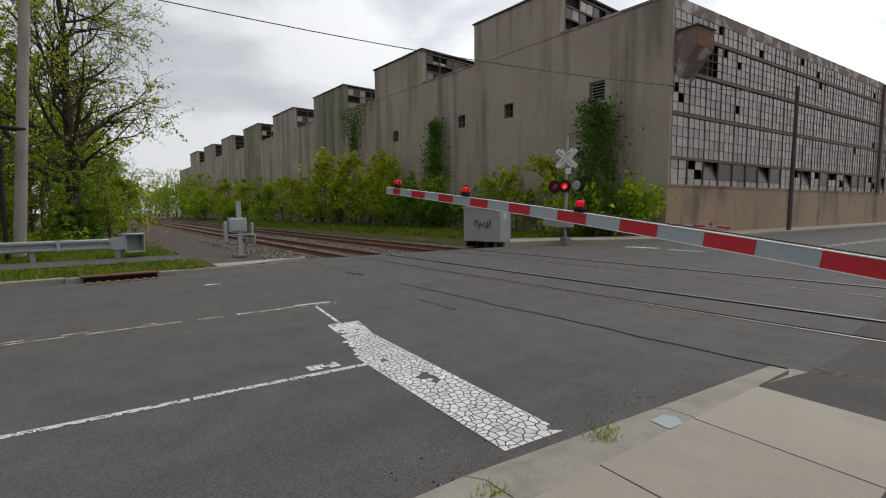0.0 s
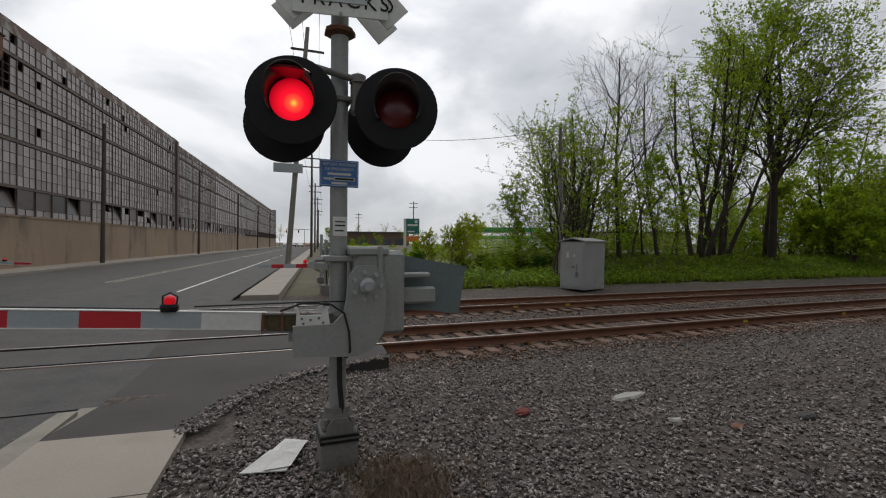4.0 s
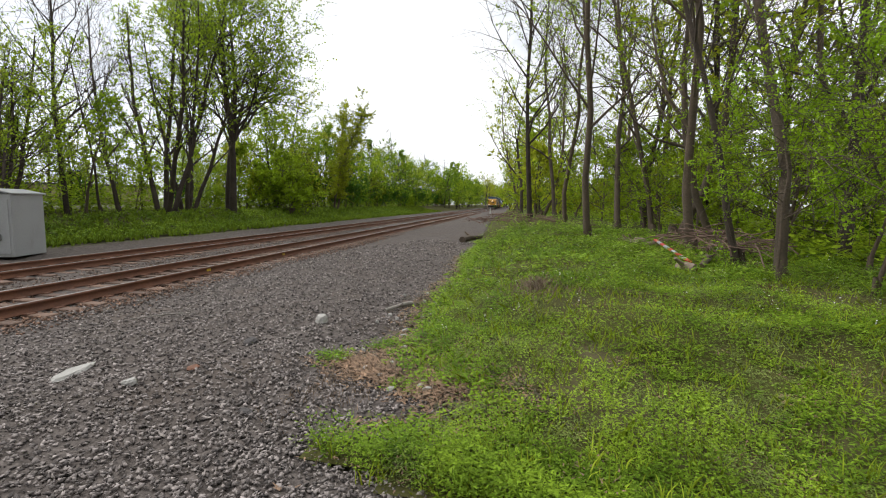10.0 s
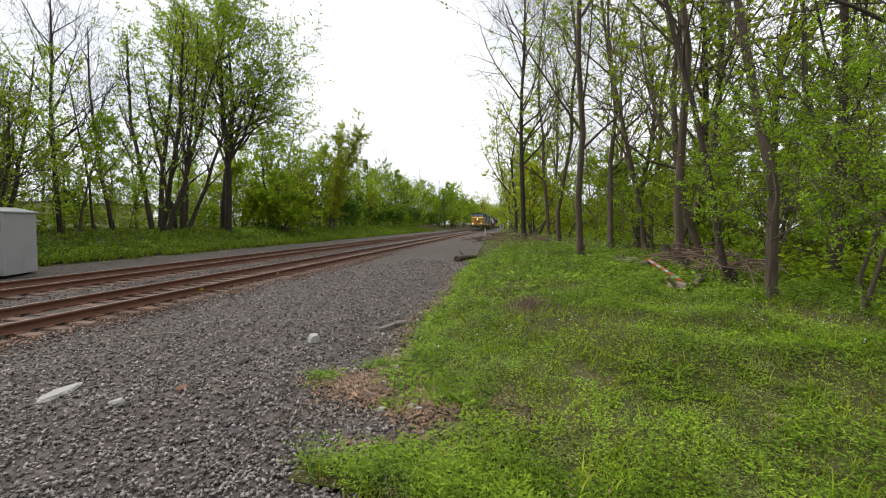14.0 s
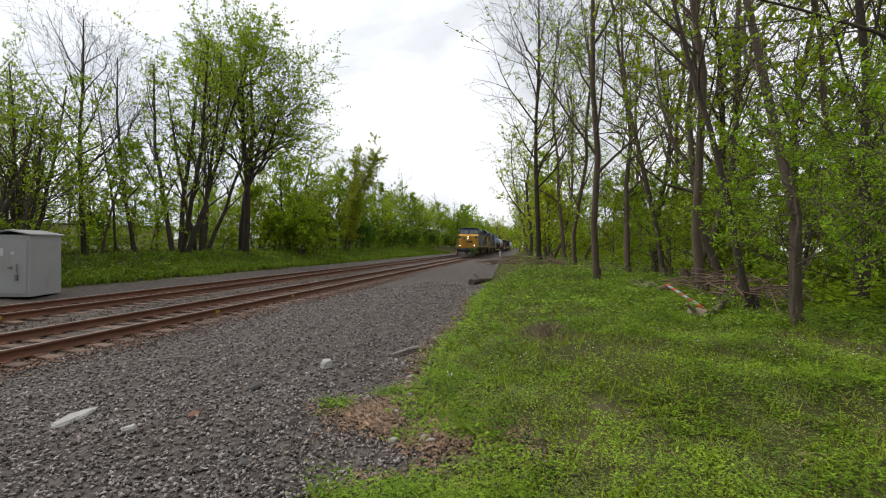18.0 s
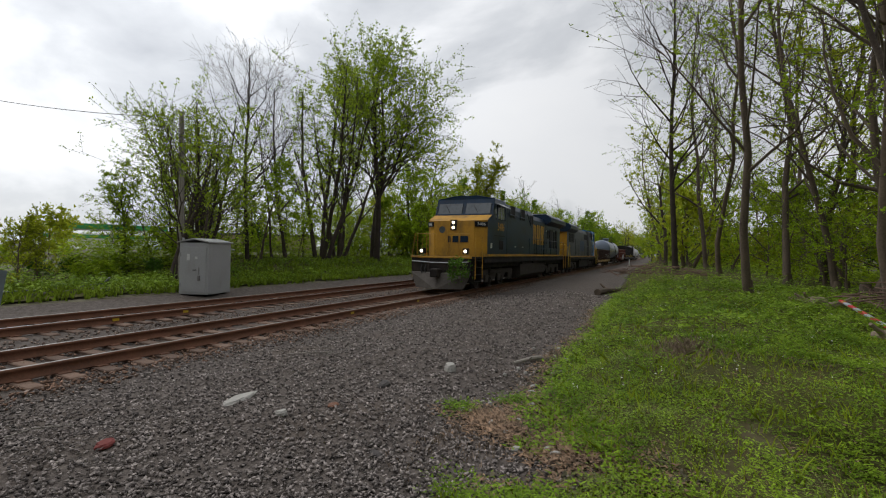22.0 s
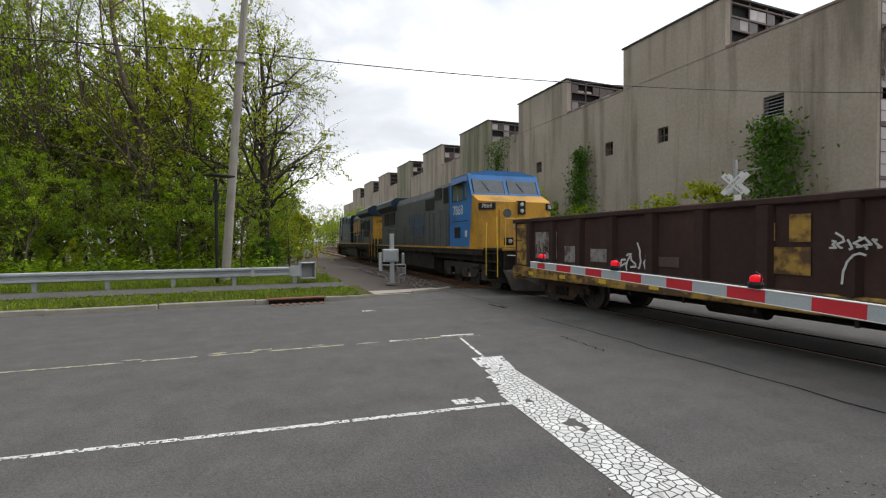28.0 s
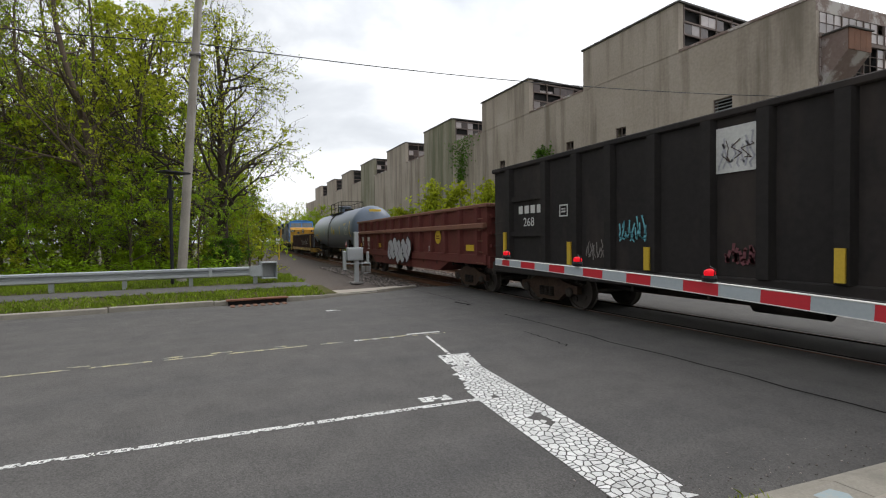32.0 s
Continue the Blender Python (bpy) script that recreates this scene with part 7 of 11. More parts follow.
tank2 = tank_car("pale grey tank car further back in the train", PALE_TANK, False)
TRAIN.append((tank2, 135.7, 0))
tank3 = copy_thing(tank2, pose(0, 0, 0))
TRAIN.append((tank3, 154.4, 0))


def train_rows(x24, turn):
    """Poses of a vehicle whose middle is at x24 when 24 seconds have run."""
    rows = []
    for k in range(0, 65):
        t = k * 0.5
        x = x24 - SPEED * (t - 24)
        x = min(max(x, -310), 700)
        slope = bend_slope(x)
        rows.append((t, pose(x, TRACK_A + bend(x), RAIL_Z, 0, 0, math.degrees(math.atan(slope)) + turn)))
    return rows


def motions():
    for car, x24, turn in TRAIN:
        walk(car, train_rows(x24, turn))
    walk(arm1, [(t, arm_pose(a)) for t, a in ARM_ROWS])
    # added shutters turn to make the steady lenses seem to flash
    for sh, odd in ADDED_SHUTTERS:
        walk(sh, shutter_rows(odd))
    for axle, x, r in AXLES:
        sign = 1 if axle.parent.parent is loco2 else -1
        walk(axle, [(k / 30, pose(x, 0, r, 0, math.degrees(sign * SPEED * k / 30 / r) % 360, 0)) for k in range(961)])

# ---- crossing signals ----
VISOR = mat("black_visor_enamel", (0.03, 0.022, 0.022), rough=0.3, bump=0.02, spec=0.8)
VANE = mat("blue_grey_plate_paint", (0.15, 0.18, 0.19), (0.11, 0.135, 0.145), rough=0.6, scale=3, fine=25, bump=0.05)
OLIVE = mat("olive_stained_metal", (0.13, 0.11, 0.055), (0.06, 0.045, 0.03), rough=0.8, scale=6, fine=40, bump=0.2)


ADDED_SHUTTERS = []


def flasher(parent, x, y, z, turn, lens, spot=True, scale=1.0, visor=0.26, blink=None):
    """One round signal lamp that faces its own -y; blink adds a made-up shutter that hides the always-lit lens."""
    u = part("lamp_unit", MB().lathe([(0.06, 0.16), (0.11, 0.15), (0.14, 0.04), (0.16, 0.02), (0.315, 0.012), (0.32, 0.0), (0.315, -0.008), (0.165, -0.012)], (0, 0, 0), "y", 40), BLACK, parent, "black signal lamp with a round background", smooth=True)
    u.matrix_basis = pose(x, y, z, 0, 0, turn) @ Matrix.Diagonal((scale, scale, scale, 1))
    part("lens", MB().lathe([(0.152, -0.012), (0.13, -0.03), (0.08, -0.045), (0.0, -0.052)], (0, 0, 0), "y", 28), lens, u, "lit red lens" if spot else "dim red lens", smooth=True)
    v, f, n = [], [], 26
    for k in range(n + 1):
        a = math.radians(-35 + 250 * k / n)
        d = visor * (0.35 + 0.65 * max(math.sin(a), 0) ** 0.7)
        for r, yy in ((0.17, -0.008), (0.176, -d), (0.168, -d), (0.162, -0.008)):
            v.append((r * math.cos(a), yy, r * math.sin(a)))
    for k in range(n):
        for q in range(3):
            f.append((k * 4 + q, k * 4 + q + 1, k * 4 + q + 5, k * 4 + q + 4))
    part("visor", raw_mesh("visor", v, f, VISOR), None, u, "black visor over the lens")
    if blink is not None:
        sh = part("shutter", MB().lathe([(0.153, -0.020), (0.131, -0.038), (0.081, -0.053), (0.001, -0.060), (0.001, -0.056), (0.081, -0.049), (0.131, -0.034), (0.153, -0.015)], (0, 0.02, -0.153), "y", 28), ADDED_SHUTTER_RED, u, "added dark red shutter that hides the always-lit lens to imitate flashing", smooth=True)
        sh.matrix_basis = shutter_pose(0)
        ADDED_SHUTTERS.append((sh, blink))
    return u


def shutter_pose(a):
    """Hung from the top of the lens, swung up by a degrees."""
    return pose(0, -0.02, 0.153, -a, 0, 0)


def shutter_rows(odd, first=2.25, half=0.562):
    """Up to show the always-lit lens, down to hide it between flashes."""
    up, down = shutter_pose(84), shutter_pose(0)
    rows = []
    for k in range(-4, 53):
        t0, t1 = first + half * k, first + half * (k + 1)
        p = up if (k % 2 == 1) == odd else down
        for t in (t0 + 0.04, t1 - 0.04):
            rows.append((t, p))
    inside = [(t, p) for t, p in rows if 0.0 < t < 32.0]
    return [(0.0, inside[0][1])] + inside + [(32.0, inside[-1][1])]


def crossbuck(parent, y, z, turn=0, back=False):
    cb = part("crossbuck", MB().cbox(-0.03, -0.02, -0.03, 0.03, 0.02, 0.03, 0.004), GALV, parent, "white crossbuck sign")
    cb.matrix_basis = pose(0, y, z, 0, 0, turn)
    for k, (a, words) in enumerate(((45, ("RAIL", "ROAD")), (-45, ("CROSSING",)))):
        bl = part("blade", MB().cbox(-0.61, -0.006, -0.115, 0.61, 0.006, 0.115, 0.004), WHITE_PAINT, cb)
        bl.matrix_basis = pose(0, -0.03 - 0.016 * k, 0, 0, a, 0)
        if not back:
            for i, wd in enumerate(words):
                t = part("lettering", text_mesh(wd, 0.15, 0.002, 1.1), BLACK, bl)
                t.matrix_basis = pose((-0.31, 0.31)[i] if len(words) > 1 else 0, -0.009, 0, 90, 0, 0)
    return cb


def gate_arm(parent, length, x_in, bands, direction, lamps, lit):
    """Bands of red and grey along -x from the pivot."""
    arm = part("gate_arm", MB().cbox(-0.30, -0.05, -0.06, 0.30, 0.05, 0.06, 0.01).moved(pose(-0.05, 0, 0)), CAST, parent, "lowered gate arm with red and grey bands")
    def bow(q):
        return 0.04 * math.sin(math.pi * min(max(q / length, 0.0), 1.0))

    for k in range(len(bands) - 1):
        a, b = bands[k], bands[k + 1]
        za, zb = bow(a), bow(b)
        ha, hb = 0.062 - 0.02 * a / length, 0.062 - 0.02 * b / length
        mt = WHITE_PAINT if k == 0 else (RED_REFLECT if k % 2 == 0 else GREY_REFLECT)
        part("band", MB().add([(-a, -0.018, za - ha), (-b, -0.018, zb - hb), (-b, -0.018, zb + hb), (-a, -0.018, za + ha), (-a, 0.018, za - ha), (-b, 0.018, zb - hb), (-b, 0.018, zb + hb), (-a, 0.018, za + ha)],
                              [(0, 1, 2, 3), (4, 7, 6, 5), (0, 4, 5, 1), (3, 2, 6, 7), (0, 3, 7, 4), (1, 5, 6, 2)]), mt, arm)
    for sgn in (-1, 1):
        v, f, n = [], [], 16
        for k in range(n + 1):
            q = bands[0] + (length - bands[0]) * k / n
            hq = sgn * (0.063 - 0.02 * q / length)
            for dy, dz in ((-0.022, -0.0035), (0.022, -0.0035), (0.022, 0.0035), (-0.022, 0.0035)):
                v.append((-q, dy, bow(q) + hq + dz))
        for k in range(n):
            for c in range(4):
                f.append((k * 4 + c, k * 4 + (c + 1) % 4, k * 4 + 4 + (c + 1) % 4, k * 4 + 4 + c))
        part("arm_edge", raw_mesh("arm_edge", v, f, WHITE_PAINT), None, arm, "pale edge of the arm")
    for x in lamps:
        lp = part("arm_lamp", MB().lathe([(0.055, 0.0), (0.06, 0.03), (0.05, 0.05)], (-x, 0, 0.06 + bow(x)), "z", 14).box(-x - 0.045, -0.03, 0.055 + bow(x), -x + 0.045, 0.03, 0.075 + bow(x)), BLACK, arm, "small red lamp on the arm")
        part("arm_lens", MB().lathe([(0.0, -0.05), (0.022, -0.047), (0.033, -0.033), (0.037, 0.0), (0.033, 0.033), (0.022, 0.047), (0.0, 0.05)], (-x, 0, 0.13 + bow(x)), "y", 18), RED_SMALL if lit else RED_LENS, lp, smooth=True)
        part("lamp_guard", MB().tube([(-x - 0.04, 0, 0.08 + bow(x)), (-x - 0.045, 0, 0.16 + bow(x)), (-x, 0, 0.185 + bow(x)), (-x + 0.045, 0, 0.16 + bow(x)), (-x + 0.04, 0, 0.08 + bow(x))], 0.006, 5), BLACK, lp)
    # lamp cable along the top
    x0, x1 = lamps[0] + 0.05, lamps[-1]
    pts = [(-(x0 + (x1 - x0) * k / 16), 0.0, 0.074 - 0.018 * k / 16 + bow(x0 + (x1 - x0) * k / 16)) for k in range(17)]
    part("lamp_cable", MB().tube(pts, 0.004, 5), RUBBER, arm, "thin black lamp cable along the arm")
    part("lamp_cable", MB().tube([(0.1, 0, 0.16), (-0.3, 0, 0.15), (-lamps[0] + 0.15, 0, 0.09 + bow(lamps[0]))], 0.006, 5), RUBBER, arm)
    return arm


def gate_mechanism(parent, z, s, vane=True):
    """The box and the pivot plates on the mast; s: +1 when the counterweight lies towards +x."""
    body = part("gate_mechanism", MB().cbox(0.10, -0.20, z - 0.42, 0.50, 0.22, z + 0.24, 0.03), SILVER, parent, "silver painted gate mechanism box")
    part("mechanism_lid", MB().cbox(0.06, -0.22, z + 0.20, 0.36, 0.24, z + 0.27, 0.015).cbox(0.27, -0.235, z - 0.40, 0.31, -0.19, z + 0.28, 0.008), SILVER, body)
    poly = [(-0.36, z - 0.52), (0.10, z - 0.55), (0.22, z - 0.50), (0.30, z - 0.38), (0.32, z - 0.10), (0.30, z + 0.05), (0.24, z + 0.13), (0.10, z + 0.13), (0.03, z + 0.05), (0.02, z - 0.12), (0.0, z - 0.22), (-0.08, z - 0.30), (-0.36, z - 0.30)]
    sup = part("arm_support", MB().prism(poly, "y", -0.30, -0.255), SILVER, parent, "curved silver support plate")
    part("arm_support", MB().prism(poly, "y", 0.27, 0.31), SILVER, parent)
    hub = MB().lathe([(0.06, -0.30), (0.06, -0.33), (0.035, -0.34), (0.035, -0.37)], (0.17, 0, z - 0.02), "y", 16)
    for k in range(7):
        a = 2 * math.pi * k / 7
        hub.lathe([(0.017, -0.30), (0.017, -0.325)], (0.17 + 0.105 * math.cos(a), 0, z - 0.02 + 0.105 * math.sin(a)), "y", 6)
    pieces("bolt", hub, GALV, sup)
    if vane:
        part("counterweight", MB().prism([(0.50, z - 0.26), (0.52, z + 0.2), (1.12, z + 0.10), (1.06, z - 0.32), (0.80, z - 0.28)], "y", 0.02, 0.05), VANE, parent, "blue-grey counterweight plate")
        part("counterweight_arm", MB().cbox(0.42, -0.10, z - 0.20, 0.80, -0.04, z - 0.06, 0.02).cbox(0.42, -0.12, z + 0.02, 0.74, -0.02, z + 0.06, 0.01), SILVER, parent)
    br_ = part("arm_bracket", MB().prism([(-0.34, z - 0.30), (-0.335, z - 0.17), (-0.325, z - 0.17), (-0.31, z - 0.225), (-0.16, z - 0.225), (-0.13, z - 0.17), (-0.12, z - 0.17), (-0.10, z - 0.30)], "y", -0.285, -0.275), WHITE_PAINT, parent, "chipped white bracket plate")
    part("bracket_plate", MB().prism([(-0.34, z - 0.30), (-0.335, z - 0.17), (-0.325, z - 0.17), (-0.31, z - 0.225), (-0.16, z - 0.225), (-0.13, z - 0.17), (-0.12, z - 0.17), (-0.10, z - 0.30)], "y", 0.0, 0.01), WHITE_PAINT, br_)
    part("bracket_web", MB().box(-0.33, -0.274, z - 0.26, -0.12, -0.002, z - 0.25), CAST, br_)
    for bx_, bz_ in ((-0.3, -0.25), (-0.24, -0.26), (-0.18, -0.25), (-0.29, -0.285), (-0.15, -0.285)):
        part("bracket_bolt", MB().lathe([(0.01, -0.285), (0.01, -0.295)], (bx_, 0, z + bz_), "y", 6), CAST, br_)
    part("cable", MB().tube([(-0.44, -0.2, z - 0.2), (-0.30, -0.27, z - 0.14), (-0.10, -0.29, z - 0.15), (0.0, -0.31, z - 0.22), (0.035, -0.32, z - 0.36), (0.045, -0.31, z - 0.50), (0.03, -0.26, z - 0.56), (0.02, -0.09, z - 0.58)], 0.0085, 6), RUBBER, parent, "drooping black cable")
    part("cable_strip", MB().tube([(0.0, -0.075, z - 0.56), (0.005, -0.078, z - 0.8), (0.03, -0.078, z - 1.08)], 0.022, 6), RUBBER, parent, "flat black cable run down the mast")
    return body


sig = thing("crossing_signal", "silver mast with red flashing lamps, crossbuck and gate beside the road", "crossing signal", "crossing signals", pose(0.66, 4.0, 0))
MZ = 1.45
part("mast", MB().tube([(0, 0, 0.33), (0, 0, 4.35)], 0.069, 20), SILVER, sig, smooth=True)
bs = part("mast_base", MB().cbox(-0.142, -0.142, -0.25, 0.142, 0.142, 0.29, 0.015).cbox(-0.13, -0.13, 0.29, 0.13, 0.13, 0.34, 0.03).lathe([(0.13, 0.32), (0.12, 0.37), (0.105, 0.41), (0.10, 0.45), (0.07, 0.465)], (0, 0, 0), "z", 16).prism([(-0.1, 0.27), (-0.1, 0.33), (-0.05, 0.39), (0.05, 0.39), (0.1, 0.33), (0.1, 0.27)], "y", -0.152, -0.13), CAST, sig, "cast iron base of the mast")
for z in (0.20, 0.24):
    part("base_strap", MB().box(-0.15, -0.15, z, 0.15, 0.15, z + 0.02), BLACK, bs)
for a, b in ((-0.1, -0.1), (0.1, -0.1), (-0.1, 0.1), (0.1, 0.1)):
    part("base_bolt", MB().tube([(a, b, 0.30), (a, b, 0.38)], 0.022, 6), CAST, bs)
for z in (0.33, 0.08):
    part("base_bolt", MB().tube([(0, -0.142, z), (0, -0.168, z)], 0.02, 6), CAST, bs)
pieces("mast_clamp", MB().cbox(-0.13, -0.1, 1.60, 0.13, 0.1, 1.65, 0.01).cbox(-0.13, -0.1, 1.14, 0.13, 0.1, 1.18, 0.01).tube([(-0.13, -0.1, 1.62), (-0.19, -0.1, 1.62)], 0.02, 6).tube([(-0.13, -0.1, 1.16), (-0.19, -0.1, 1.16)], 0.02, 6), SILVER, sig)
gate_mechanism(sig, MZ, 1)
part("lamp_bar", MB().tube([(-0.42, -0.06, 3.10), (-0.2, -0.11, 3.08), (0.13, -0.12, 3.02), (0.40, -0.06, 2.99)], 0.026, 10).cbox(0.08, -0.15, 2.76, 0.19, -0.02, 3.02, 0.02).lathe([(0.07, 3.0), (0.06, 3.06), (0.02, 3.08)], (0.13, -0.1, 0), "z", 12).cbox(-0.09, -0.09, 2.86, 0.09, 0.09, 2.90, 0.01), CAST, sig)
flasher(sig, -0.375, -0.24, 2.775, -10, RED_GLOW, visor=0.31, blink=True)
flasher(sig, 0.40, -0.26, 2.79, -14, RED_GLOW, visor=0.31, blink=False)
flasher(sig, -0.40, 0.26, 2.72, 172, DIM_RED, False)
flasher(sig, 0.40, 0.26, 2.74, 186, DIM_RED, False)
sg = part("emergency_sign", MB().cbox(-0.15, -0.006, -0.105, 0.15, 0.006, 0.105, 0.004), SIGN_BLUE, sig, "blue emergency notice with white lettering")
sg.matrix_basis = pose(-0.01, -0.085, 2.29)
part("sign_border", MB().box(-0.142, -0.0085, 0.092, 0.142, -0.0065, 0.096).box(-0.142, -0.0085, -0.096, 0.142, -0.0065, -0.092).box(-0.142, -0.0085, -0.092, -0.138, -0.0065, 0.092).box(0.138, -0.0085, -0.092, 0.142, -0.0065, 0.092), CAR_WHITE, sg)
for k, words in enumerate(("REPORT PROBLEM", "OR EMERGENCY")):
    t = part("lettering", text_mesh(words, 0.031, 0.001), CAR_WHITE, sg)
    t.matrix_basis = pose(0, -0.008, 0.068 - k * 0.036, 90, 0, 0)
part("writing", MB().box(-0.09, -0.009, -0.014, 0.09, -0.007, 0.004).box(-0.12, -0.009, -0.052, -0.05, -0.007, -0.036).box(-0.06, -0.009, -0.085, 0.06, -0.007, -0.068), CAR_WHITE, sg)
part("number_strip", MB().box(-0.045, -0.0095, -0.056, 0.12, -0.007, -0.03), CAR_WHITE, sg, "pale strip with a blacked number")
part("number_bar", MB().box(-0.035, -0.0115, -0.05, 0.11, -0.0098, -0.036), BLACK, sg)
pp = part("paper_notice", MB().box(-0.055, -0.002, -0.075, 0.055, 0.002, 0.075), WHITE_PAINT, sig, "small white paper notice")
pp.matrix_basis = pose(0.0, -0.073, 1.88)
part("writing", MB().box(-0.04, -0.004, 0.03, 0.04, -0.0025, 0.04).box(-0.04, -0.004, 0.0, 0.04, -0.0025, 0.012).box(-0.04, -0.004, -0.04, 0.03, -0.0025, -0.03), BLACK, pp)
crossbuck(sig, -0.10, 3.93, -10)
cbk = crossbuck(sig, 0.10, 3.95, 180)
pl = part("tracks_plate", MB().cbox(-0.355, -0.006, -0.115, 0.355, 0.006, 0.115, 0.004), WHITE_PAINT, sig, "white plate under the crossbuck")
pl.matrix_basis = pose(-0.02, -0.17, 3.585, 0, 0, -10)
t = part("lettering", text_mesh("TRACKS", 0.16, 0.002, 1.25), BLACK, pl)
t.matrix_basis = pose(0.02, -0.009, 0.0, 90, 0, 0)
part("plate_bolt", MB().lathe([(0.016, -0.006), (0.012, -0.014), (0.0, -0.016)], (0, 0, -0.095), "y", 10), GALV, pl)
part("plate_arm", MB().cbox(-0.20, -0.012, -0.02, 0.20, 0.012, 0.02, 0.004), GALV, pl)
part("mast_collar", MB().lathe([(0.072, 3.38), (0.125, 3.40), (0.125, 3.43), (0.08, 3.46)], (0, 0, 0), "z", 7), RUST, sig, "dark clamp on the mast")
BANDS = [0.58, 1.0, 1.36, 1.70, 2.06, 2.40, 2.75, 3.08, 3.41, 3.73, 4.07, 4.36, 4.68, 4.97, 5.28, 5.56, 5.85, 6.15, 6.42, 6.60, 6.78]
arm1 = gate_arm(sig, 6.78, 0.6, BANDS, -1, [1.20, 3.50, 5.08, 6.52], True)
ad = part("arm_adapter", MB().box(-0.60, -0.02, -0.055, -0.1, 0.02, 0.055), OLIVE, arm1, "rust-stained splice between arm and support")
for xa in (-0.60, -0.47, -0.35, -0.29, -0.16):
    part("splice_rib", MB().cbox(xa - 0.012, -0.045, -0.075, xa + 0.012, 0.045, 0.075, 0.003), RUST, ad)
for za in (-0.07, 0.06):
    part("splice_flange", MB().box(-0.61, -0.05, za, -0.1, 0.05, za + 0.012), CAST, ad)
ARM_ROWS = [(0.0, 7.2), (0.5, 6.3), (1.0, 5.5), (1.5, 4.9), (2.0, 4.3), (2.5, 3.8), (3.0, 3.3), (3.5, 2.9), (4.0, 2.6), (5.0, 2.4), (32.0, 2.4)]


def arm_pose(a):
    return pose(0.04, -0.15, 1.14, 0, a, 0)


arm1.matrix_basis = arm_pose(2.4)

# signal beyond the tracks, seen from behind
far = thing("crossing_signal", "silver mast with crossbucks, lamps and lowered gate across the tracks", "crossing signal", "crossing signals", pose(-14.7, 19.9, -0.02))
part("mast", MB().tube([(0, 0, 0.2), (0, 0, 5.2)], 0.075, 14), SILVER, far, smooth=True)
part("mast_base", MB().cbox(-0.2, -0.2, -0.3, 0.2, 0.2, 0.3, 0.03), CAST, far)
crossbuck(far, -0.12, 4.25, 14)
crossbuck(far, 0.12, 4.25, 196)
part("finial", MB().cbox(-0.07, -0.07, 4.95, 0.07, 0.07, 5.3, 0.02), SILVER, far)
part("bell_arm", MB().tube([(0, 0, 4.75), (1.05, 0.2, 4.82)], 0.03, 6), SILVER, far)
part("track_plate", MB().cbox(0.05, -0.13, 3.45, 0.35, -0.11, 3.75, 0.005), WHITE_PAINT, far)
part("lamp_bar", MB().tube([(-0.75, 0, 2.9), (0.75, 0, 2.9)], 0.035, 8), CAST, far)
flasher(far, -0.55, -0.2, 2.86, 20, DIM_RED, False)
flasher(far, 0.05, -0.2, 2.86, 20, RED_GLOW)
flasher(far, 0.60, 0.2, 2.9, 196, DIM_RED, False)
part("back_disc", MB().lathe([(0.0, -0.05), (0.22, -0.03), (0.24, 0.0)], (0.68, -0.12, 2.88), "y", 20), SILVER, far, "silver back of a lamp")
bx = part("gate_mechanism", MB().cbox(-0.55, -0.25, 0.78, 0.35, 0.25, 1.42, 0.04).cbox(-1.4, -0.06, 0.85, -0.5, 0.0, 1.35, 0.02), SILVER, far, "gate mechanism with counterweight")
farm = gate_arm(far, 7.3, 0.6, [0.5, 1.0, 1.45] + [1.45 + 0.45 * k for k in range(1, 14)], 1, [1.5, 4.1, 6.6], True)
farm.matrix_basis = pose(0.3, -0.15, 1.1, 0, 1.0, 0) @ pose(0, 0, 0, 0, 0, 180)

# third signal, on the same side of the road beyond the tracks
side_sig = thing("crossing_signal", "silver signal mast with gate mechanism beside the far pavement", "crossing signal", "crossing signals", pose(2.3, 17.8, -0.05))
part("mast", MB().tube([(0, 0, 0.1), (0, 0, 1.9)], 0.07, 12), SILVER, side_sig, smooth=True)
part("mast_base", MB().cbox(-0.2, -0.2, -0.3, 0.2, 0.2, 0.25, 0.03), CAST, side_sig)
gate_mechanism(side_sig, 1.35, 1, False)

# near relay cabinet beyond the tracks
cabn = thing("relay_cabinet", "tall grey steel relay cabinet on gravel beside the tracks", "cabinet", "trackside cabinets", pose(12.75, 16.35, -0.16, 0, 0, 18))
part("body", MB().cbox(0, 0, 0, 1.5, 1.25, 2.05, 0.015), GREY_STEEL, cabn)
part("roof", MB().prism([(-0.06, 2.05), (0.62, 2.18), (1.31, 2.05), (1.31, 2.09), (0.62, 2.23), (-0.06, 2.09)], "x", -0.06, 1.56), GREY_STEEL, cabn, "shallow pitched steel roof")
dr = part("door", MB().cbox(-0.03, 0.08, 0.1, 0.0, 1.17, 1.88, 0.008), GREY_STEEL, cabn)
part("door_handle", MB().cbox(-0.09, 0.5, 0.95, -0.03, 0.62, 1.0, 0.01).tube([(-0.07, 0.35, 0.8), (-0.07, 0.35, 1.1)], 0.015, 6).cbox(-0.1, 0.32, 0.55, -0.03, 0.4, 0.75, 0.01), CAST, dr)
part("notice", MB().box(-0.034, 0.78, 1.35, -0.031, 0.9, 1.6).box(-0.034, 0.45, 1.4, -0.031, 0.55, 1.5), CAR_WHITE, dr, "small white notice")
pieces("hinge", MB().tube([(-0.02, 1.17, 0.3), (-0.02, 1.17, 0.45)], 0.02, 6).tube([(-0.02, 1.17, 1.5), (-0.02, 1.17, 1.65)], 0.02, 6), CAST, dr)
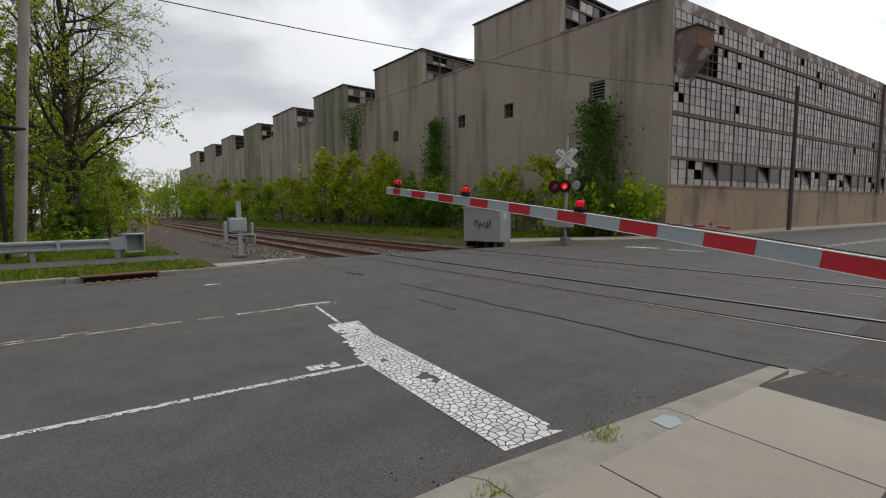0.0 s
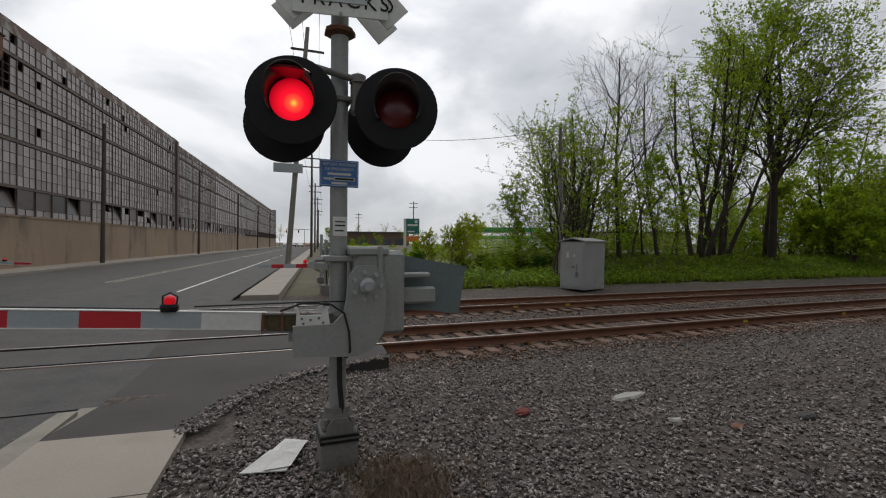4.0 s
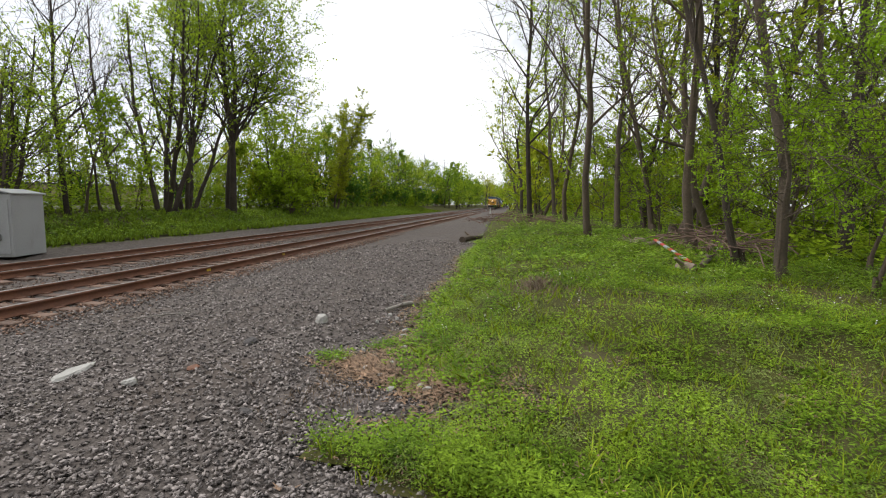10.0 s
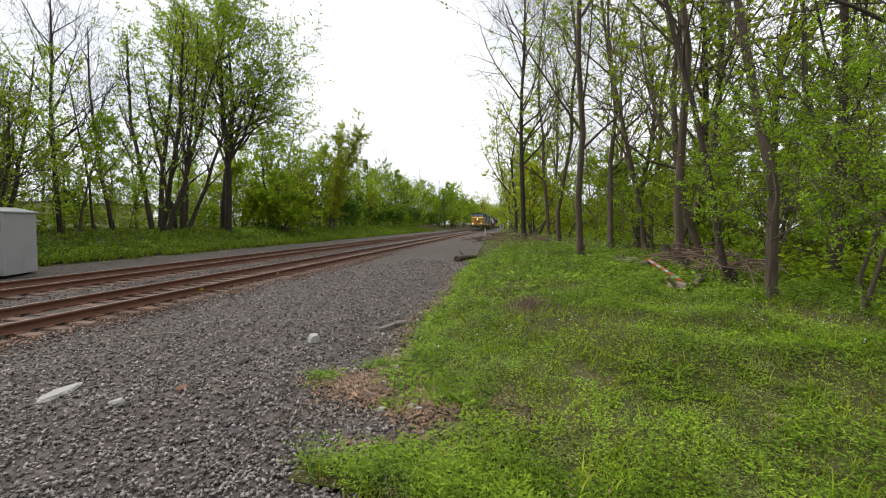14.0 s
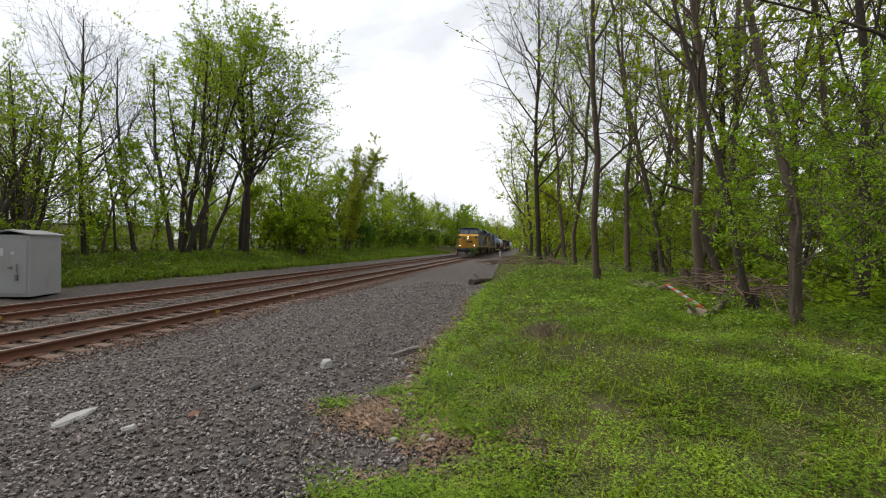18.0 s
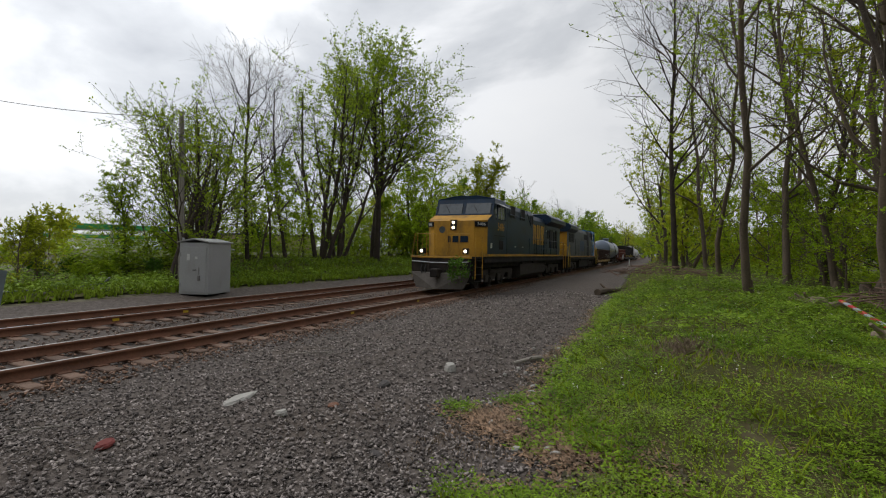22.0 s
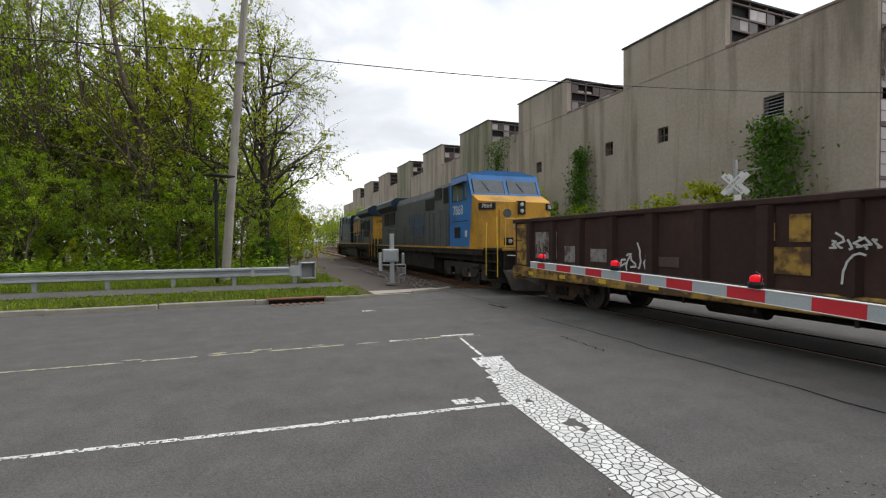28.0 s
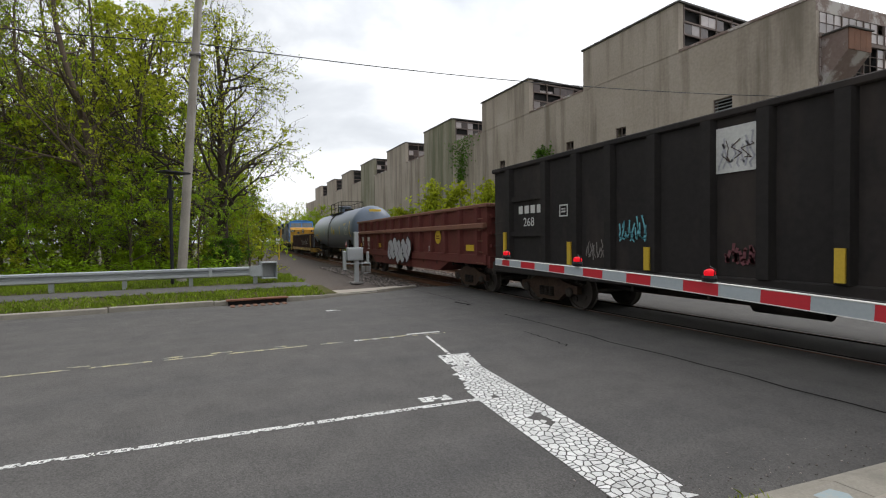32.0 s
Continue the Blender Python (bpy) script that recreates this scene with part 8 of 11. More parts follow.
part("roof_lamp", MB().tube([(0.02, 1.1, 2.12), (0.02, 1.1, 2.24)], 0.04, 8), GALV, cabn)

# battery box on the other side
bxn = thing("signal_case", "low pale grey signal case on short legs beside the tracks", "cabinet", "trackside cabinets", pose(-18.25, 16.15, -0.2, 0, 0, 12))
part("body", MB().cbox(0, 0, 0.3, 2.2, 1.0, 1.95, 0.02), GREY_STEEL, bxn)
part("lid", MB().cbox(-0.05, -0.05, 1.93, 2.25, 1.05, 2.05, 0.02), GALV, bxn, "pale lid")
for x in (0.15, 0.75, 1.4, 2.0):
    part("leg", MB().cbox(x - 0.06, 0.1, 0, x + 0.06, 0.9, 0.3, 0.01), UNDER, bxn)
part("notice", MB().box(2.2, 0.3, 1.45, 2.205, 0.6, 1.75), CAR_WHITE, bxn)
scr = MB()
for k in range(7):
    stroke(scr, [(0.65 + 0.15 * k, 1.1 + 0.2 * math.sin(k * 2.1)), (0.75 + 0.15 * k, 1.3 + 0.1 * math.cos(k)), (0.85 + 0.13 * k, 1.0)], 0.06, -0.004)
part("graffiti", scr, LOCO_GREY, bxn, "faint grey scrawl")

# trackside device post on the -x side of the road
dev = thing("junction_post", "grey post with junction boxes beside the tracks", "junction box", "trackside posts", pose(-19.35, 5.45, -0.06))
part("post", MB().cbox(-0.085, -0.085, 0, 0.085, 0.085, 2.1, 0.01), GALV, dev)
part("foot", MB().cbox(-0.24, -0.24, 0, 0.24, 0.24, 0.07, 0.01), CAST, dev)
part("box", MB().cbox(-0.12, -0.40, 0.96, 0.14, 0.26, 1.50, 0.02).cbox(0.14, -0.34, 1.02, 0.155, 0.2, 1.44, 0.005), GALV, dev, "dull grey junction box")
part("cross_bar", MB().tube([(0.05, -0.48, 0.84), (0.05, 0.58, 0.84)], 0.028, 8).tube([(0.05, 0.58, 0.84), (0.05, 0.58, 0.45), (0.05, 0.30, 0.42)], 0.022, 8), GALV, dev)
part("side_plate", MB().cbox(-0.09, -0.56, 0.58, 0.07, -0.43, 1.36, 0.02), GALV, dev)
part("side_plate", MB().cbox(-0.07, 0.44, 0.80, 0.07, 0.54, 1.32, 0.02), GALV, dev)
for q in (0.27, 0.47):
    part("side_box", MB().cbox(-0.06, q - 0.08, 0.48, 0.10, q + 0.08, 0.72, 0.015), CAST, dev)
part("conduit", MB().tube([(0.02, 0.22, 0.96), (0.02, 0.24, 0.5), (0.02, 0.2, 0.02)], 0.03, 8), CAST, dev)
part("conduit", MB().tube([(0.02, -0.5, 0.6), (0.02, -0.3, 0.5), (0.02, -0.09, 0.46)], 0.025, 8), CAST, dev)
part("cap", MB().cbox(-0.1, -0.1, 2.1, 0.1, 0.1, 2.14, 0.01), GALV, dev)
yp = thing("marker_post", "yellow marker post with a small white sign beside the tracks", "sign post", "trackside posts", pose(-46.5, 5.6, -0.1))
part("post", MB().tube([(0, 0, 0), (0, 0, 1.5)], 0.07, 8), CAR_YELLOW, yp)
part("sign", MB().cbox(-0.02, -0.24, 1.5, 0.02, 0.24, 2.1, 0.01), WHITE_PAINT, yp)
part("sign_bar", MB().box(0.022, -0.16, 1.78, 0.026, 0.16, 1.84), BLACK, yp)
mp = thing("marker_post", "thin white marker post beside the gravel", "sign post", "trackside posts", pose(70.0, 5.0, -0.3))
part("post", MB().tube([(0, 0, 0), (0, 0, 1.4)], 0.06, 8), WHITE_PAINT, mp)

# ---- trees and shrubs ----
def grow(seed, height, trunk_r, base=0.3, spread=0.45, limbs=11, leaves=9, leaf=0.13, stems=1, lean=0.0, levels=3, droop=0.0, up=0.35, bushy=0.0, sub=4, ang=(0.5, 1.05), crook=0.06, segs=(7, 4, 2, 1), twigs=3, tilt=0.16, clump=0.07, env=None, sparse=0.35):
    """Vertices and faces of the wood and of the leaves of a tree."""
    r = random.Random(seed)
    wood, lv = MB(), []

    def rand_dir(d, angle):
        a = Vector((r.gauss(0, 1), r.gauss(0, 1), r.gauss(0, 1)))
        side = (a - d * a.dot(d)).normalized()
        return (d * math.cos(angle) + side * math.sin(angle)).normalized()

    def reach(p, d):
        """Distance along d to the outline of the crown: an upright ellipsoid (centre, half height, half width)."""
        zc, rz, rx = (e * height for e in env)
        o, v = Vector((p.x / rx, p.y / rx, (p.z - zc) / rz)), Vector((d.x / rx, d.y / rx, d.z / rz))
        a, b, c = v.dot(v), o.dot(v), o.dot(o) - 1
        disc = b * b - a * c
        return max((-b + math.sqrt(disc)) / a, 0.06 * height) if disc > 0 else 0.06 * height

    def branch(p, d, length, rad, level):
        n = segs[level]
        pts, rads = [p.copy()], [rad]
        q, dd = p.copy(), d.copy()
        for k in range(n):
            wob = (crook, 0.2, 0.24, 0.22)[level]
            dd = (dd + Vector((r.gauss(0, wob), r.gauss(0, wob), r.gauss(0, wob) + (up * 0.12 if level else 0.10) - droop * 0.1 * level))).normalized()
            q = q + dd * (length / n)
            pts.append(q.copy())
            rads.append(max(rad * (1 - (k + 1) / n * (0.78 if level == 0 else 0.85)), 0.006))
        wood.tube(pts, rads, (8, 4, 3, 3)[level], False)

        def at(u):
            x = u * n
            i = min(int(x), n - 1)
            return pts[i].lerp(pts[i + 1], x - i), (pts[i + 1] - pts[i]).normalized(), rads[i]

        if level == 0:
            for k in range(limbs):
                u = base + (1 - base) * (k + r.random()) / limbs * 0.97
                a, t, rr = at(u)
                ln = height * spread * (1.05 - 0.65 * (u - base) / (1 - base)) * r.uniform(0.65, 1.15)
                dd = rand_dir(t, r.uniform(*ang))
                if env:
                    ln = reach(a, dd) * r.uniform(0.72, 1.02)
                branch(a, dd, ln, rr * r.uniform(0.36, 0.6), 1)
            for k in range(int(bushy)):
                u = r.uniform(0.12, 0.9)
                a, t, rr = at(u)
                branch(a, rand_dir(t, r.uniform(0.7, 1.3)), height * 0.07 * r.uniform(0.5, 1.3), 0.015, 2)
        elif level < levels:
            m = sub if level == 1 else twigs
            for k in range(m):
                u = 0.25 + 0.75 * (k + r.random()) / m
                a, t, rr = at(min(u, 0.99))
                branch(a, rand_dir(t, r.uniform(0.4, 0.9)), length * r.uniform(0.38, 0.62), max(rr * 0.55, 0.007), level + 1)
        if (level >= 2 or (level == 1 and levels == 1)) and (levels < 3 or r.random() > sparse):
            for k in range(leaves if level == levels else leaves // 2):
                a, t, rr = at(r.uniform(0.2, 1.0))
                lv.append(a + Vector((r.gauss(0, clump), r.gauss(0, clump), r.gauss(0, clump * 0.8))))

    for s in range(stems):
        a = 2 * math.pi * s / stems + r.random()
        off = Vector((math.cos(a), math.sin(a), 0)) * (0.35 if stems > 1 else 0)
        aim = Vector((math.cos(a) * (tilt if stems > 1 else lean), math.sin(a) * (tilt if stems > 1 else lean), 1)).normalized()
        branch(off + Vector((0, 0, -0.35)), aim, height * r.uniform(0.85, 1.0), trunk_r * (1 if stems == 1 else 0.62), 0)
    # flared foot
    wood.tube([(0, 0, -0.35), (0, 0, 0.0), (0, 0, 0.45)], [trunk_r * 1.7, trunk_r * 1.35, trunk_r * 0.9], 8, False) if stems == 1 else None
    return wood, (leaf_tris if levels == 2 else leaf_quads)(lv, leaf, r.randint(0, 9999))


def leaf_quads(points, size, seed):
    g = np.random.default_rng(seed)
    c = np.array([tuple(p) for p in points], np.float32).reshape(-1, 3)
    n = len(c)
    a = g.normal(size=(n, 3))
    a /= np.linalg.norm(a, axis=1, keepdims=True)
    b = g.normal(size=(n, 3))
    b -= a * (a * b).sum(1, keepdims=True)
    b /= np.linalg.norm(b, axis=1, keepdims=True)
    s = size * g.uniform(0.6, 1.3, (n, 1))
    v = np.stack([c - a * s, c + b * s * 0.55 + a * s * 0.1, c + a * s, c - b * s * 0.55 + a * s * 0.1], 1).reshape(-1, 3)
    f = np.arange(n * 4).reshape(-1, 4)
    return v, f


def leaf_tris(points, size, seed):
    g = np.random.default_rng(seed)
    c = np.array([tuple(p) for p in points], np.float32).reshape(-1, 3)
    c = np.concatenate([c, c + g.normal(0, 0.22, c.shape)])
    n = len(c)
    a = g.normal(size=(n, 3, 3))
    a /= np.linalg.norm(a, axis=2, keepdims=True)
    v = (c[:, None] + a * size * g.uniform(0.55, 1.25, (n, 1, 1))).reshape(-1, 3)
    return v, np.arange(n * 3).reshape(-1, 3)


def tree_proto(kind, label, leaf_mat, bark=None, **kw):
    bark = bark or BARK
    kw = dict(kw, leaves=int(kw["leaves"] * 1.3 + 0.5), leaf=kw["leaf"] * 0.92)
    wood, (v, f) = grow(**kw)
    w = wood.mesh("trunk")
    w.polygons.foreach_set("use_smooth", [True] * len(w.polygons))
    w.materials.append(bark)
    crown = raw_mesh("crown", v, f, leaf_mat) if len(f) else None
    # lighter build of the same tree for the depth of the wood
    kw2 = dict(kw, levels=2, sub=max(3, kw.get("sub", 4) - 1), limbs=max(8, int(kw["limbs"] * 0.8)), leaves=max(2, min(11, int(kw["leaves"] * 0.8))), leaf=kw["leaf"] * 2.1, bushy=kw.get("bushy", 0) * 0.4)
    wood, (v, f) = grow(**kw2)
    w2 = wood.mesh("trunk")
    w2.polygons.foreach_set("use_smooth", [True] * len(w2.polygons))
    w2.materials.append(bark)
    return kind, label, w, crown, w2, raw_mesh("crown", v, f, leaf_mat)


FAR_WOODS = []


def plant(proto, x, y, z=None, turn=0.0, size=1.0, group="", fine=False):
    kind, label, w, crown, w2, crown2 = proto
    if not fine and (math.hypot(x, y) > (38 if kind == "tree" else 30) or y < -13):
        w, crown = w2, crown2
    if z is None:
        # keep beside the line, which runs off to one side
        y -= 0.0265 * max(x - 24.0, 0.0)
        z = ground_z(x, y) - 0.05
    if kind == "tree" and math.hypot(x, y) > 92:
        FAR_WOODS.append((w2, crown2, pose(x, y, z, 0, 0, turn) @ Matrix.Diagonal((size, size, size, 1))))
        return None
    t = thing(kind, label, "shrub" if kind == "shrub" else "tree", group, pose(x, y, z, 0, 0, turn) @ Matrix.Diagonal((size, size, size, 1)))
    part("trunk", w, None, t)
    if crown:
        part("crown", crown, None, t)
    return t


TALL = [tree_proto("tree", "tall slender tree with sparse young green leaves", LEAF, seed=40 + k, height=17, trunk_r=0.13, base=0.2, spread=0.30, limbs=14, leaves=10, leaf=0.062, up=0.7, lean=0.06, sub=5, bushy=16, ang=(0.4, 1.0), crook=0.15, clump=0.08) for k in range(3)]
BARE = [tree_proto("tree", "tall tree still nearly bare in early spring", BUD, bark=BARK_DARK, seed=60 + k, height=16, trunk_r=0.15, base=0.22, spread=0.36, limbs=17, leaves=2, leaf=0.05, up=0.8, sub=6, ang=(0.35, 0.8), crook=0.06) for k in range(2)]
YELLOWY = [tree_proto("tree", "tree in fresh yellow-green spring leaf", LEAF_YELLOW, bark=BARK_DARK, seed=70 + k, height=14, trunk_r=0.17, base=0.18, spread=0.40, limbs=16, leaves=14, leaf=0.10, up=0.4, sub=5, bushy=14, crook=0.12) for k in range(2)]
CLUMP = [tree_proto("tree", "clump of several thin trunks with light green leaves", LEAF, seed=80 + k, height=13, trunk_r=0.2, base=0.18, spread=0.30, limbs=9, leaves=7, leaf=0.085, stems=4, up=0.9, sub=4, ang=(0.35, 0.75), crook=0.12) for k in range(2)]
DOME = tree_proto("tree", "tall two-trunked tree with a wide domed crown of new leaves", LEAF, bark=BARK_DARK, seed=86, height=17, trunk_r=0.44, base=0.3, spread=0.4, limbs=26, leaves=11, leaf=0.098, stems=2, up=0.55, sub=8, ang=(0.45, 1.15), crook=0.05, twigs=5, tilt=0.05, clump=0.10, sparse=0.15, env=(0.64, 0.37, 0.275))
STEMS = [tree_proto("tree", "thin tree of several upright stems with few leaves", LEAF, bark=BARK_DARK, seed=87 + k, height=15, trunk_r=0.27, base=0.25, spread=0.26, limbs=13, leaves=7, leaf=0.085, stems=4, up=0.9, sub=5, ang=(0.3, 0.75), crook=0.09, tilt=0.17, bushy=14) for k in range(2)]
LEANING = tree_proto("tree", "slanting thin tree with dark bark and few leaves", LEAF, bark=BARK_DARK, seed=52, height=13, trunk_r=0.09, base=0.3, spread=0.24, limbs=11, leaves=8, leaf=0.085, up=0.9, lean=0.42, sub=4, crook=0.09)
BARE_LEAN = tree_proto("tree", "tall leaning tree still bare in early spring", BUD, bark=BARK_DARK, seed=64, height=16, trunk_r=0.17, base=0.3, spread=0.3, limbs=20, leaves=1, leaf=0.05, up=0.8, lean=0.12, sub=6, ang=(0.4, 0.9), crook=0.05, twigs=4, env=(0.66, 0.36, 0.24))
MASS = [tree_proto("tree", "bushy tree leafed densely down to the ground", LEAF if k else LEAF_MID, bark=BARK_DARK, seed=165 + k, height=12, trunk_r=0.14, base=0.06, spread=0.36, limbs=24, leaves=12, leaf=0.13, up=0.35, sub=6, bushy=30, ang=(0.6, 1.3), crook=0.12, env=(0.47, 0.5, 0.46 if k else 0.38)) for k in range(2)]
YOUNG = [tree_proto("tree", "young understorey tree with bright green leaves", LEAF, seed=90 + k, height=6.5, trunk_r=0.07, base=0.12, spread=0.46, limbs=14, leaves=18, leaf=0.07, up=0.25, sub=5, crook=0.13) for k in range(3)]
SPRAY = [tree_proto("tree", "low branching tree with flat sprays of bright green leaves", LEAF_BRIGHT, seed=95 + k, height=6.0, trunk_r=0.05, base=0.34, spread=0.5, limbs=19, leaves=20, leaf=0.042, up=-0.1, sub=6, crook=0.15, clump=0.06, sparse=0.45, ang=(0.9, 1.5), env=(0.66, 0.36, 0.36)) for k in range(2)]
SHRUB = [tree_proto("shrub", "dense bright green shrub", LEAF_DARK if k == 0 else LEAF, seed=100 + k, height=2.8, trunk_r=0.04, base=0.05, spread=0.62, limbs=18, leaves=17, leaf=0.075, stems=1, up=0.5, sub=5, levels=3, crook=0.15) for k in range(3)]
SHRUB_Y = [tree_proto("shrub", "yellow-green shrub coming into leaf", LEAF_YELLOW, seed=110 + k, height=4.2, trunk_r=0.05, base=0.06, spread=0.45, limbs=15, leaves=13, leaf=0.085, up=0.9, sub=5, crook=0.15) for k in range(2)]
VINE = tree_proto("tree", "forked tree wrapped in green creeper", LEAF_YELLOW, seed=121, height=15, trunk_r=0.24, base=0.35, spread=0.22, limbs=9, leaves=22, leaf=0.075, stems=2, up=0.5, sub=5, bushy=260, crook=0.13, tilt=0.22)
SPREAD = tree_proto("tree", "spreading tree with drooping branches coming into leaf", LEAF_YELLOW, bark=BARK_DARK, seed=131, height=13.2, trunk_r=0.30, base=0.2, spread=0.40, limbs=28, leaves=6, leaf=0.07, clump=0.1, up=0.3, droop=0.3, sub=9, ang=(0.6, 1.15), crook=0.13, segs=(8, 6, 4, 3), twigs=6)
OAK = tree_proto("tree", "large tree with a thick trunk and fresh leaves", LEAF_YELLOW, seed=141, height=19, trunk_r=0.32, base=0.2, spread=0.36, limbs=16, leaves=8, leaf=0.066, up=0.5, sub=6, crook=0.08)

HEDGE = [tree_proto("tree", "bushy hedgerow tree leafed down to the ground", LEAF if k else LEAF_DARK, bark=BARK_DARK, seed=160 + k, height=10, trunk_r=0.13, base=0.05, spread=0.36, limbs=20, leaves=14, leaf=0.085, up=0.5, sub=6, bushy=40, crook=0.12) for k in range(2)]
OAK_THIN = tree_proto("tree", "tall tree with thinly leafed crooked limbs", LEAF, seed=151, height=19, trunk_r=0.125, base=0.3, spread=0.28, limbs=12, leaves=4, leaf=0.06, up=0.6, sub=5, crook=0.09)

trng = random.Random(77)
# beyond the tracks, towards +x
for proto, x, y, s, turn in ((DOME, 35.2, 24.0, 1.12, 20), (STEMS[0], 28.2, 24.0, 1.1, 100), (STEMS[1], 31.0, 24.6, 0.98, 10), (BARE[0], 25.0, 24.4, 0.85, 40), (LEANING, 23.6, 24.2, 0.9, 160), (BARE_LEAN, 21.4, 24.0, 0.85, 120), (YOUNG[0], 22.3, 23.8, 1.15, 0), (STEMS[1], 19.0, 25.0, 0.72, 200), (STEMS[0], 17.8, 24.2, 0.6, 75),
                          (SHRUB[1], 42.0, 22.6, 1.8, 0), (SHRUB[2], 43.4, 23.2, 2.1, 90), (SHRUB[1], 44.9, 23.8, 1.7, 45), (MASS[1], 47.5, 27.0, 0.85, 0), (VINE, 57, 24.6, 1.05, 140), (MASS[1], 52.0, 27.5, 0.8, 80), (BARE[0], 78, 30, 1.05, 0), (BARE[1], 104, 32, 1.2, 50), (BARE[0], 150, 34, 1.25, 100), (BARE[1], 182, 36, 1.25, 0)):
    plant(proto, x, y, None, turn, s, "trees along the far side of the tracks", x < 64)
mrng = random.Random(31)
for k in range(10):
    plant(HEDGE[1], 17.0 + 2.9 * k + mrng.uniform(-1, 1), mrng.uniform(27.0, 31.0), None, mrng.uniform(0, 360), mrng.uniform(0.45, 0.72), "trees along the far side of the tracks")
for k in range(11):
    x = 17.5 + k * 2.7 + mrng.uniform(-1, 1)
    plant(mrng.choice(YOUNG), x, mrng.uniform(26.5, 30.5), None, mrng.uniform(0, 360), mrng.uniform(0.7, 1.0), "trees along the far side of the tracks")
for k in range(24):
    x = 60 + k * 6.2 + mrng.uniform(-2, 2)
    plant(MASS[k % 2], x, mrng.uniform(25.0, 28.0) + 0.03 * x, None, mrng.uniform(0, 360), mrng.uniform(0.75, 1.12), "trees along the far side of the tracks")
for k in range(44):
    x = 20 + k * 3.4 + trng.uniform(-1.5, 1.5)
    plant(trng.choice(SHRUB + SHRUB[:1] + SHRUB_Y + YOUNG[:1]), x, trng.uniform(25.8, 29.5) + 0.025 * x, None, trng.uniform(0, 360), trng.uniform(1.0, 1.75) * (0.6 if x < 40 else 1.0), "bushes along the far side of the tracks")
for k in range(12):
    x = trng.uniform(20, 110)
    plant(trng.choice(CLUMP + YELLOWY), x, trng.uniform(28, 40) + 0.02 * x, None, trng.uniform(0, 360), trng.uniform(0.5, 0.75), "trees along the far side of the tracks")

hrng = random.Random(5)
for k in range(30):
    x = 43 + k * 3.9 + hrng.uniform(-1, 1)
    plant(SHRUB[0] if k % 4 else SHRUB[1], x, hrng.uniform(25.4, 27.2) + 0.028 * x, None, hrng.uniform(0, 360), hrng.uniform(1.25, 1.95), "bushes along the far side of the tracks")
for k in range(14):
    x = 47 + k * 5.5 + hrng.uniform(-2, 2)
    plant(hrng.choice(HEDGE + YELLOWY[:1]), x, hrng.uniform(25.5, 28.5) + 0.03 * x, None, hrng.uniform(0, 360), hrng.uniform(0.85, 1.15), "trees along the far side of the tracks")

for k in range(22):
    x = 140 + k * 5.2 + hrng.uniform(-2, 2)
    plant(hrng.choice(HEDGE + MASS + MASS + BARE[:1]), x, 21.0 + hrng.uniform(0, 3.5) + 0.035 * (x - 140) + 0.0265 * (x - 24), None, hrng.uniform(0, 360), hrng.uniform(0.9, 1.3), "trees at the far end of the line")
for k in range(14):
    x = 325 + hrng.uniform(0, 25)
    plant(hrng.choice(HEDGE + MASS), x, 5.0 + k * 2.3 + 0.0265 * (x - 24), None, hrng.uniform(0, 360), hrng.uniform(1.1, 1.4), "trees at the far end of the line")

for k in range(16):
    plant(MASS[k % 2], 335 + hrng.uniform(0, 20), -14.0 + k * 2.6 + 8.2, None, hrng.uniform(0, 360), hrng.uniform(1.1, 1.5), "trees at the far end of the line")
# wood beside the verge
for proto, x, y, s, turn in ((OAK_THIN, 10.3, -4.9, 0.95, 0), (LEANING, 11.8, -4.8, 0.95, 60), (TALL[2], 14.3, -4.6, 1.0, 30), (TALL[0], 16.9, -2.1, 0.95, 130), (TALL[1], 18.5, -5.3, 1.1, 200), (TALL[1], 21.3, -3.9, 1.05, 300), (BARE_LEAN, 26.7, -0.2, 0.95, 65), (TALL[2], 25.0, -2.0, 0.9, 75), (TALL[0], 31.1, -1.7, 1.0, 10), (TALL[1], 35.0, -0.9, 1.0, 220), (YELLOWY[0], 25.8, -6.0, 1.0, 0), (TALL[1], 16.7, -6.2, 1.0, 45), (BARE[0], 22.0, -7.5, 1.1, 90),
                             (TALL[0], 27.5, -7.0, 1.1, 160), (BARE[1], 13.0, -7.6, 0.95, 20), (TALL[2], 15.5, -9.0, 1.0, 250), (YOUNG[1], 17.6, -8.6, 1.1, 0), (YOUNG[0], 20.5, -7.6, 1.1, 90), (YOUNG[2], 23.8, -5.6, 0.9, 180), (YOUNG[0], 16.0, -7.4, 0.8, 40), (YOUNG[1], 19.2, -6.4, 0.75, 140), (YOUNG[2], 22.6, -6.0, 0.8, 240), (YOUNG[0], 26.4, -4.6, 0.75, 300), (SPRAY[1], 14.6, -7.0, 0.75, 60), (SPRAY[0], 20.4, -5.4, 0.7, 20), (YOUNG[1], 29.5, -4.4, 0.85, 100), (SPRAY[0], 9.3, -4.4, 0.70, 0), (SPRAY[1], 8.4, -5.3, 0.78, 110), (SPRAY[0], 7.2, -5.3, 0.68, 200), (SPRAY[1], 11.2, -7.0, 0.9, 30), (SPRAY[0], 13.2, -8.8, 0.95, 90), (BARE[0], 9.6, -7.2, 0.9, 20)):
    plant(proto, x, y, None, turn, s, "trees of the wood beside the verge")
for proto, x, y, s in ((SHRUB[2], 7.4, -5.8, 0.40), (SHRUB[1], 6.4, -5.2, 0.42), (SPRAY[1], 6.2, -5.6, 0.7)):
    plant(proto, x, y, None, 70 * x, s, "undergrowth of the wood")
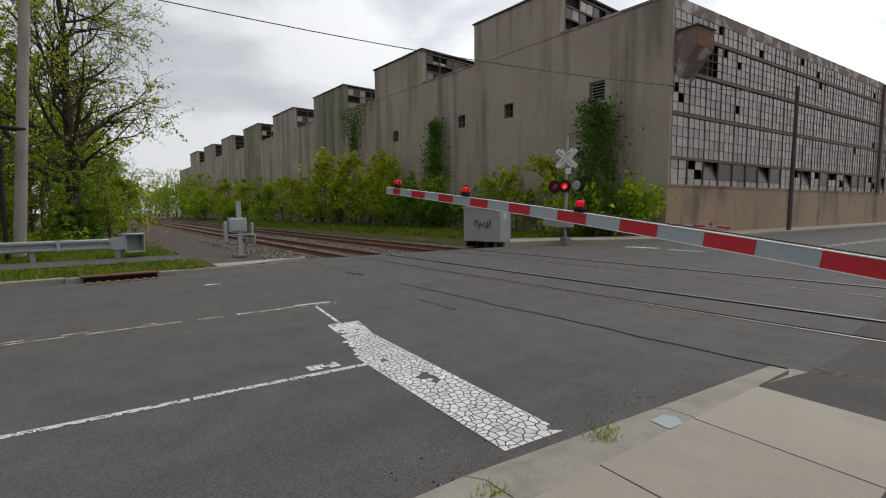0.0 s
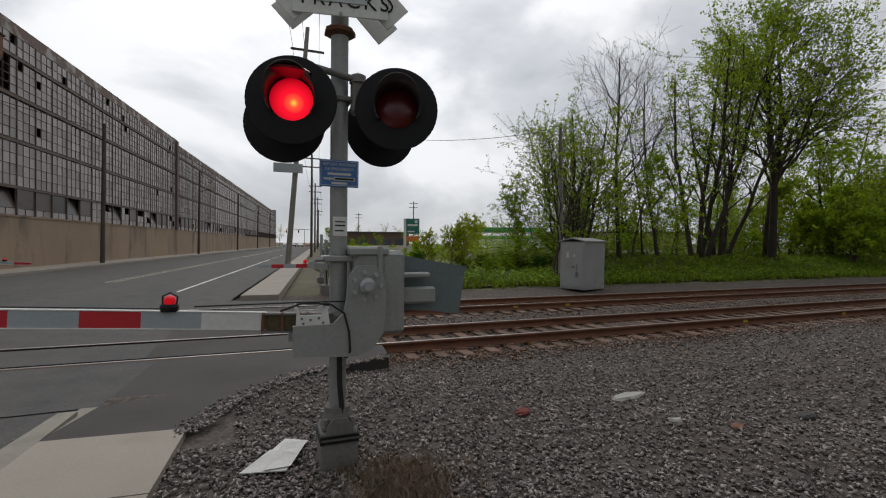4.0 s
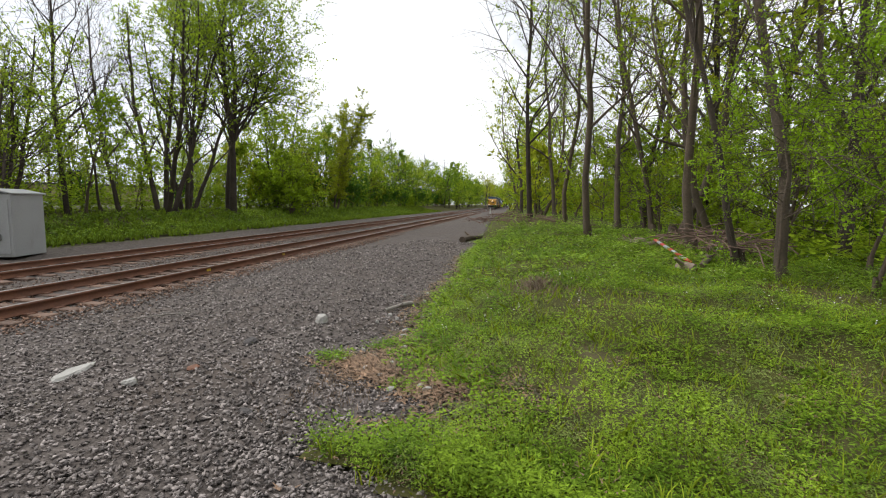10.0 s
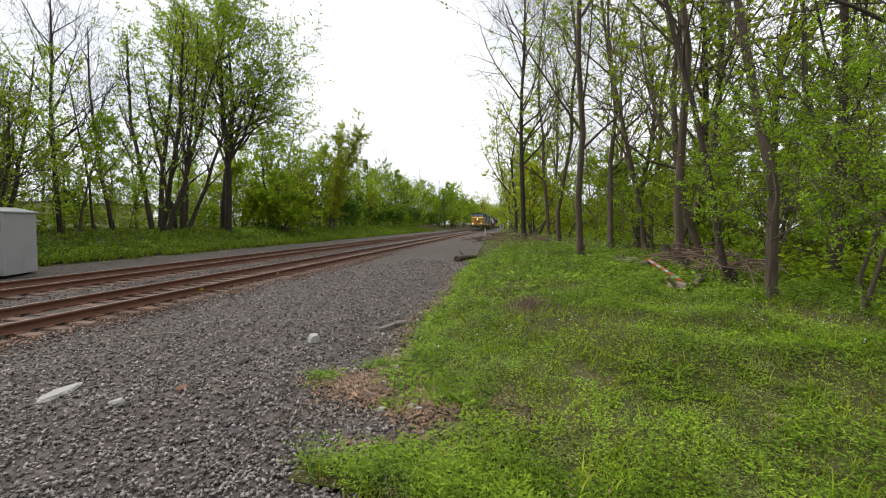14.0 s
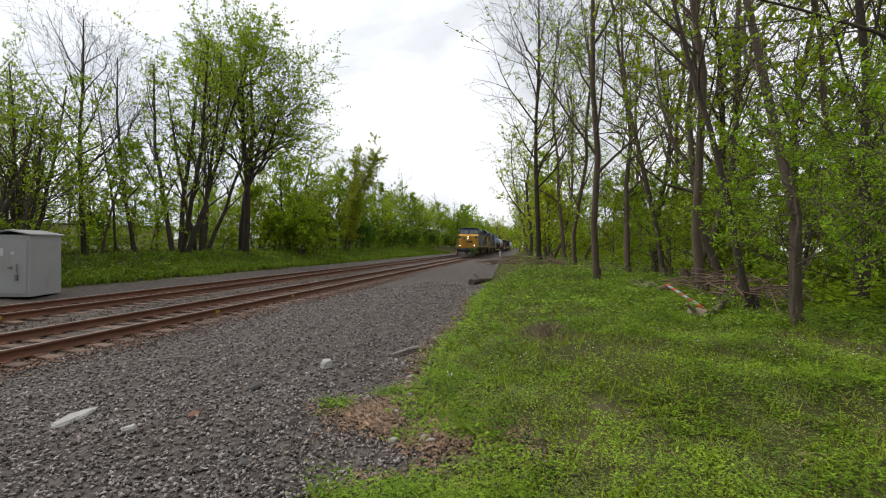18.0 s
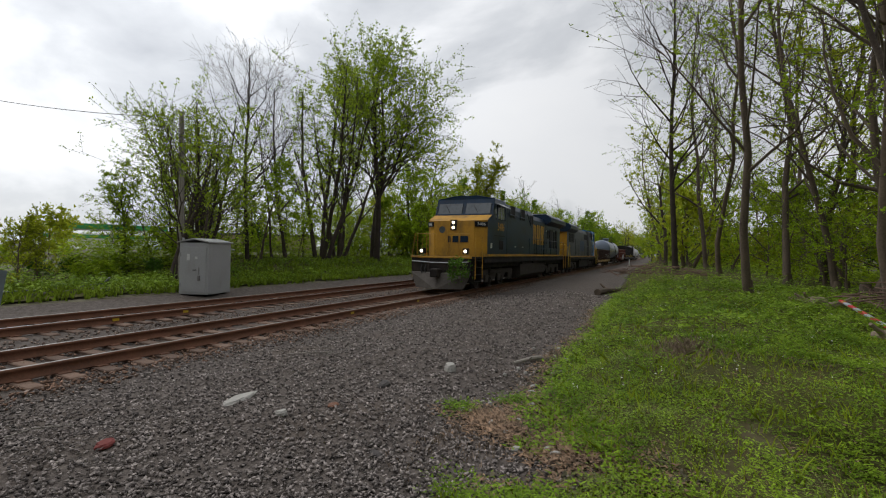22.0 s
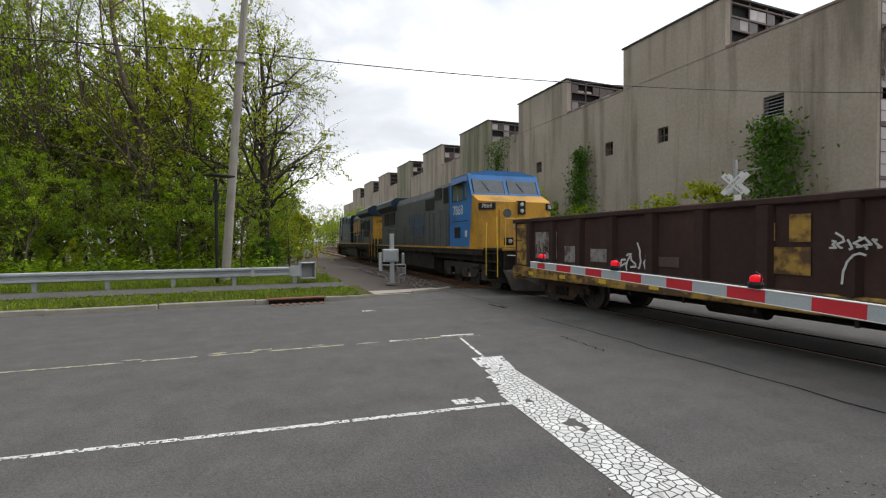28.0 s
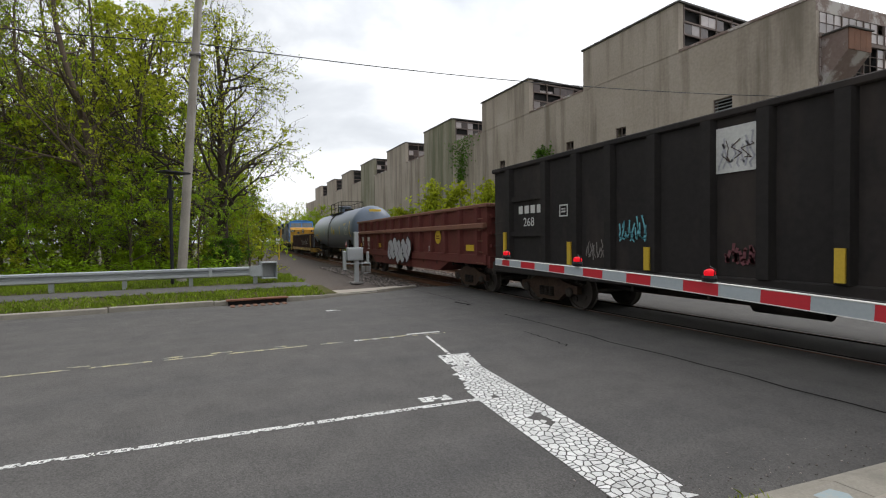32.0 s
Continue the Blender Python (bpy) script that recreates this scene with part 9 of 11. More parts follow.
for k in range(19):
    x = 20 + 94 * (k / 28) ** 1.25 + trng.uniform(-1.5, 1.5)
    y = -5.0 - trng.uniform(0, 1) ** 1.3 * 26 - (3 if x < 18 else 0) + 0.045 * x
    plant(trng.choice(TALL + TALL + BARE[:1] + YELLOWY), x, y, None, trng.uniform(0, 360), trng.uniform(0.8, 1.15), "trees of the wood beside the verge")
for k in range(13):
    x = 42 + k * 8.5
    plant(trng.choice(TALL + YELLOWY), x, trng.uniform(-1.5, 1.2) + 0.04 * x, None, trng.uniform(0, 360), trng.uniform(0.75, 1.0), "trees of the wood beside the verge")
for k in range(40):
    x = 11 + 85 * (k / 40) + trng.uniform(-1, 1)
    plant(trng.choice(SHRUB[1:] + YOUNG + YOUNG), x, -8.0 - trng.uniform(0, 9) + 0.05 * x, None, trng.uniform(0, 360), trng.uniform(0.6, 1.05), "undergrowth of the wood")
for k in range(22):
    x = 34 + 3.6 * k
    plant(trng.choice(YOUNG + SHRUB_Y), x, -7.0 + trng.uniform(0, 6) + 0.045 * x, None, trng.uniform(0, 360), trng.uniform(0.9, 1.4), "undergrowth of the wood")
for k in range(26):
    x = 17 + 1.9 * k
    plant(trng.choice(SHRUB + SHRUB_Y), x, -8.5 - trng.uniform(0, 6) + 0.08 * x, None, trng.uniform(0, 360), trng.uniform(0.8, 1.25), "undergrowth of the wood")
for k in range(17):
    x = -4 + 7 * k + trng.uniform(-1, 1)
    plant(trng.choice(YOUNG + SHRUB_Y), x, -19 - trng.uniform(0, 6) + 0.04 * x, None, trng.uniform(0, 360), trng.uniform(1.3, 1.9), "undergrowth of the wood")

for k in range(13):
    x = 40 + 6.4 * k
    plant((MASS[1], HEDGE[1], YELLOWY[k % 2])[k % 3], x, -3.0 + 0.05 * x + mrng.uniform(-0.6, 0.4), None, mrng.uniform(0, 360), mrng.uniform(0.6, 0.85), "trees of the wood beside the verge")
for k in range(15):
    x = 203 + 7.5 * k
    plant(MASS[k % 2], x, mrng.uniform(25.0, 28.5) + 0.0265 * (x - 24), None, 47 * k, mrng.uniform(0.85, 1.15), "trees at the far end of the line")
# wood behind the guard rail
for proto, x, y, s, turn in ((SPREAD, -27.6, 0.5, 1.0, 0), (OAK, -28.7, -4.5, 0.95, 0), (YELLOWY[0], -29.5, -2.6, 1.15, 30), (YELLOWY[1], -31.0, -3.6, 1.1, 90), (LEANING, -29.4, -7.6, 1.2, 250), (TALL[0], -30.3, -12.2, 1.15, 10), (TALL[1], -33.4, -12.6, 1.2, 60), (TALL[2], -31.2, -10.4, 1.1, 100), (OAK, -30.1, -16.4, 1.0, 200), (TALL[0], -31.6, -17.4, 1.1, 300), (TALL[1], -36.5, -7.4, 1.15, 0), (YELLOWY[1], -34.5, -6.0, 1.25, 120), (TALL[2], -37.6, -17.8, 1.2, 20),
                             (YELLOWY[0], -33, -2.6, 1.1, 0), (YELLOWY[1], -36.5, -2.8, 1.3, 60), (OAK, -43, -2.6, 1.15, 0), (TALL[1], -29.8, -20.0, 1.1, 33), (BARE[0], -28.2, -14.2, 1.05, 0), (SHRUB_Y[0], -28.5, 2.0, 0.9, 0), (SHRUB_Y[1], -31, 2.6, 1.0, 0), (SHRUB_Y[0], -26.2, -1.4, 0.75, 0)):
    plant(proto, x, y, None, turn, s, "trees of the wood behind the guard rail")
for k in range(38):
    x = -31 - trng.uniform(0, 1) ** 1.4 * 30
    y = -4.0 - 28 * (k + trng.random()) / 38 + 0.05 * (x + 27)
    plant(trng.choice(TALL + TALL + YELLOWY), x, y, None, trng.uniform(0, 360), trng.uniform(0.95, 1.2), "trees of the wood behind the guard rail")
for k in range(19):
    plant(trng.choice(SPRAY + SPRAY + YOUNG), -25.6 - trng.uniform(0, 3.5), -1.6 - 22 * (k + trng.random()) / 19, None, trng.uniform(0, 360), trng.uniform(0.6, 1.0), "undergrowth behind the guard rail")
for k in range(10):
    plant(SPRAY[k % 2], -26.2 - 3 * mrng.random(), -3.0 - 20 * (k + mrng.random()) / 10, None, mrng.uniform(0, 360), mrng.uniform(0.85, 1.2), "undergrowth behind the guard rail")
for k in range(9):
    plant(MASS[1] if k % 2 else YELLOWY[0], -37 - 9 * mrng.random(), -3.5 - 28 * (k + mrng.random()) / 9, None, mrng.uniform(0, 360), mrng.uniform(1.1, 1.4), "trees of the wood behind the guard rail")
for k in range(8):
    plant(TALL[k % 3], -30.5 - 4 * mrng.random(), -5.0 - 18 * (k + mrng.random()) / 8, None, mrng.uniform(0, 360), mrng.uniform(1.0, 1.25), "trees of the wood behind the guard rail")
for k in range(16):
    plant(trng.choice(YOUNG + MASS), -31 - trng.uniform(0, 8), -2.5 - 26 * (k + trng.random()) / 16, None, trng.uniform(0, 360), trng.uniform(0.6, 0.9), "undergrowth behind the guard rail")
for k in range(16):
    plant(trng.choice(SHRUB[1:] + SHRUB[1:] + SHRUB_Y), -25.0 - trng.uniform(0, 5), 0.0 - 24 * k / 16, None, trng.uniform(0, 360), trng.uniform(0.4, 0.7), "undergrowth behind the guard rail")
for k in range(9):
    plant(YELLOWY[k % 2], -50 - trng.uniform(0, 8), -2.5 - 3.8 * k, None, trng.uniform(0, 360), trng.uniform(0.9, 1.2), "trees of the wood behind the guard rail")
for k in range(10):
    plant(trng.choice(YOUNG + SHRUB_Y), -40 - trng.uniform(0, 5), -1.0 - 3.2 * k, None, trng.uniform(0, 360), trng.uniform(1.4, 1.9), "undergrowth behind the guard rail")
for k in range(14):
    x = -33 - 5.5 * k
    plant((MASS[1], YELLOWY[k % 2], HEDGE[1])[k % 3], x, -0.088 * x - 3.6 + mrng.uniform(-0.5, 0.5), None, mrng.uniform(0, 360), mrng.uniform(0.72, 0.95), "trees of the wood behind the guard rail")
for x, y, s, k in ((-25.2, -0.6, 0.8, 0), (-28.2, 1.9, 0.75, 1), (-30.2, -0.8, 1.0, 0), (-32.0, 1.0, 0.95, 1), (-36.0, 1.2, 0.9, 0)):
    plant(SPRAY[k], x, y, None, 70 * x, s, "undergrowth behind the guard rail")
for k in range(14):
    plant(SHRUB[k % 3], -27 - 2.6 * k, 0.4 + 0.16 * k + mrng.uniform(-0.8, 0.8), None, mrng.uniform(0, 360), mrng.uniform(0.6, 0.95), "undergrowth behind the guard rail")
# far end of the line
for k in range(9):
    plant(MASS[1], -118 - 13 * k, 20.4 + bend(-118 - 13 * k) * 0.93 + mrng.uniform(-0.6, 0.6), None, mrng.uniform(0, 360), mrng.uniform(0.72, 0.95), "trees at the far end of the line")
for k in range(14):
    plant(trng.choice(YELLOWY + YOUNG), -60 - k * 13, trng.uniform(-2, 1.5) + 0.03 * (60 + 13 * k), None, trng.uniform(0, 360), trng.uniform(0.75, 1.0), "trees at the far end of the line")
for k in range(10):
    plant(trng.choice(YELLOWY), -110 - k * 12, 22.5 + 0.03 * (110 + 12 * k) + trng.uniform(-1, 2), None, trng.uniform(0, 360), trng.uniform(0.55, 0.85), "trees at the far end of the line")
for k in range(7):
    plant(YELLOWY[k % 2], -250 - k * 4, 6 + k * 2.2, None, 40 * k, 1.0, "trees at the far end of the line")
    plant(YELLOWY[k % 2], 200 + k * 16, 21 + k * 1.0, None, 40 * k, 1.15, "trees at the far end of the line")
    plant(YELLOWY[k % 2], 300 + k * 4, 9 + k * 2.6, None, 40 * k, 1.15, "trees at the far end of the line")

for k in range(12):
    x = -170 - 7 * k + hrng.uniform(-3, 3)
    plant(hrng.choice(HEDGE + YELLOWY), x, 22.0 + bend(x) - 0.6 * k + hrng.uniform(-1, 2), None, hrng.uniform(0, 360), hrng.uniform(0.9, 1.2), "trees at the far end of the line")
for k in range(9):
    plant(HEDGE[k % 2], -262 - 3 * (k % 3), 9.0 + 2.0 * k, None, 50 * k, 1.25, "trees at the far end of the line")

# bushes and creepers at the factory wall
for x, s in ((-21.6, 0.27), (-25.0, 0.36), (-28.2, 0.30), (-32.6, 0.40), (-35.0, 0.44), (-39.0, 0.46), (-42.4, 0.42), (-46.0, 0.47), (-50.5, 0.44), (-56.0, 0.48), (-62.0, 0.52), (-69.0, 0.55), (-77.0, 0.60), (-86.0, 0.62), (-96.0, 0.66)):
    plant(MASS[0 if x in (-21.6, -35.0, -50.5) else 1], x, 26.2 - 0.012 * abs(x), 0.0, 77 * x, s, "bushes at the foot of the factory wall")
for proto, x, y, s in ((SHRUB_Y[0], -51, 25.5, 2.2), (SHRUB_Y[1], -47.5, 25.2, 2.1), (SHRUB_Y[0], -44, 25.5, 2.0), (SHRUB_Y[1], -40, 25.3, 1.8), (SHRUB[1], -37.5, 25, 1.7), (SHRUB[0], -35, 24.8, 1.4), (SHRUB[0], -31, 25, 1.2), (SHRUB_Y[1], -26.5, 26, 1.1), (SHRUB_Y[0], -23.5, 26, 1.2), (SHRUB_Y[1], -21, 25.8, 1.4), (SHRUB[1], -18.5, 25.3, 1.1), (SHRUB[0], -16.6, 25.5, 1.25), (SHRUB[1], -16.0, 26.3, 1.5), (SHRUB[0], -28.5, 25.2, 0.9), (SHRUB[0], -33, 24.4, 0.8), (SHRUB[1], -55, 25.4, 1.7), (SHRUB_Y[0], -58, 25.5, 1.9)):
    plant(proto, x, y, 0.0, trng.uniform(0, 360), s, "bushes at the foot of the factory wall")
for k in range(12):
    plant(trng.choice(SHRUB_Y + SHRUB), -62 - k * 5.5, 23.0 + trng.uniform(-1.5, 1.5), 0.0, trng.uniform(0, 360), trng.uniform(1.5, 2.3), "bushes at the foot of the factory wall")


def creeper(label, x, y, z0, z1, w0, w1, n, seed, dy=0.35, facing=None):
    g = random.Random(seed)
    pts = []
    for k in range(n):
        u = g.random()
        w = w0 + (w1 - w0) * u
        pts.append(Vector((x + g.gauss(0, w / 2.2), y - abs(g.gauss(0, dy)) * (1.25 - 0.6 * u) - 0.06, z0 + (z1 - z0) * u + g.gauss(0, 0.2))))
    t = thing("creeper", label, "creeper", "creepers on the factory wall")
    v, f = leaf_quads(pts, 0.14, seed)
    st = MB()
    for k in range(5):
        xx = x + g.uniform(-w0 / 3, w0 / 3)
        st.tube([(xx, y - 0.05, 0), (xx + g.uniform(-0.3, 0.3), y - 0.08, (z0 + z1) / 2), (x + g.uniform(-w1 / 3, w1 / 3), y - 0.05, z1 * 0.95)], [0.04, 0.03, 0.01], 5)
    pieces("stem", st, BARK, t)
    part("leaves", raw_mesh("leaves", v, f, LEAF_DARK), None, t)


creeper("green creeper climbing the render wall in a tall column", -36.2, 28.6, 0, 10.2, 3.0, 1.4, 2600, 5)
creeper("green creeper climbing the wall near the factory corner", -18.6, 28.6, 0, 8.9, 3.2, 1.5, 3000, 6, 0.5)
creeper("thin green creeper trailing from the parapet", -52.5, 28.5, 9.0, 14.3, 1.0, 4.5, 900, 7, 0.15)

# open ground and street beyond the tracks
for k in range(26):
    x = 4 + trng.uniform(0, 34)
    y = 30 + trng.uniform(0, 26) - (6 if x > 8 else 0)
    if x < road_x(y) + 1.5:
        continue
    plant(trng.choice(SHRUB), x, y, 0.0, trng.uniform(0, 360), trng.uniform(0.25, 0.5), "low bushes on the open ground")
for x, y, s in ((10.2, 24.8, 0.78), (9.3, 26.0, 0.6), (11.3, 25.6, 0.66)):
    plant(SHRUB_Y[int(x) % 2], x, y, 0.0, 50 * x, s, "low bushes on the open ground")
for k in range(20):
    d, a = 42 + 26 * trng.random(), radians(9 + 15 * trng.random())
    plant(SHRUB[1 + k % 2], d * math.sin(a), d * math.cos(a), 0.0, 60 * k, trng.uniform(0.4, 0.75), "low bushes on the open ground")
plant(SHRUB_Y[0], 20.5, 46.0, 0.0, 20, 1.25, "low bushes on the open ground")
plant(SHRUB_Y[1], 22.5, 47.0, 0.0, 80, 1.1, "low bushes on the open ground")
OPEN = tree_proto("tree", "low spreading tree with open crown and tiny new leaves", LEAF, bark=BARK_DARK, seed=172, height=8, trunk_r=0.16, base=0.25, spread=0.5, limbs=14, leaves=12, leaf=0.055, stems=3, up=0.35, sub=6, ang=(0.5, 1.2), crook=0.12, twigs=4, tilt=0.4, clump=0.06, sparse=0.3, env=(0.6, 0.44, 0.55))
plant(OPEN, 15.0, 21.6, 0.0, 60, 1.0, "trees along the far side of the tracks")
for k in range(30):
    x = -20 + k * 9 + trng.uniform(-3, 3)
    y = 240 + 14 * math.sin(k * 0.7) + trng.uniform(-20, 20) - (70 if x > 90 else 0)
    if abs(x - road_x(y) + 8) < 10:
        continue
    plant(trng.choice(YELLOWY + [OAK]), x, y, 0.0, trng.uniform(0, 360), trng.uniform(0.55, 0.9), "distant street trees")


for k in range(16):
    plant(MASS[k % 2], 16 + 5.2 * k + trng.uniform(-2, 2), 108 + trng.uniform(0, 40), 0.0, trng.uniform(0, 360), trng.uniform(0.35, 0.6), "distant street trees")
for k in range(9):
    plant(SHRUB[1 + k % 2], 12 + 5 * k + trng.uniform(-2, 2), 70 + trng.uniform(0, 22), 0.0, trng.uniform(0, 360), trng.uniform(0.5, 0.9), "low bushes on the open ground")


def far_woods():
    """Trees too far off to be told apart, as one mesh."""
    bm = bmesh.new()
    slots = []
    for w, c, m in FAR_WOODS:
        for src in (w, c):
            me = src.copy()
            me.transform(m)
            mt = me.materials[0]
            if mt not in slots:
                slots.append(mt)
            me.polygons.foreach_set("material_index", [slots.index(mt)] * len(me.polygons))
            bm.from_mesh(me)
            bpy.data.meshes.remove(me)
    me = bpy.data.meshes.new("far_woods")
    bm.to_mesh(me)
    bm.free()
    for mt in slots:
        me.materials.append(mt)
    tagged(new("far_woods", me), "distant woods of leafing spring trees along the line and street", "woods", kind="stuff")


far_woods()

# ---- loose stones, grass and weeds ----
def scatter_z(xs, ys):
    return np.array([ground_z(x, y) for x, y in zip(xs, ys)])


def stones(name, xs, ys, zs, sizes, material, label, seed):
    g = np.random.default_rng(seed)
    n = len(xs)
    base = np.array([(1.2, 0, 0.1), (-1.1, 0.1, 0.15), (0.2, 0.85, 0.1), (-0.2, -0.85, 0.05), (0.25, 0.1, 0.5), (0, -0.1, -0.5)])
    v = base[None] * g.uniform(0.55, 1.3, (n, 6, 3)) * sizes[:, None, None]
    v += g.normal(0, 0.18, (n, 6, 3)) * sizes[:, None, None]
    a = g.uniform(0, 6.28, n)
    tilt = g.normal(0, 0.5, n)
    c, s, ct, stt = np.cos(a), np.sin(a), np.cos(tilt), np.sin(tilt)
    x, y, z = v[..., 0], v[..., 1], v[..., 2]
    x, z = x * ct[:, None] - z * stt[:, None], x * stt[:, None] + z * ct[:, None]
    v = np.stack([x * c[:, None] - y * s[:, None], x * s[:, None] + y * c[:, None], z], -1)
    v += np.stack([xs, ys, zs], -1)[:, None]
    f = np.array([(0, 2, 4), (2, 1, 4), (1, 3, 4), (3, 0, 4), (2, 0, 5), (1, 2, 5), (3, 1, 5), (0, 3, 5)])
    f = (f[None] + 6 * np.arange(n)[:, None, None]).reshape(-1, 3)
    return tagged(new(name, raw_mesh(name, v.reshape(-1, 3), f, material)), label, "gravel", kind="stuff")


g = np.random.default_rng(17)
n = 92000
d = 1.2 + 21.0 * g.random(n) ** 1.8
a = g.uniform(-0.15, 1.62, n)
sx, sy = d * np.cos(a) + 0.1, d * np.sin(a) + 0.2
lo = np.array([bank_edge(x) for x in sx])
keep = (sy > lo - 0.25) & (sy < 7.75 + 0.04 * sx) & (sx > -0.6 + 0.06 * (sy - 3)) & (sy < np.interp(sx, [-0.6, -0.32, -0.05, 0.22, 0.55, 1.0, 1.5, 2.0, 2.15, 2.2], [4.9, 5.42, 5.92, 6.3, 6.7, 7.05, 7.25, 7.5, 8.0, 9.0]))
sx, sy, d = sx[keep], sy[keep], d[keep]
sz = scatter_z(sx, sy)
stones("loose_ballast", sx, sy, sz + 0.004, g.uniform(0.008, 0.022, len(sx)) * (1 + 0.045 * d), STONE, "loose angular grey ballast stones", 1)
# gravel at the edge of the pavement behind and beside the standing place
n = 5000
sx, sy = g.uniform(-0.75, 0.9, n), g.uniform(0.6, 4.6, n)
keep = sx > -0.72 + 0.06 * (sy - 3.0)
sx, sy = sx[keep], sy[keep]
stones("loose_ballast_edge", sx, sy, scatter_z(sx, sy) + 0.01, g.uniform(0.012, 0.026, len(sx)), STONE, "loose gravel along the pavement edge", 2)
# stones strewn over the edge of the footway
ramp_edge = [(-0.52, 4.93), (-0.32, 5.4), (-0.05, 5.9), (0.22, 6.3), (0.55, 6.7), (1.0, 7.05), (1.5, 7.25), (2.0, 7.5)]
n = 1500
u = g.uniform(0, 6.99, n)
k = u.astype(int)
f = u - k
re_ = np.array(ramp_edge)
pts = re_[k] * (1 - f)[:, None] + re_[k + 1] * f[:, None] + g.normal(0, 0.075, (n, 2))
stones("edge_ballast", pts[:, 0], pts[:, 1], np.interp(pts[:, 1], [4.9, 5.4, 5.9, 6.3, 6.7, 7.05, 7.5], [0.06, 0.045, 0.035, 0.02, 0.0, -0.025, -0.055]), g.uniform(0.008, 0.026, n), STONE, "ballast strewn over the edge of the footway", 7)
# between and beside the rails
n = 13000
sx = g.uniform(1.8, 30, n) ** 1.0
sy = g.uniform(7.3, 15.6, n)
inner = ((abs(sy - TRACK_A) < 1.35) | (abs(sy - TRACK_B) < 1.35))
stones("track_ballast", sx, np.array([y + bend(x) for x, y in zip(sx, sy)]), np.where(inner, -0.31, -0.255) + g.uniform(-0.01, 0.02, n), g.uniform(0.02, 0.045, n), TRACK_STONE, "ballast stones between the rails", 3)
n = 9000
sx = g.uniform(1.8, 26, n)
sy = np.concatenate([g.normal(R1 - 0.4, 0.35, n // 2), g.normal(R2 + 0.3, 0.3, n // 2)])
stones("rusty_ballast", sx, np.array([y + bend(x) for x, y in zip(sx, sy)]), np.full(n, -0.262), g.uniform(0.02, 0.042, n), RUSTY_STONE, "ballast stained brown by rust beside the rails", 4)
n = 9000
sx, sy = g.uniform(-34, -16.8, n), g.uniform(5.9, 15.8, n)
stones("far_side_ballast", sx, np.array([y + bend(x) for x, y in zip(sx, sy)]), scatter_z(sx, sy) + 0.0, g.uniform(0.03, 0.06, n), STONE, "ballast beyond the road", 5)
n = 260
sx, sy = g.uniform(-3.0, -1.9, n), g.uniform(1.6, 5.6, n)
sx = np.array([road_x(y) + KERB_NEAR - kerb_swell(y) - abs(q) for y, q in zip(sy, g.normal(0, 0.3, n))])
stones("kerbside_grit", sx, sy, np.full(n, 0.004), g.uniform(0.004, 0.012, n), STONE, "grit and small stones along the kerb", 6)

# sleepers: one object each where the line is near, the rest joined
tie = MB().cbox(-0.11, -1.3, -0.16, 0.11, 1.3, 0.0, 0.015).mesh("sleeper")
tie.materials.append(TIE)
tr = random.Random(4)
for tk, yc in zip(track_things, (TRACK_A, TRACK_B)):
    rest_v, rest_f, count = [], [], 0
    order = sorted([k * 0.52 for k in range(4, 200)] + [-16.9 - k * 0.52 for k in range(0, 170)], key=lambda x: abs(x))
    for x in order:
        x += tr.uniform(-0.04, 0.04)
        slope = math.degrees(math.atan(bend_slope(x)))
        if count < 140:
            part("sleeper", tie, None, tk, m=pose(x, yc + bend(x) + tr.uniform(-0.04, 0.04), RAIL_Z - 0.17 + tr.uniform(-0.008, 0.004), 0, 0, slope + tr.uniform(-0.8, 0.8)))
            count += 1
        else:
            nn = len(rest_v)
            y0 = yc + bend(x)
            for dx, dy, dz in ((-0.11, -1.3, -0.16), (0.11, -1.3, -0.16), (0.11, 1.3, -0.16), (-0.11, 1.3, -0.16), (-0.11, -1.3, 0), (0.11, -1.3, 0), (0.11, 1.3, 0), (-0.11, 1.3, 0)):
                rest_v.append((x + dx, y0 + dy, RAIL_Z - 0.17 + dz))
            rest_f += [tuple(nn + i for i in q) for q in ((4, 5, 6, 7), (0, 1, 5, 4), (1, 2, 6, 5), (2, 3, 7, 6), (3, 0, 4, 7))]
    tagged(part("far_sleepers", raw_mesh("far_sleepers", rest_v, rest_f, TIE), None, tk), kind="stuff")
    clips = MB()
    for k in range(0, 60):
        x = 2.1 + k * 0.52
        for s in (-0.7525, 0.7525):
            clips.box(x - 0.09, yc + s + bend(x) - 0.17, RAIL_Z - 0.172, x + 0.09, yc + s + bend(x) + 0.17, RAIL_Z - 0.155)
    pieces("tie_plate", clips, RUST, tk)
    mk2 = MB()
    for x in (7.2, 9.1) if yc > 12 else (11.5, 15.6):
        mk2.box(x, yc - 0.7525 - 0.018 + bend(x), RAIL_Z - 0.11, x + 0.16, yc - 0.7525 - 0.0125 + bend(x), RAIL_Z - 0.03)
    pieces("paint_mark", mk2, CAR_YELLOW, tk, "dab of yellow paint on the rail web")


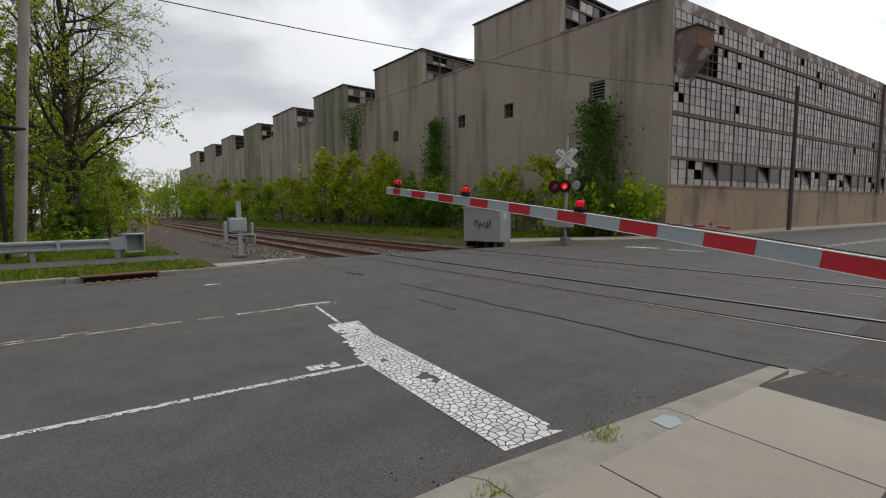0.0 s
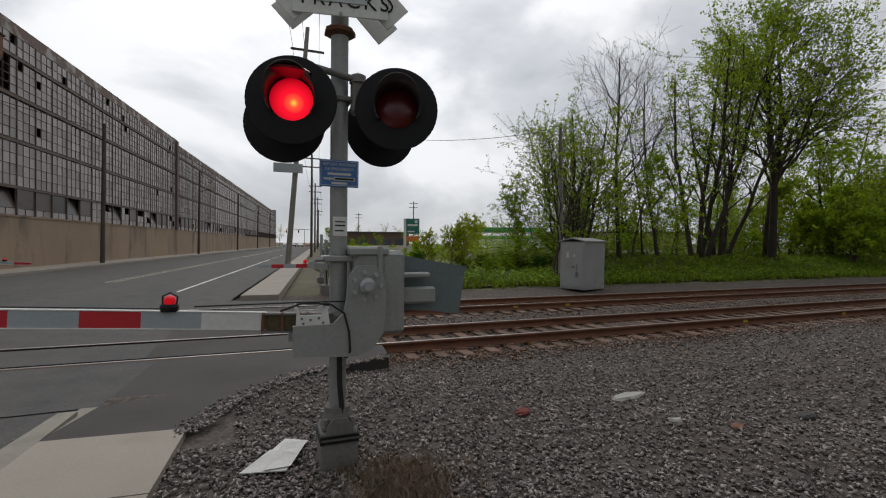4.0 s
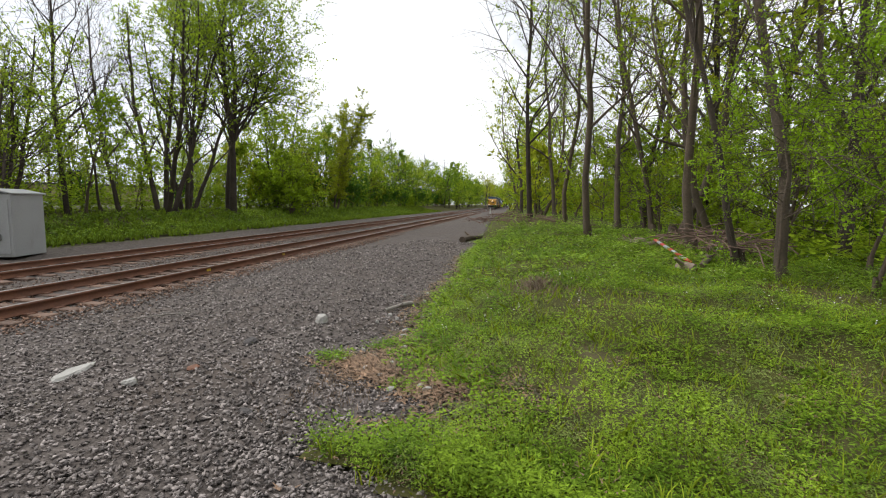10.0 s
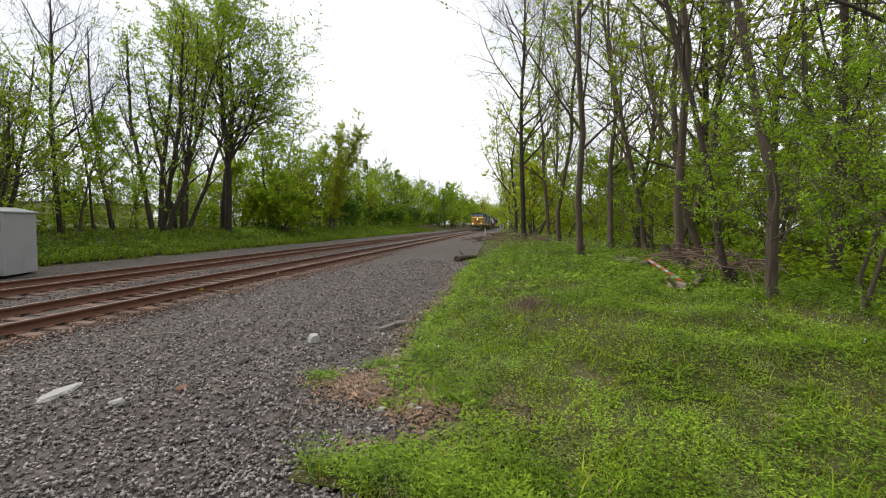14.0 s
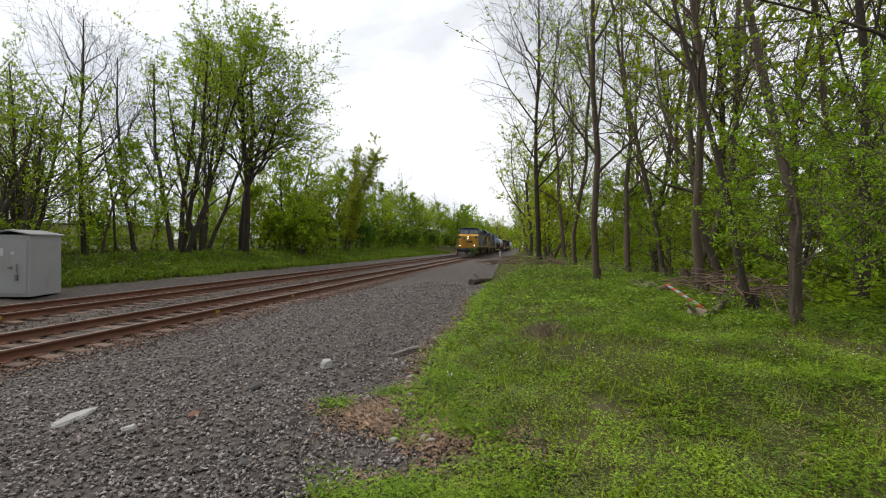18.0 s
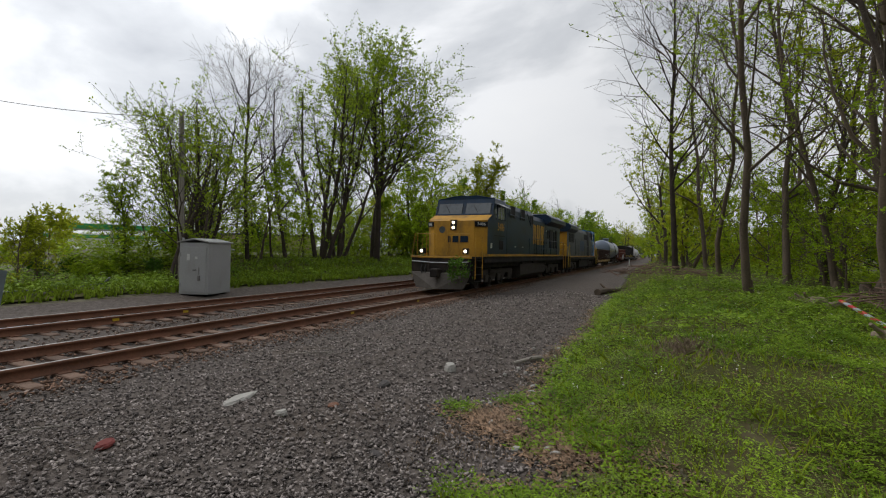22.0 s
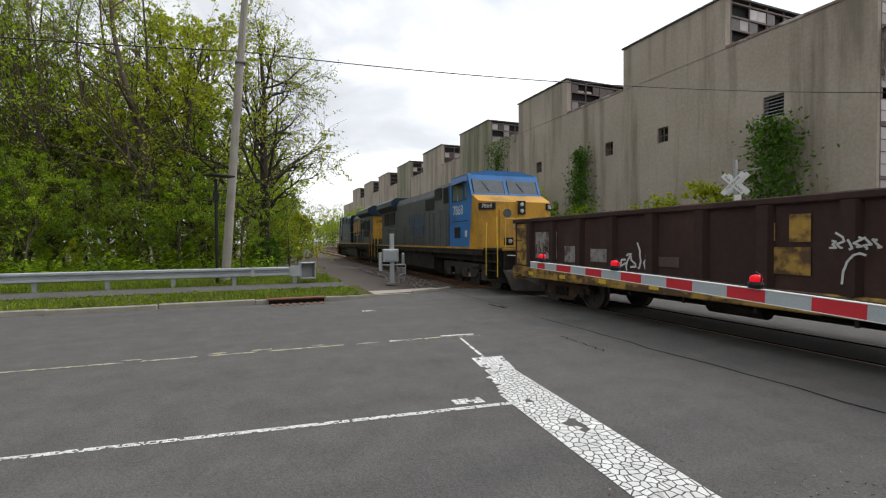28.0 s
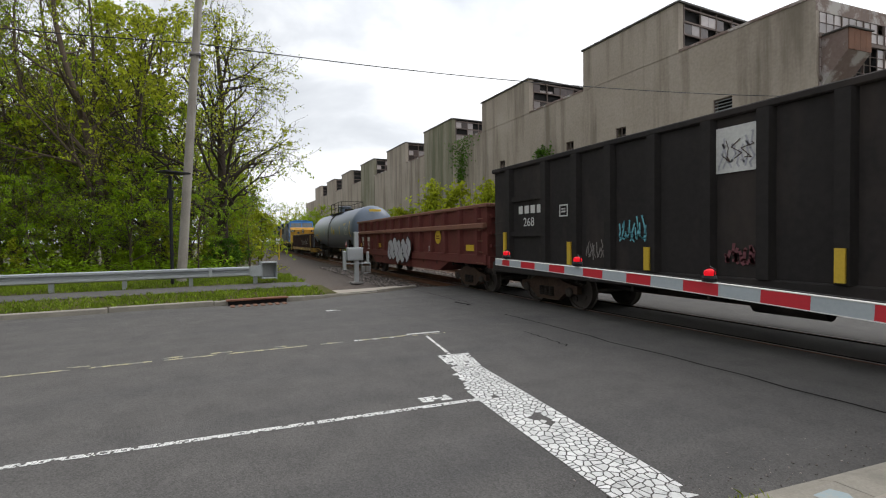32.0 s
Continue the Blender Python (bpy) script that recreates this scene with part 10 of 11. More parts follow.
def plants(name, xs, ys, zs, height, leaves, size, material, label, seed, width=0.5, spread=0.07):
    """Weeds: leaves spread up thin stems."""
    g = np.random.default_rng(seed)
    n = len(xs)
    h = height * g.uniform(0.4, 1.2, n)
    u = g.random((n, leaves))
    a = g.uniform(0, 6.28, (n, leaves))
    r = spread * (0.4 + u) * g.uniform(0.3, 1.3, (n, leaves))
    c = np.stack([xs[:, None] + r * np.cos(a), ys[:, None] + r * np.sin(a), zs[:, None] + h[:, None] * u], -1).reshape(-1, 3)
    m = len(c)
    out = np.stack([np.cos(a), np.sin(a), g.uniform(-0.35, 0.6, (n, leaves))], -1).reshape(-1, 3)
    out /= np.linalg.norm(out, axis=1, keepdims=True)
    side = np.stack([-out[:, 1], out[:, 0], g.normal(0, 0.25, m)], -1)
    s = np.repeat(np.broadcast_to(size, n), leaves)[:, None] * g.uniform(0.5, 1.35, (m, 1))
    v = np.stack([c + side * s * width, c + out * s * 2.0, c - side * s * width], 1).reshape(-1, 3)
    return tagged(new(name, raw_mesh(name, v, np.arange(m * 3).reshape(-1, 3), material)), label, "plants", kind="stuff")


def blades(name, xs, ys, zs, height, per, material, label, seed, w=0.006):
    g = np.random.default_rng(seed)
    n = len(xs)
    x = np.repeat(xs, per) + g.normal(0, 0.03, n * per)
    y = np.repeat(ys, per) + g.normal(0, 0.03, n * per)
    z = np.repeat(zs, per)
    h = height * g.uniform(0.35, 1.25, n * per)
    a = g.uniform(0, 6.28, n * per)
    b = g.normal(0, 0.45, (n * per, 2)) * h[:, None]
    p = np.stack([x, y, z - 0.02], -1)
    wv = np.stack([np.cos(a), np.sin(a), 0 * a], -1) * w
    mid = p + np.stack([b[:, 0] * 0.35, b[:, 1] * 0.35, h * 0.6], -1)
    tip = p + np.stack([b[:, 0], b[:, 1], h], -1)
    v = np.stack([p - wv, p + wv, mid + wv * 0.7, tip, mid - wv * 0.7], 1).reshape(-1, 3)
    return tagged(new(name, raw_mesh(name, v, np.arange(len(x) * 5).reshape(-1, 5), material)), label, "grass", kind="stuff")


def bank_points(n, seed, near):
    g = np.random.default_rng(seed)
    d = (0.9 + near * g.random(n) ** 1.4)
    a = g.uniform(-1.15, 0.62, n)
    x, y = 0.2 + d * np.cos(a), d * np.sin(a) + 0.1
    lim = np.array([bank_edge(q) + bend(q) for q in x])
    ok = (y < lim + 0.1 * g.normal(size=n) - 0.02) & (y > -14)
    return x[ok], y[ok]


bx, by = bank_points(56000, 5, 19.0)
bare = np.array([noise.noise((x * 0.55, y * 0.55, 4.0)) for x, y in zip(bx, by)])
ok = (bare > -0.30 + 0.25 * g.normal(size=len(bx))) & (((bx - 7.6) / 0.95) ** 2 + ((by + 0.1) / 0.45) ** 2 > g.uniform(0.0, 1.5, len(bx)))
bx, by = bx[ok], by[ok]
bz = scatter_z(bx, by) + 0.01
hgt = 0.17 * np.clip([0.85 + 2.0 * noise.noise((x * 1.2, y * 1.2, 1.0)) for x, y in zip(bx, by)], 0.2, 2.3)
deep = np.array([noise.noise((x * 0.9, y * 0.9, 7.0)) + 0.5 * noise.noise((x * 3.1, y * 3.1, 2.0)) for x, y in zip(bx, by)]) > 0.03
lush = ~deep
tone = np.array([noise.noise((x * 2.3, y * 2.3, 12.0)) for x, y in zip(bx, by)])
olive = lush & (tone > 0.12)
lush &= ~olive
leaf_len = 0.0095 + 0.0011 * np.hypot(bx, by)
plants("bank_weeds", bx[lush], by[lush], bz[lush], hgt[lush], 15, leaf_len[lush], WEED, "low leafy green weeds covering the bank", 7, 0.5, 0.07)
plants("bank_weeds_deep", bx[deep], by[deep], bz[deep], hgt[deep] * 1.15, 15, leaf_len[deep] * 1.15, WEED_DEEP, "taller deep green weeds in patches on the bank", 17, 0.5, 0.07)
plants("bank_weeds_olive", bx[olive], by[olive], bz[olive], hgt[olive] * 0.8, 15, leaf_len[olive] * 0.85, WEED_OLIVE, "small grey-green weeds in patches on the bank", 27, 0.4, 0.06)
dx, dy = bank_points(5200, 29, 15.0)
dead = np.array([noise.noise((x * 1.6, y * 1.6, 15.0)) for x, y in zip(dx, dy)]) > 0.10
plants("bank_litter", dx[dead], dy[dead], scatter_z(dx[dead], dy[dead]) + 0.03, 0.05, 6, 0.016, LITTER, "dead leaves and straw between the weeds", 30, 0.35, 0.08)
sx2, sy2 = bank_points(2600, 19, 16.0)
dry = np.array([noise.noise((x * 0.7, y * 0.7, 9.0)) for x, y in zip(sx2, sy2)]) > 0.12
blades("dry_stems", sx2[dry], sy2[dry], scatter_z(sx2[dry], sy2[dry]), 0.17, 4, DRY_STEM, "thin dry brown stems standing among the weeds", 20, 0.0025)
bx, by = bank_points(5000, 6, 18.0)
blades("bank_grass", bx, by, scatter_z(bx, by), 0.16, 4, GRASS, "long grass blades among the weeds", 8)
bx, by = bank_points(12000, 9, 60.0)
far_ok = bx > 9
plants("bank_weeds_far", bx[far_ok], by[far_ok], scatter_z(bx[far_ok], by[far_ok]), 0.28, 8, 0.055, WEED, "weeds covering the bank further off", 10, 0.5, 0.16)
# tall weed stalks, small white flowers
fx, fy = bank_points(900, 11, 14.0)
sel = fx > 5.4
fx, fy = fx[sel], fy[sel]
plants("white_flowers", fx, fy, scatter_z(fx, fy) + 0.2, 0.12, 3, 0.009, WHITE_PAINT, "tiny white flowers among the weeds", 12, 0.8, 0.04)
# straggling weeds and dry stalks along the verge edge
g = np.random.default_rng(23)
ex = g.uniform(3.2, 22, 1500)
ey = np.array([verge_edge(x) + bend(x) for x in ex]) + g.normal(-0.02, 0.13, 1500)
plants("verge_edge_weeds", ex, ey, scatter_z(ex, ey), 0.12, 7, 0.028, WEED, "weeds straggling onto the gravel", 13, 0.5, 0.07)
ex = np.concatenate([g.uniform(3.2, 9, 420), g.normal(4.5, 0.5, 300)])
ey = np.concatenate([np.array([verge_edge(x) for x in ex[:420]]) + g.normal(0.2, 0.2, 420), g.normal(1.75, 0.25, 300)])
blades("verge_dry_grass", ex, ey, scatter_z(ex, ey), 0.06, 4, DRY_GRASS, "dry straw on the gravel edge", 14, 0.005)
# brown leaf litter, twigs and dirt along the edge
ex = np.concatenate([g.uniform(3.4, 16, 1500), g.normal(4.7, 0.55, 1300)])
ey = np.concatenate([np.array([verge_edge(x) for x in ex[:1500]]) + g.normal(0.25, 0.18, 1500), np.array([verge_edge(x) for x in ex[1500:]]) - 0.15 + g.normal(0.0, 0.28, 1300)])
plants("edge_litter", ex, ey, scatter_z(ex, ey) + 0.012, 0.02, 4, 0.022, LITTER, "brown dead leaves and twigs along the edge of the gravel", 24, 0.5, 0.06)
plants("edge_dirt", ex[::2], ey[::2] - 0.05, scatter_z(ex[::2], ey[::2]) + 0.01, 0.015, 5, 0.03, FOREST_GROUND, "dark clods and bark along the edge of the gravel", 25, 0.6, 0.07)
ex, ey = g.normal(7.6, 0.5, 340), g.normal(-0.1, 0.25, 340)
blades("dead_stalks", ex, ey, scatter_z(ex, ey), 0.15, 3, DRY_GRASS, "patch of dead brown stalks among the weeds", 26, 0.006)
# worn hollow at the end of the bank: straw, dead leaves and a few tufts
hu = g.random(1500)
hx, hy = 4.95 - 0.85 * hu + g.normal(0, 0.16, 1500), 1.95 - 1.4 * hu + g.normal(0, 0.17, 1500)
plants("hollow_litter", hx, hy, scatter_z(hx, hy) + 0.012, 0.02, 4, 0.026, LITTER, "brown dead leaves in the worn hollow of the bank", 31, 0.5, 0.06)
blades("hollow_straw", hx[:520], hy[:520], scatter_z(hx[:520], hy[:520]), 0.07, 3, DRY_GRASS, "flattened straw in the worn hollow of the bank", 32, 0.004)
hx = np.concatenate([g.normal(5.0, 0.13, 60), g.normal(5.6, 0.15, 60), g.normal(4.3, 0.1, 30)])
hy = np.concatenate([g.normal(2.1, 0.08, 60), g.normal(1.65, 0.12, 60), g.normal(1.05, 0.1, 30)])
plants("hollow_tufts", hx, hy, scatter_z(hx, hy), 0.09, 12, 0.02, WEED, "small green tufts on the gravel edge", 33, 0.5, 0.06)
# brush and nettles that close the foot of the woods
ux = 14.0 + 125 * g.random(5200) ** 1.6
uy = 24.8 + 5.5 * g.random(5200) + 0.012 * ux
plants("far_side_undergrowth", ux, uy, scatter_z(ux, uy) - 0.05, 1.9, 9, 0.13, LEAF, "dense low undergrowth under the trees beyond the tracks", 35, 0.5, 0.45)
ux = 12.0 + 140 * g.random(4200) ** 1.5
uy = -7.2 - 9 * g.random(4200) + 0.065 * ux
plants("wood_undergrowth", ux, uy, scatter_z(ux, uy) - 0.05, 1.0, 9, 0.10, LEAF, "low green undergrowth on the floor of the wood", 36, 0.5, 0.35)
ux = 55.0 + 170 * g.random(1500)
uy = -2.0 - 14 * g.random(1500) + 0.03 * ux
plants("far_wood_undergrowth", ux, uy, scatter_z(ux, uy) - 0.1, 2.8, 8, 0.3, LEAF, "bushes at the foot of the distant wood", 38, 0.5, 0.9)
ux, uy = -24.6 - 9 * g.random(3200) ** 1.2, 1.0 - 26 * g.random(3200)
plants("rail_side_undergrowth", ux, uy, scatter_z(ux, uy) - 0.05, 1.1, 9, 0.10, LEAF_BRIGHT, "bright low undergrowth behind the guard rail", 37, 0.5, 0.35)
# dry grass round the signal's foot
ex, ey = g.normal(1.05, 0.2, 420), g.normal(3.45, 0.2, 420)
blades("dry_grass_tuft", ex, ey, scatter_z(ex, ey) + 0.01, 0.09, 7, DRY_GRASS, "tuft of dry straw round the foot of the signal", 15, 0.004)
# grass on the far bank and along the wall, coarse
ex = g.uniform(6, 110, 9000)
ey = 17.9 + 6.2 * g.random(9000) ** 1.15
ey2 = np.array([y + bend(x) for x, y in zip(ex, ey)])
blades("far_bank_grass", ex, ey2, scatter_z(ex, ey2), 0.30, 4, GRASS_FAR, "rough grass on the far bank", 16, 0.03)
wx = g.uniform(10, 90, 7000)
wy = 18.2 + 5.5 * g.random(7000) + np.array([bend(x) for x in wx])
plants("far_bank_weeds", wx, wy, scatter_z(wx, wy), 0.26, 8, 0.07, WEED, "bright low weeds on the far bank", 39, 0.5, 0.22)
ex, ey = g.uniform(-80, -17.6, 5000), g.uniform(18.5, 26.5, 5000)
blades("wall_foot_rough_grass", ex, ey, scatter_z(ex, ey), 0.35, 4, GRASS_FAR, "rough grass along the factory wall", 17, 0.03)
ex, ey = g.uniform(-23, -14.75, 13000), g.uniform(-22, 3.2, 13000)
sel = (ex > -16.95) | (ex < -18.3)
ex, ey = ex[sel], ey[sel]
blades("roadside_rough_grass", ex, ey, np.maximum(scatter_z(ex, ey), 0) + 0.1, 0.13, 4, GRASS_FAR, "short grass behind the far kerb", 18, 0.012)
ex, ey = g.uniform(3, 34, 7000), g.uniform(19.5, 60, 7000)
sel = ex > np.array([road_x(y) for y in ey]) + 1.4
plants("open_ground_weeds", ex[sel], ey[sel], np.zeros(sel.sum()), 0.45, 7, 0.10, WEED, "weeds on the open ground beyond the tracks", 19, 0.5, 0.3)
# weeds in the pavement joints
ex = np.concatenate([g.normal(-2.02, 0.02, 14), g.normal(-2.0, 0.03, 20)])
ey = np.concatenate([g.normal(2.0, 0.06, 14), g.normal(3.1, 0.09, 20)])
blades("kerb_weeds", ex, ey, np.full(34, 0.1), 0.045, 5, GRASS, "grass growing from the kerb joint", 20, 0.004)

# ---- guard rail, poles, wires ----
gr = thing("guard_rail", "galvanised steel guard rail on posts behind the kerb", "guard rail", kind="structure")
prof = [(0.0, 0.47), (0.05, 0.50), (0.05, 0.56), (-0.045, 0.61), (-0.045, 0.66), (0.05, 0.71), (0.05, 0.77), (0.0, 0.80), (-0.012, 0.795), (0.034, 0.76), (0.034, 0.715), (-0.06, 0.665), (-0.06, 0.605), (0.034, 0.555), (0.034, 0.51), (-0.012, 0.475)]
for k in range(9):
    y0 = 1.3 - 3.81 * (k + 1)
    x0, x1 = -18.35 + 0.012 * y0 - 0.02 * (k % 2), -18.35 + 0.012 * (y0 + 3.9) - 0.02 * (k % 2)
    v = [(x0 + p, y0, z + 0.05) for p, z in prof] + [(x1 + p, y0 + 3.9, z + 0.05) for p, z in prof]
    n = len(prof)
    part("beam", MB().add(v, [(i, (i + 1) % n, (i + 1) % n + n, i + n) for i in range(n)]), GALV, gr)
    for q in (0, 1.905):
        part("post", MB().box(-0.07, -0.06, -0.1, -0.05, 0.06, 0.75).box(-0.16, -0.006, -0.1, -0.07, 0.006, 0.75).box(-0.18, -0.06, -0.1, -0.16, 0.06, 0.75), GALV, gr, m=pose(x0, y0 + q, 0.05))
for q in (-0.02, -1.3):
    part("splice_plate", MB().cbox(0.052, -0.05, 0.53, 0.064, 0.05, 0.85, 0.004), GALV, gr, m=pose(-18.35, 1.3 + q, 0.0))
part("feeder_chute", MB().prism([(-0.10, 0.0), (0.10, 0.0), (0.22, 0.34), (-0.22, 0.34)], "z", 0.50, 0.87), GALV, gr, "flaring throat of the rail's end", m=pose(-18.35, 1.3, 0.0))
en = part("end_terminal", MB().cbox(-0.27, 0.0, 0.40, 0.20, 0.04, 1.0, 0.008).cbox(-0.27, 0.04, 0.96, 0.27, 0.50, 1.0, 0.008).cbox(-0.27, 0.04, 0.40, 0.27, 0.50, 0.44, 0.008).cbox(-0.27, 0.04, 0.44, -0.23, 0.50, 0.96, 0.008), GALV, gr, "square hollow end terminal of the rail", m=pose(-18.35, 1.62, 0.0, 0, 0, 8))
part("terminal_back", MB().box(-0.225, 0.045, 0.445, -0.12, 0.495, 0.955), GREY_STEEL, en)
part("terminal_rim", MB().cbox(-0.28, 0.50, 0.38, 0.28, 0.53, 1.02, 0.008), GALV, en)
part("end_leg", MB().cbox(-0.07, -0.07, -0.1, 0.07, 0.07, 0.5, 0.01), GALV, gr, m=pose(-18.40, 1.45, 0.0))


def pole(label, x, y, h, r, material, lean=(0, 0), group="utility poles", z=0.0):
    t = thing("utility_pole", label, "utility pole", group, pose(x, y, z))
    part("shaft", MB().tube([(0, 0, -0.4), (lean[0] * 0.5, lean[1] * 0.5, h * 0.5), (lean[0], lean[1], h)], [r, r * 0.87, r * 0.7], 12), material, t, smooth=True)
    return t


def wire(pts, sag, label, r=0.014, n=24):
    t = MB()
    path = []
    for a, b in zip(pts, pts[1:]):
        for k in range(n):
            u = k / n
            path.append((a[0] + (b[0] - a[0]) * u, a[1] + (b[1] - a[1]) * u, a[2] + (b[2] - a[2]) * u - sag * 4 * u * (1 - u)))
    path.append(pts[-1])
    t.tube(path, r, 5)
    return tagged(part("overhead_wire", t, WIRE), label, "wire", "overhead wires")


p0 = pole("weathered grey wooden utility pole behind the guard rail", -20.6, -1.05, 13.5, 0.17, WOOD_POLE, (0.0, 1.05), z=0.1)
part("bracket", MB().cbox(-0.2, -0.2, 8.75, 0.2, 0.2, 8.85, 0.02).moved(pose(0, 0.68, 0)), CAST, p0)
lp = thing("lamp_post", "slim black post with a small angled panel on top", "lamp post", "", pose(-19.4, -1.22, 0.1))
part("shaft", MB().tube([(0, 0, -0.2), (0, 0, 4.0)], 0.055, 10), BLACK, lp)
part("panel", MB().cbox(-0.03, -0.45, -0.3, 0.03, 0.45, 0.3, 0.01), BLACK, lp, m=pose(0.0, 0.12, 4.12, -33, 90, 0))
part("controller", MB().cbox(-0.08, -0.1, 3.2, 0.08, 0.1, 3.5, 0.01), BLACK, lp)
facade_poles = []
for k, y in enumerate((41.2, 69.5, 100, 131, 162)):
    x = road_x(y) + KERB_FAR - 0.55
    p = pole("dark wooden utility pole in front of the factory glass", x, y, 10.3 + 0.8 * (k > 0), 0.16, DARK_POLE, (0.1, 0))
    facade_poles.append((x, y))
    if k == 1:
        part("lamp_arm", MB().tube([(0, 0, 8.2), (1.2, -1.6, 8.5), (1.6, -2.6, 8.4)], 0.04, 6), DARK_POLE, p)
wire([(-19.5, -40, 8.6), (-20.6, -0.37, 9.35), (facade_poles[0][0], facade_poles[0][1], 9.9)], 0.9, "single black overhead wire crossing the road", 0.02)
wire([(facade_poles[k][0], facade_poles[k][1], 10.0) for k in range(5)], 0.8, "overhead wire along the factory front")
p1 = pole("leaning weathered utility pole beside the road", 1.75, 34.8, 17.0, 0.2, WOOD_POLE, (1.3, 0))
part("lamp_arm", MB().tube([(0.72, 0, 9.6), (0.2, 0, 10.1), (-0.6, 0, 10.2)], 0.035, 8), GALV, p1)
part("lamp_head", MB().cbox(-1.15, -0.12, 10.12, -0.55, 0.12, 10.27, 0.04), GALV, p1, "grey street lamp head")
# short gate beyond the tracks, beside the far pavement
sg2 = thing("gate_stand", "grey gate stand with a short striped arm beyond the tracks", "crossing gate", "", pose(2.5, 21.0, 0.0))
part("post", MB().tube([(0, 0, -0.2), (0, 0, 2.1)], 0.07, 12), GALV, sg2, smooth=True)
part("foot", MB().cbox(-0.18, -0.18, 0, 0.18, 0.18, 0.25, 0.02), CAST, sg2)
part("drive_box", MB().cbox(0.08, -0.25, 0.72, 0.55, 0.25, 1.5, 0.04), GALV, sg2, "grey gate drive box")
part("crank_plate", MB().lathe([(0.02, -0.03), (0.17, -0.03), (0.17, 0.02)], (0.32, -0.26, 1.15), "y", 16), CAST, sg2)
part("arm_bracket", MB().prism([(-0.6, 0.66), (-0.6, 0.86), (-0.1, 1.1), (0.1, 1.1), (0.1, 0.66)], "y", -0.3, -0.24), GALV, sg2)
for k in range(4):
    part("arm_band", MB().cbox(-1.08 - 0.48 * k, -0.29, 0.68, -0.605 - 0.48 * k, -0.26, 0.84, 0.005), RED_REFLECT if k % 2 == 0 else GREY_REFLECT, sg2)
part("arm_lamp", MB().lathe([(0.0, -0.06), (0.075, -0.05), (0.085, 0.05), (0.0, 0.06)], (-0.7, -0.27, 0.95), "y", 12), RED_SMALL, sg2, "lit red lamp on the short arm")
part("lamp_stem", MB().box(-0.72, -0.285, 0.84, -0.68, -0.265, 0.89), BLACK, sg2)
part("crossarm", MB().cbox(-1.0, -0.06, 15.3, 1.3, 0.06, 15.45, 0.01).moved(pose(1.15, 0, 0)), DARK_POLE, p1)
part("sign", MB().cbox(-0.95, -0.32, 6.6, 1.0, -0.29, 7.25, 0.01), GALV, p1, "street sign seen from behind")
for k, (x, y, h) in enumerate(((6.0, 62, 13), (9.5, 92, 13), (13, 120, 13), (16.5, 150, 12), (38, 120, 13), (31, 160, 12))):
    q = pole("distant wooden utility pole", x, y, h, 0.17, DARK_POLE)
    for z in (h - 0.6, h - 1.7):
        part("crossarm", MB().cbox(-1.2, -0.06, z, 1.2, 0.06, z + 0.14, 0.01), DARK_POLE, q)
for dx in (-0.9, -0.1, 0.9):
    wire([(2.95 + dx, 34.8, 15.5), (6.0 + dx, 62, 12.5), (9.5 + dx, 92, 12.5), (13 + dx, 120, 12.5), (16.5 + dx, 150, 11.6)], 0.9, "overhead wires along the street")
    wire([(2.95 + dx, 34.8, 15.5), (-3.0 + dx, -20, 15.0)], 1.0, "overhead wires along the street")
wire([(2.9, 34.8, 10.5), (13.6, 21.0, 7.6)], 0.9, "sagging service wire over the tracks")
p2 = pole("mossy wooden pole behind the relay cabinet", 14.6, 20.6, 8.0, 0.14, WOOD_POLE, (-0.15, 0))

# ---- drain, paper and litter ----
dg = thing("drain_grate", "rusty drain grate in the far gutter", "drain", "", pose(-14.27, 1.2, 0))
# solid near-black block stands for the shade in the drain opening
part("throat", MB().box(-0.16, -0.75, -0.1, 0.0, 0.78, 0.115), CRACK, dg)
part("lid", MB().cbox(-0.22, -0.8, 0.115, 0.02, 0.82, 0.16, 0.01), RUST, dg)
for k in range(8):
    part("bar", MB().box(0.02, -0.7 + k * 0.19, 0.004, 0.45, -0.6 + k * 0.19, 0.02), RUST, dg)
pw = thing("paper", "crumpled sheets of pale paper on the gravel", "litter", "litter on the gravel", pose(0, 0, 0))
pv_ = MB()
pv_.add([(-0.06, 3.98, 0.03), (0.27, 3.90, 0.035), (0.36, 4.14, 0.06), (0.16, 4.22, 0.075), (-0.06, 3.98, 0.022), (0.27, 3.90, 0.027), (0.36, 4.14, 0.052), (0.16, 4.22, 0.067)], [(0, 1, 2, 3), (4, 7, 6, 5), (0, 4, 5, 1), (1, 5, 6, 2)])
part("sheet", pv_, PAPER, pw)
part("sheet", MB().add([(0.16, 4.20, 0.07), (0.36, 4.12, 0.06), (0.47, 4.36, 0.05), (0.29, 4.48, 0.045)], [(0, 1, 2, 3)]), PAPER, pw)
part("sheet", MB().add([(0.10, 3.94, 0.042), (0.30, 3.93, 0.05), (0.46, 4.33, 0.065), (0.27, 4.30, 0.088)], [(0, 1, 2, 3)]), PAPER, pw)


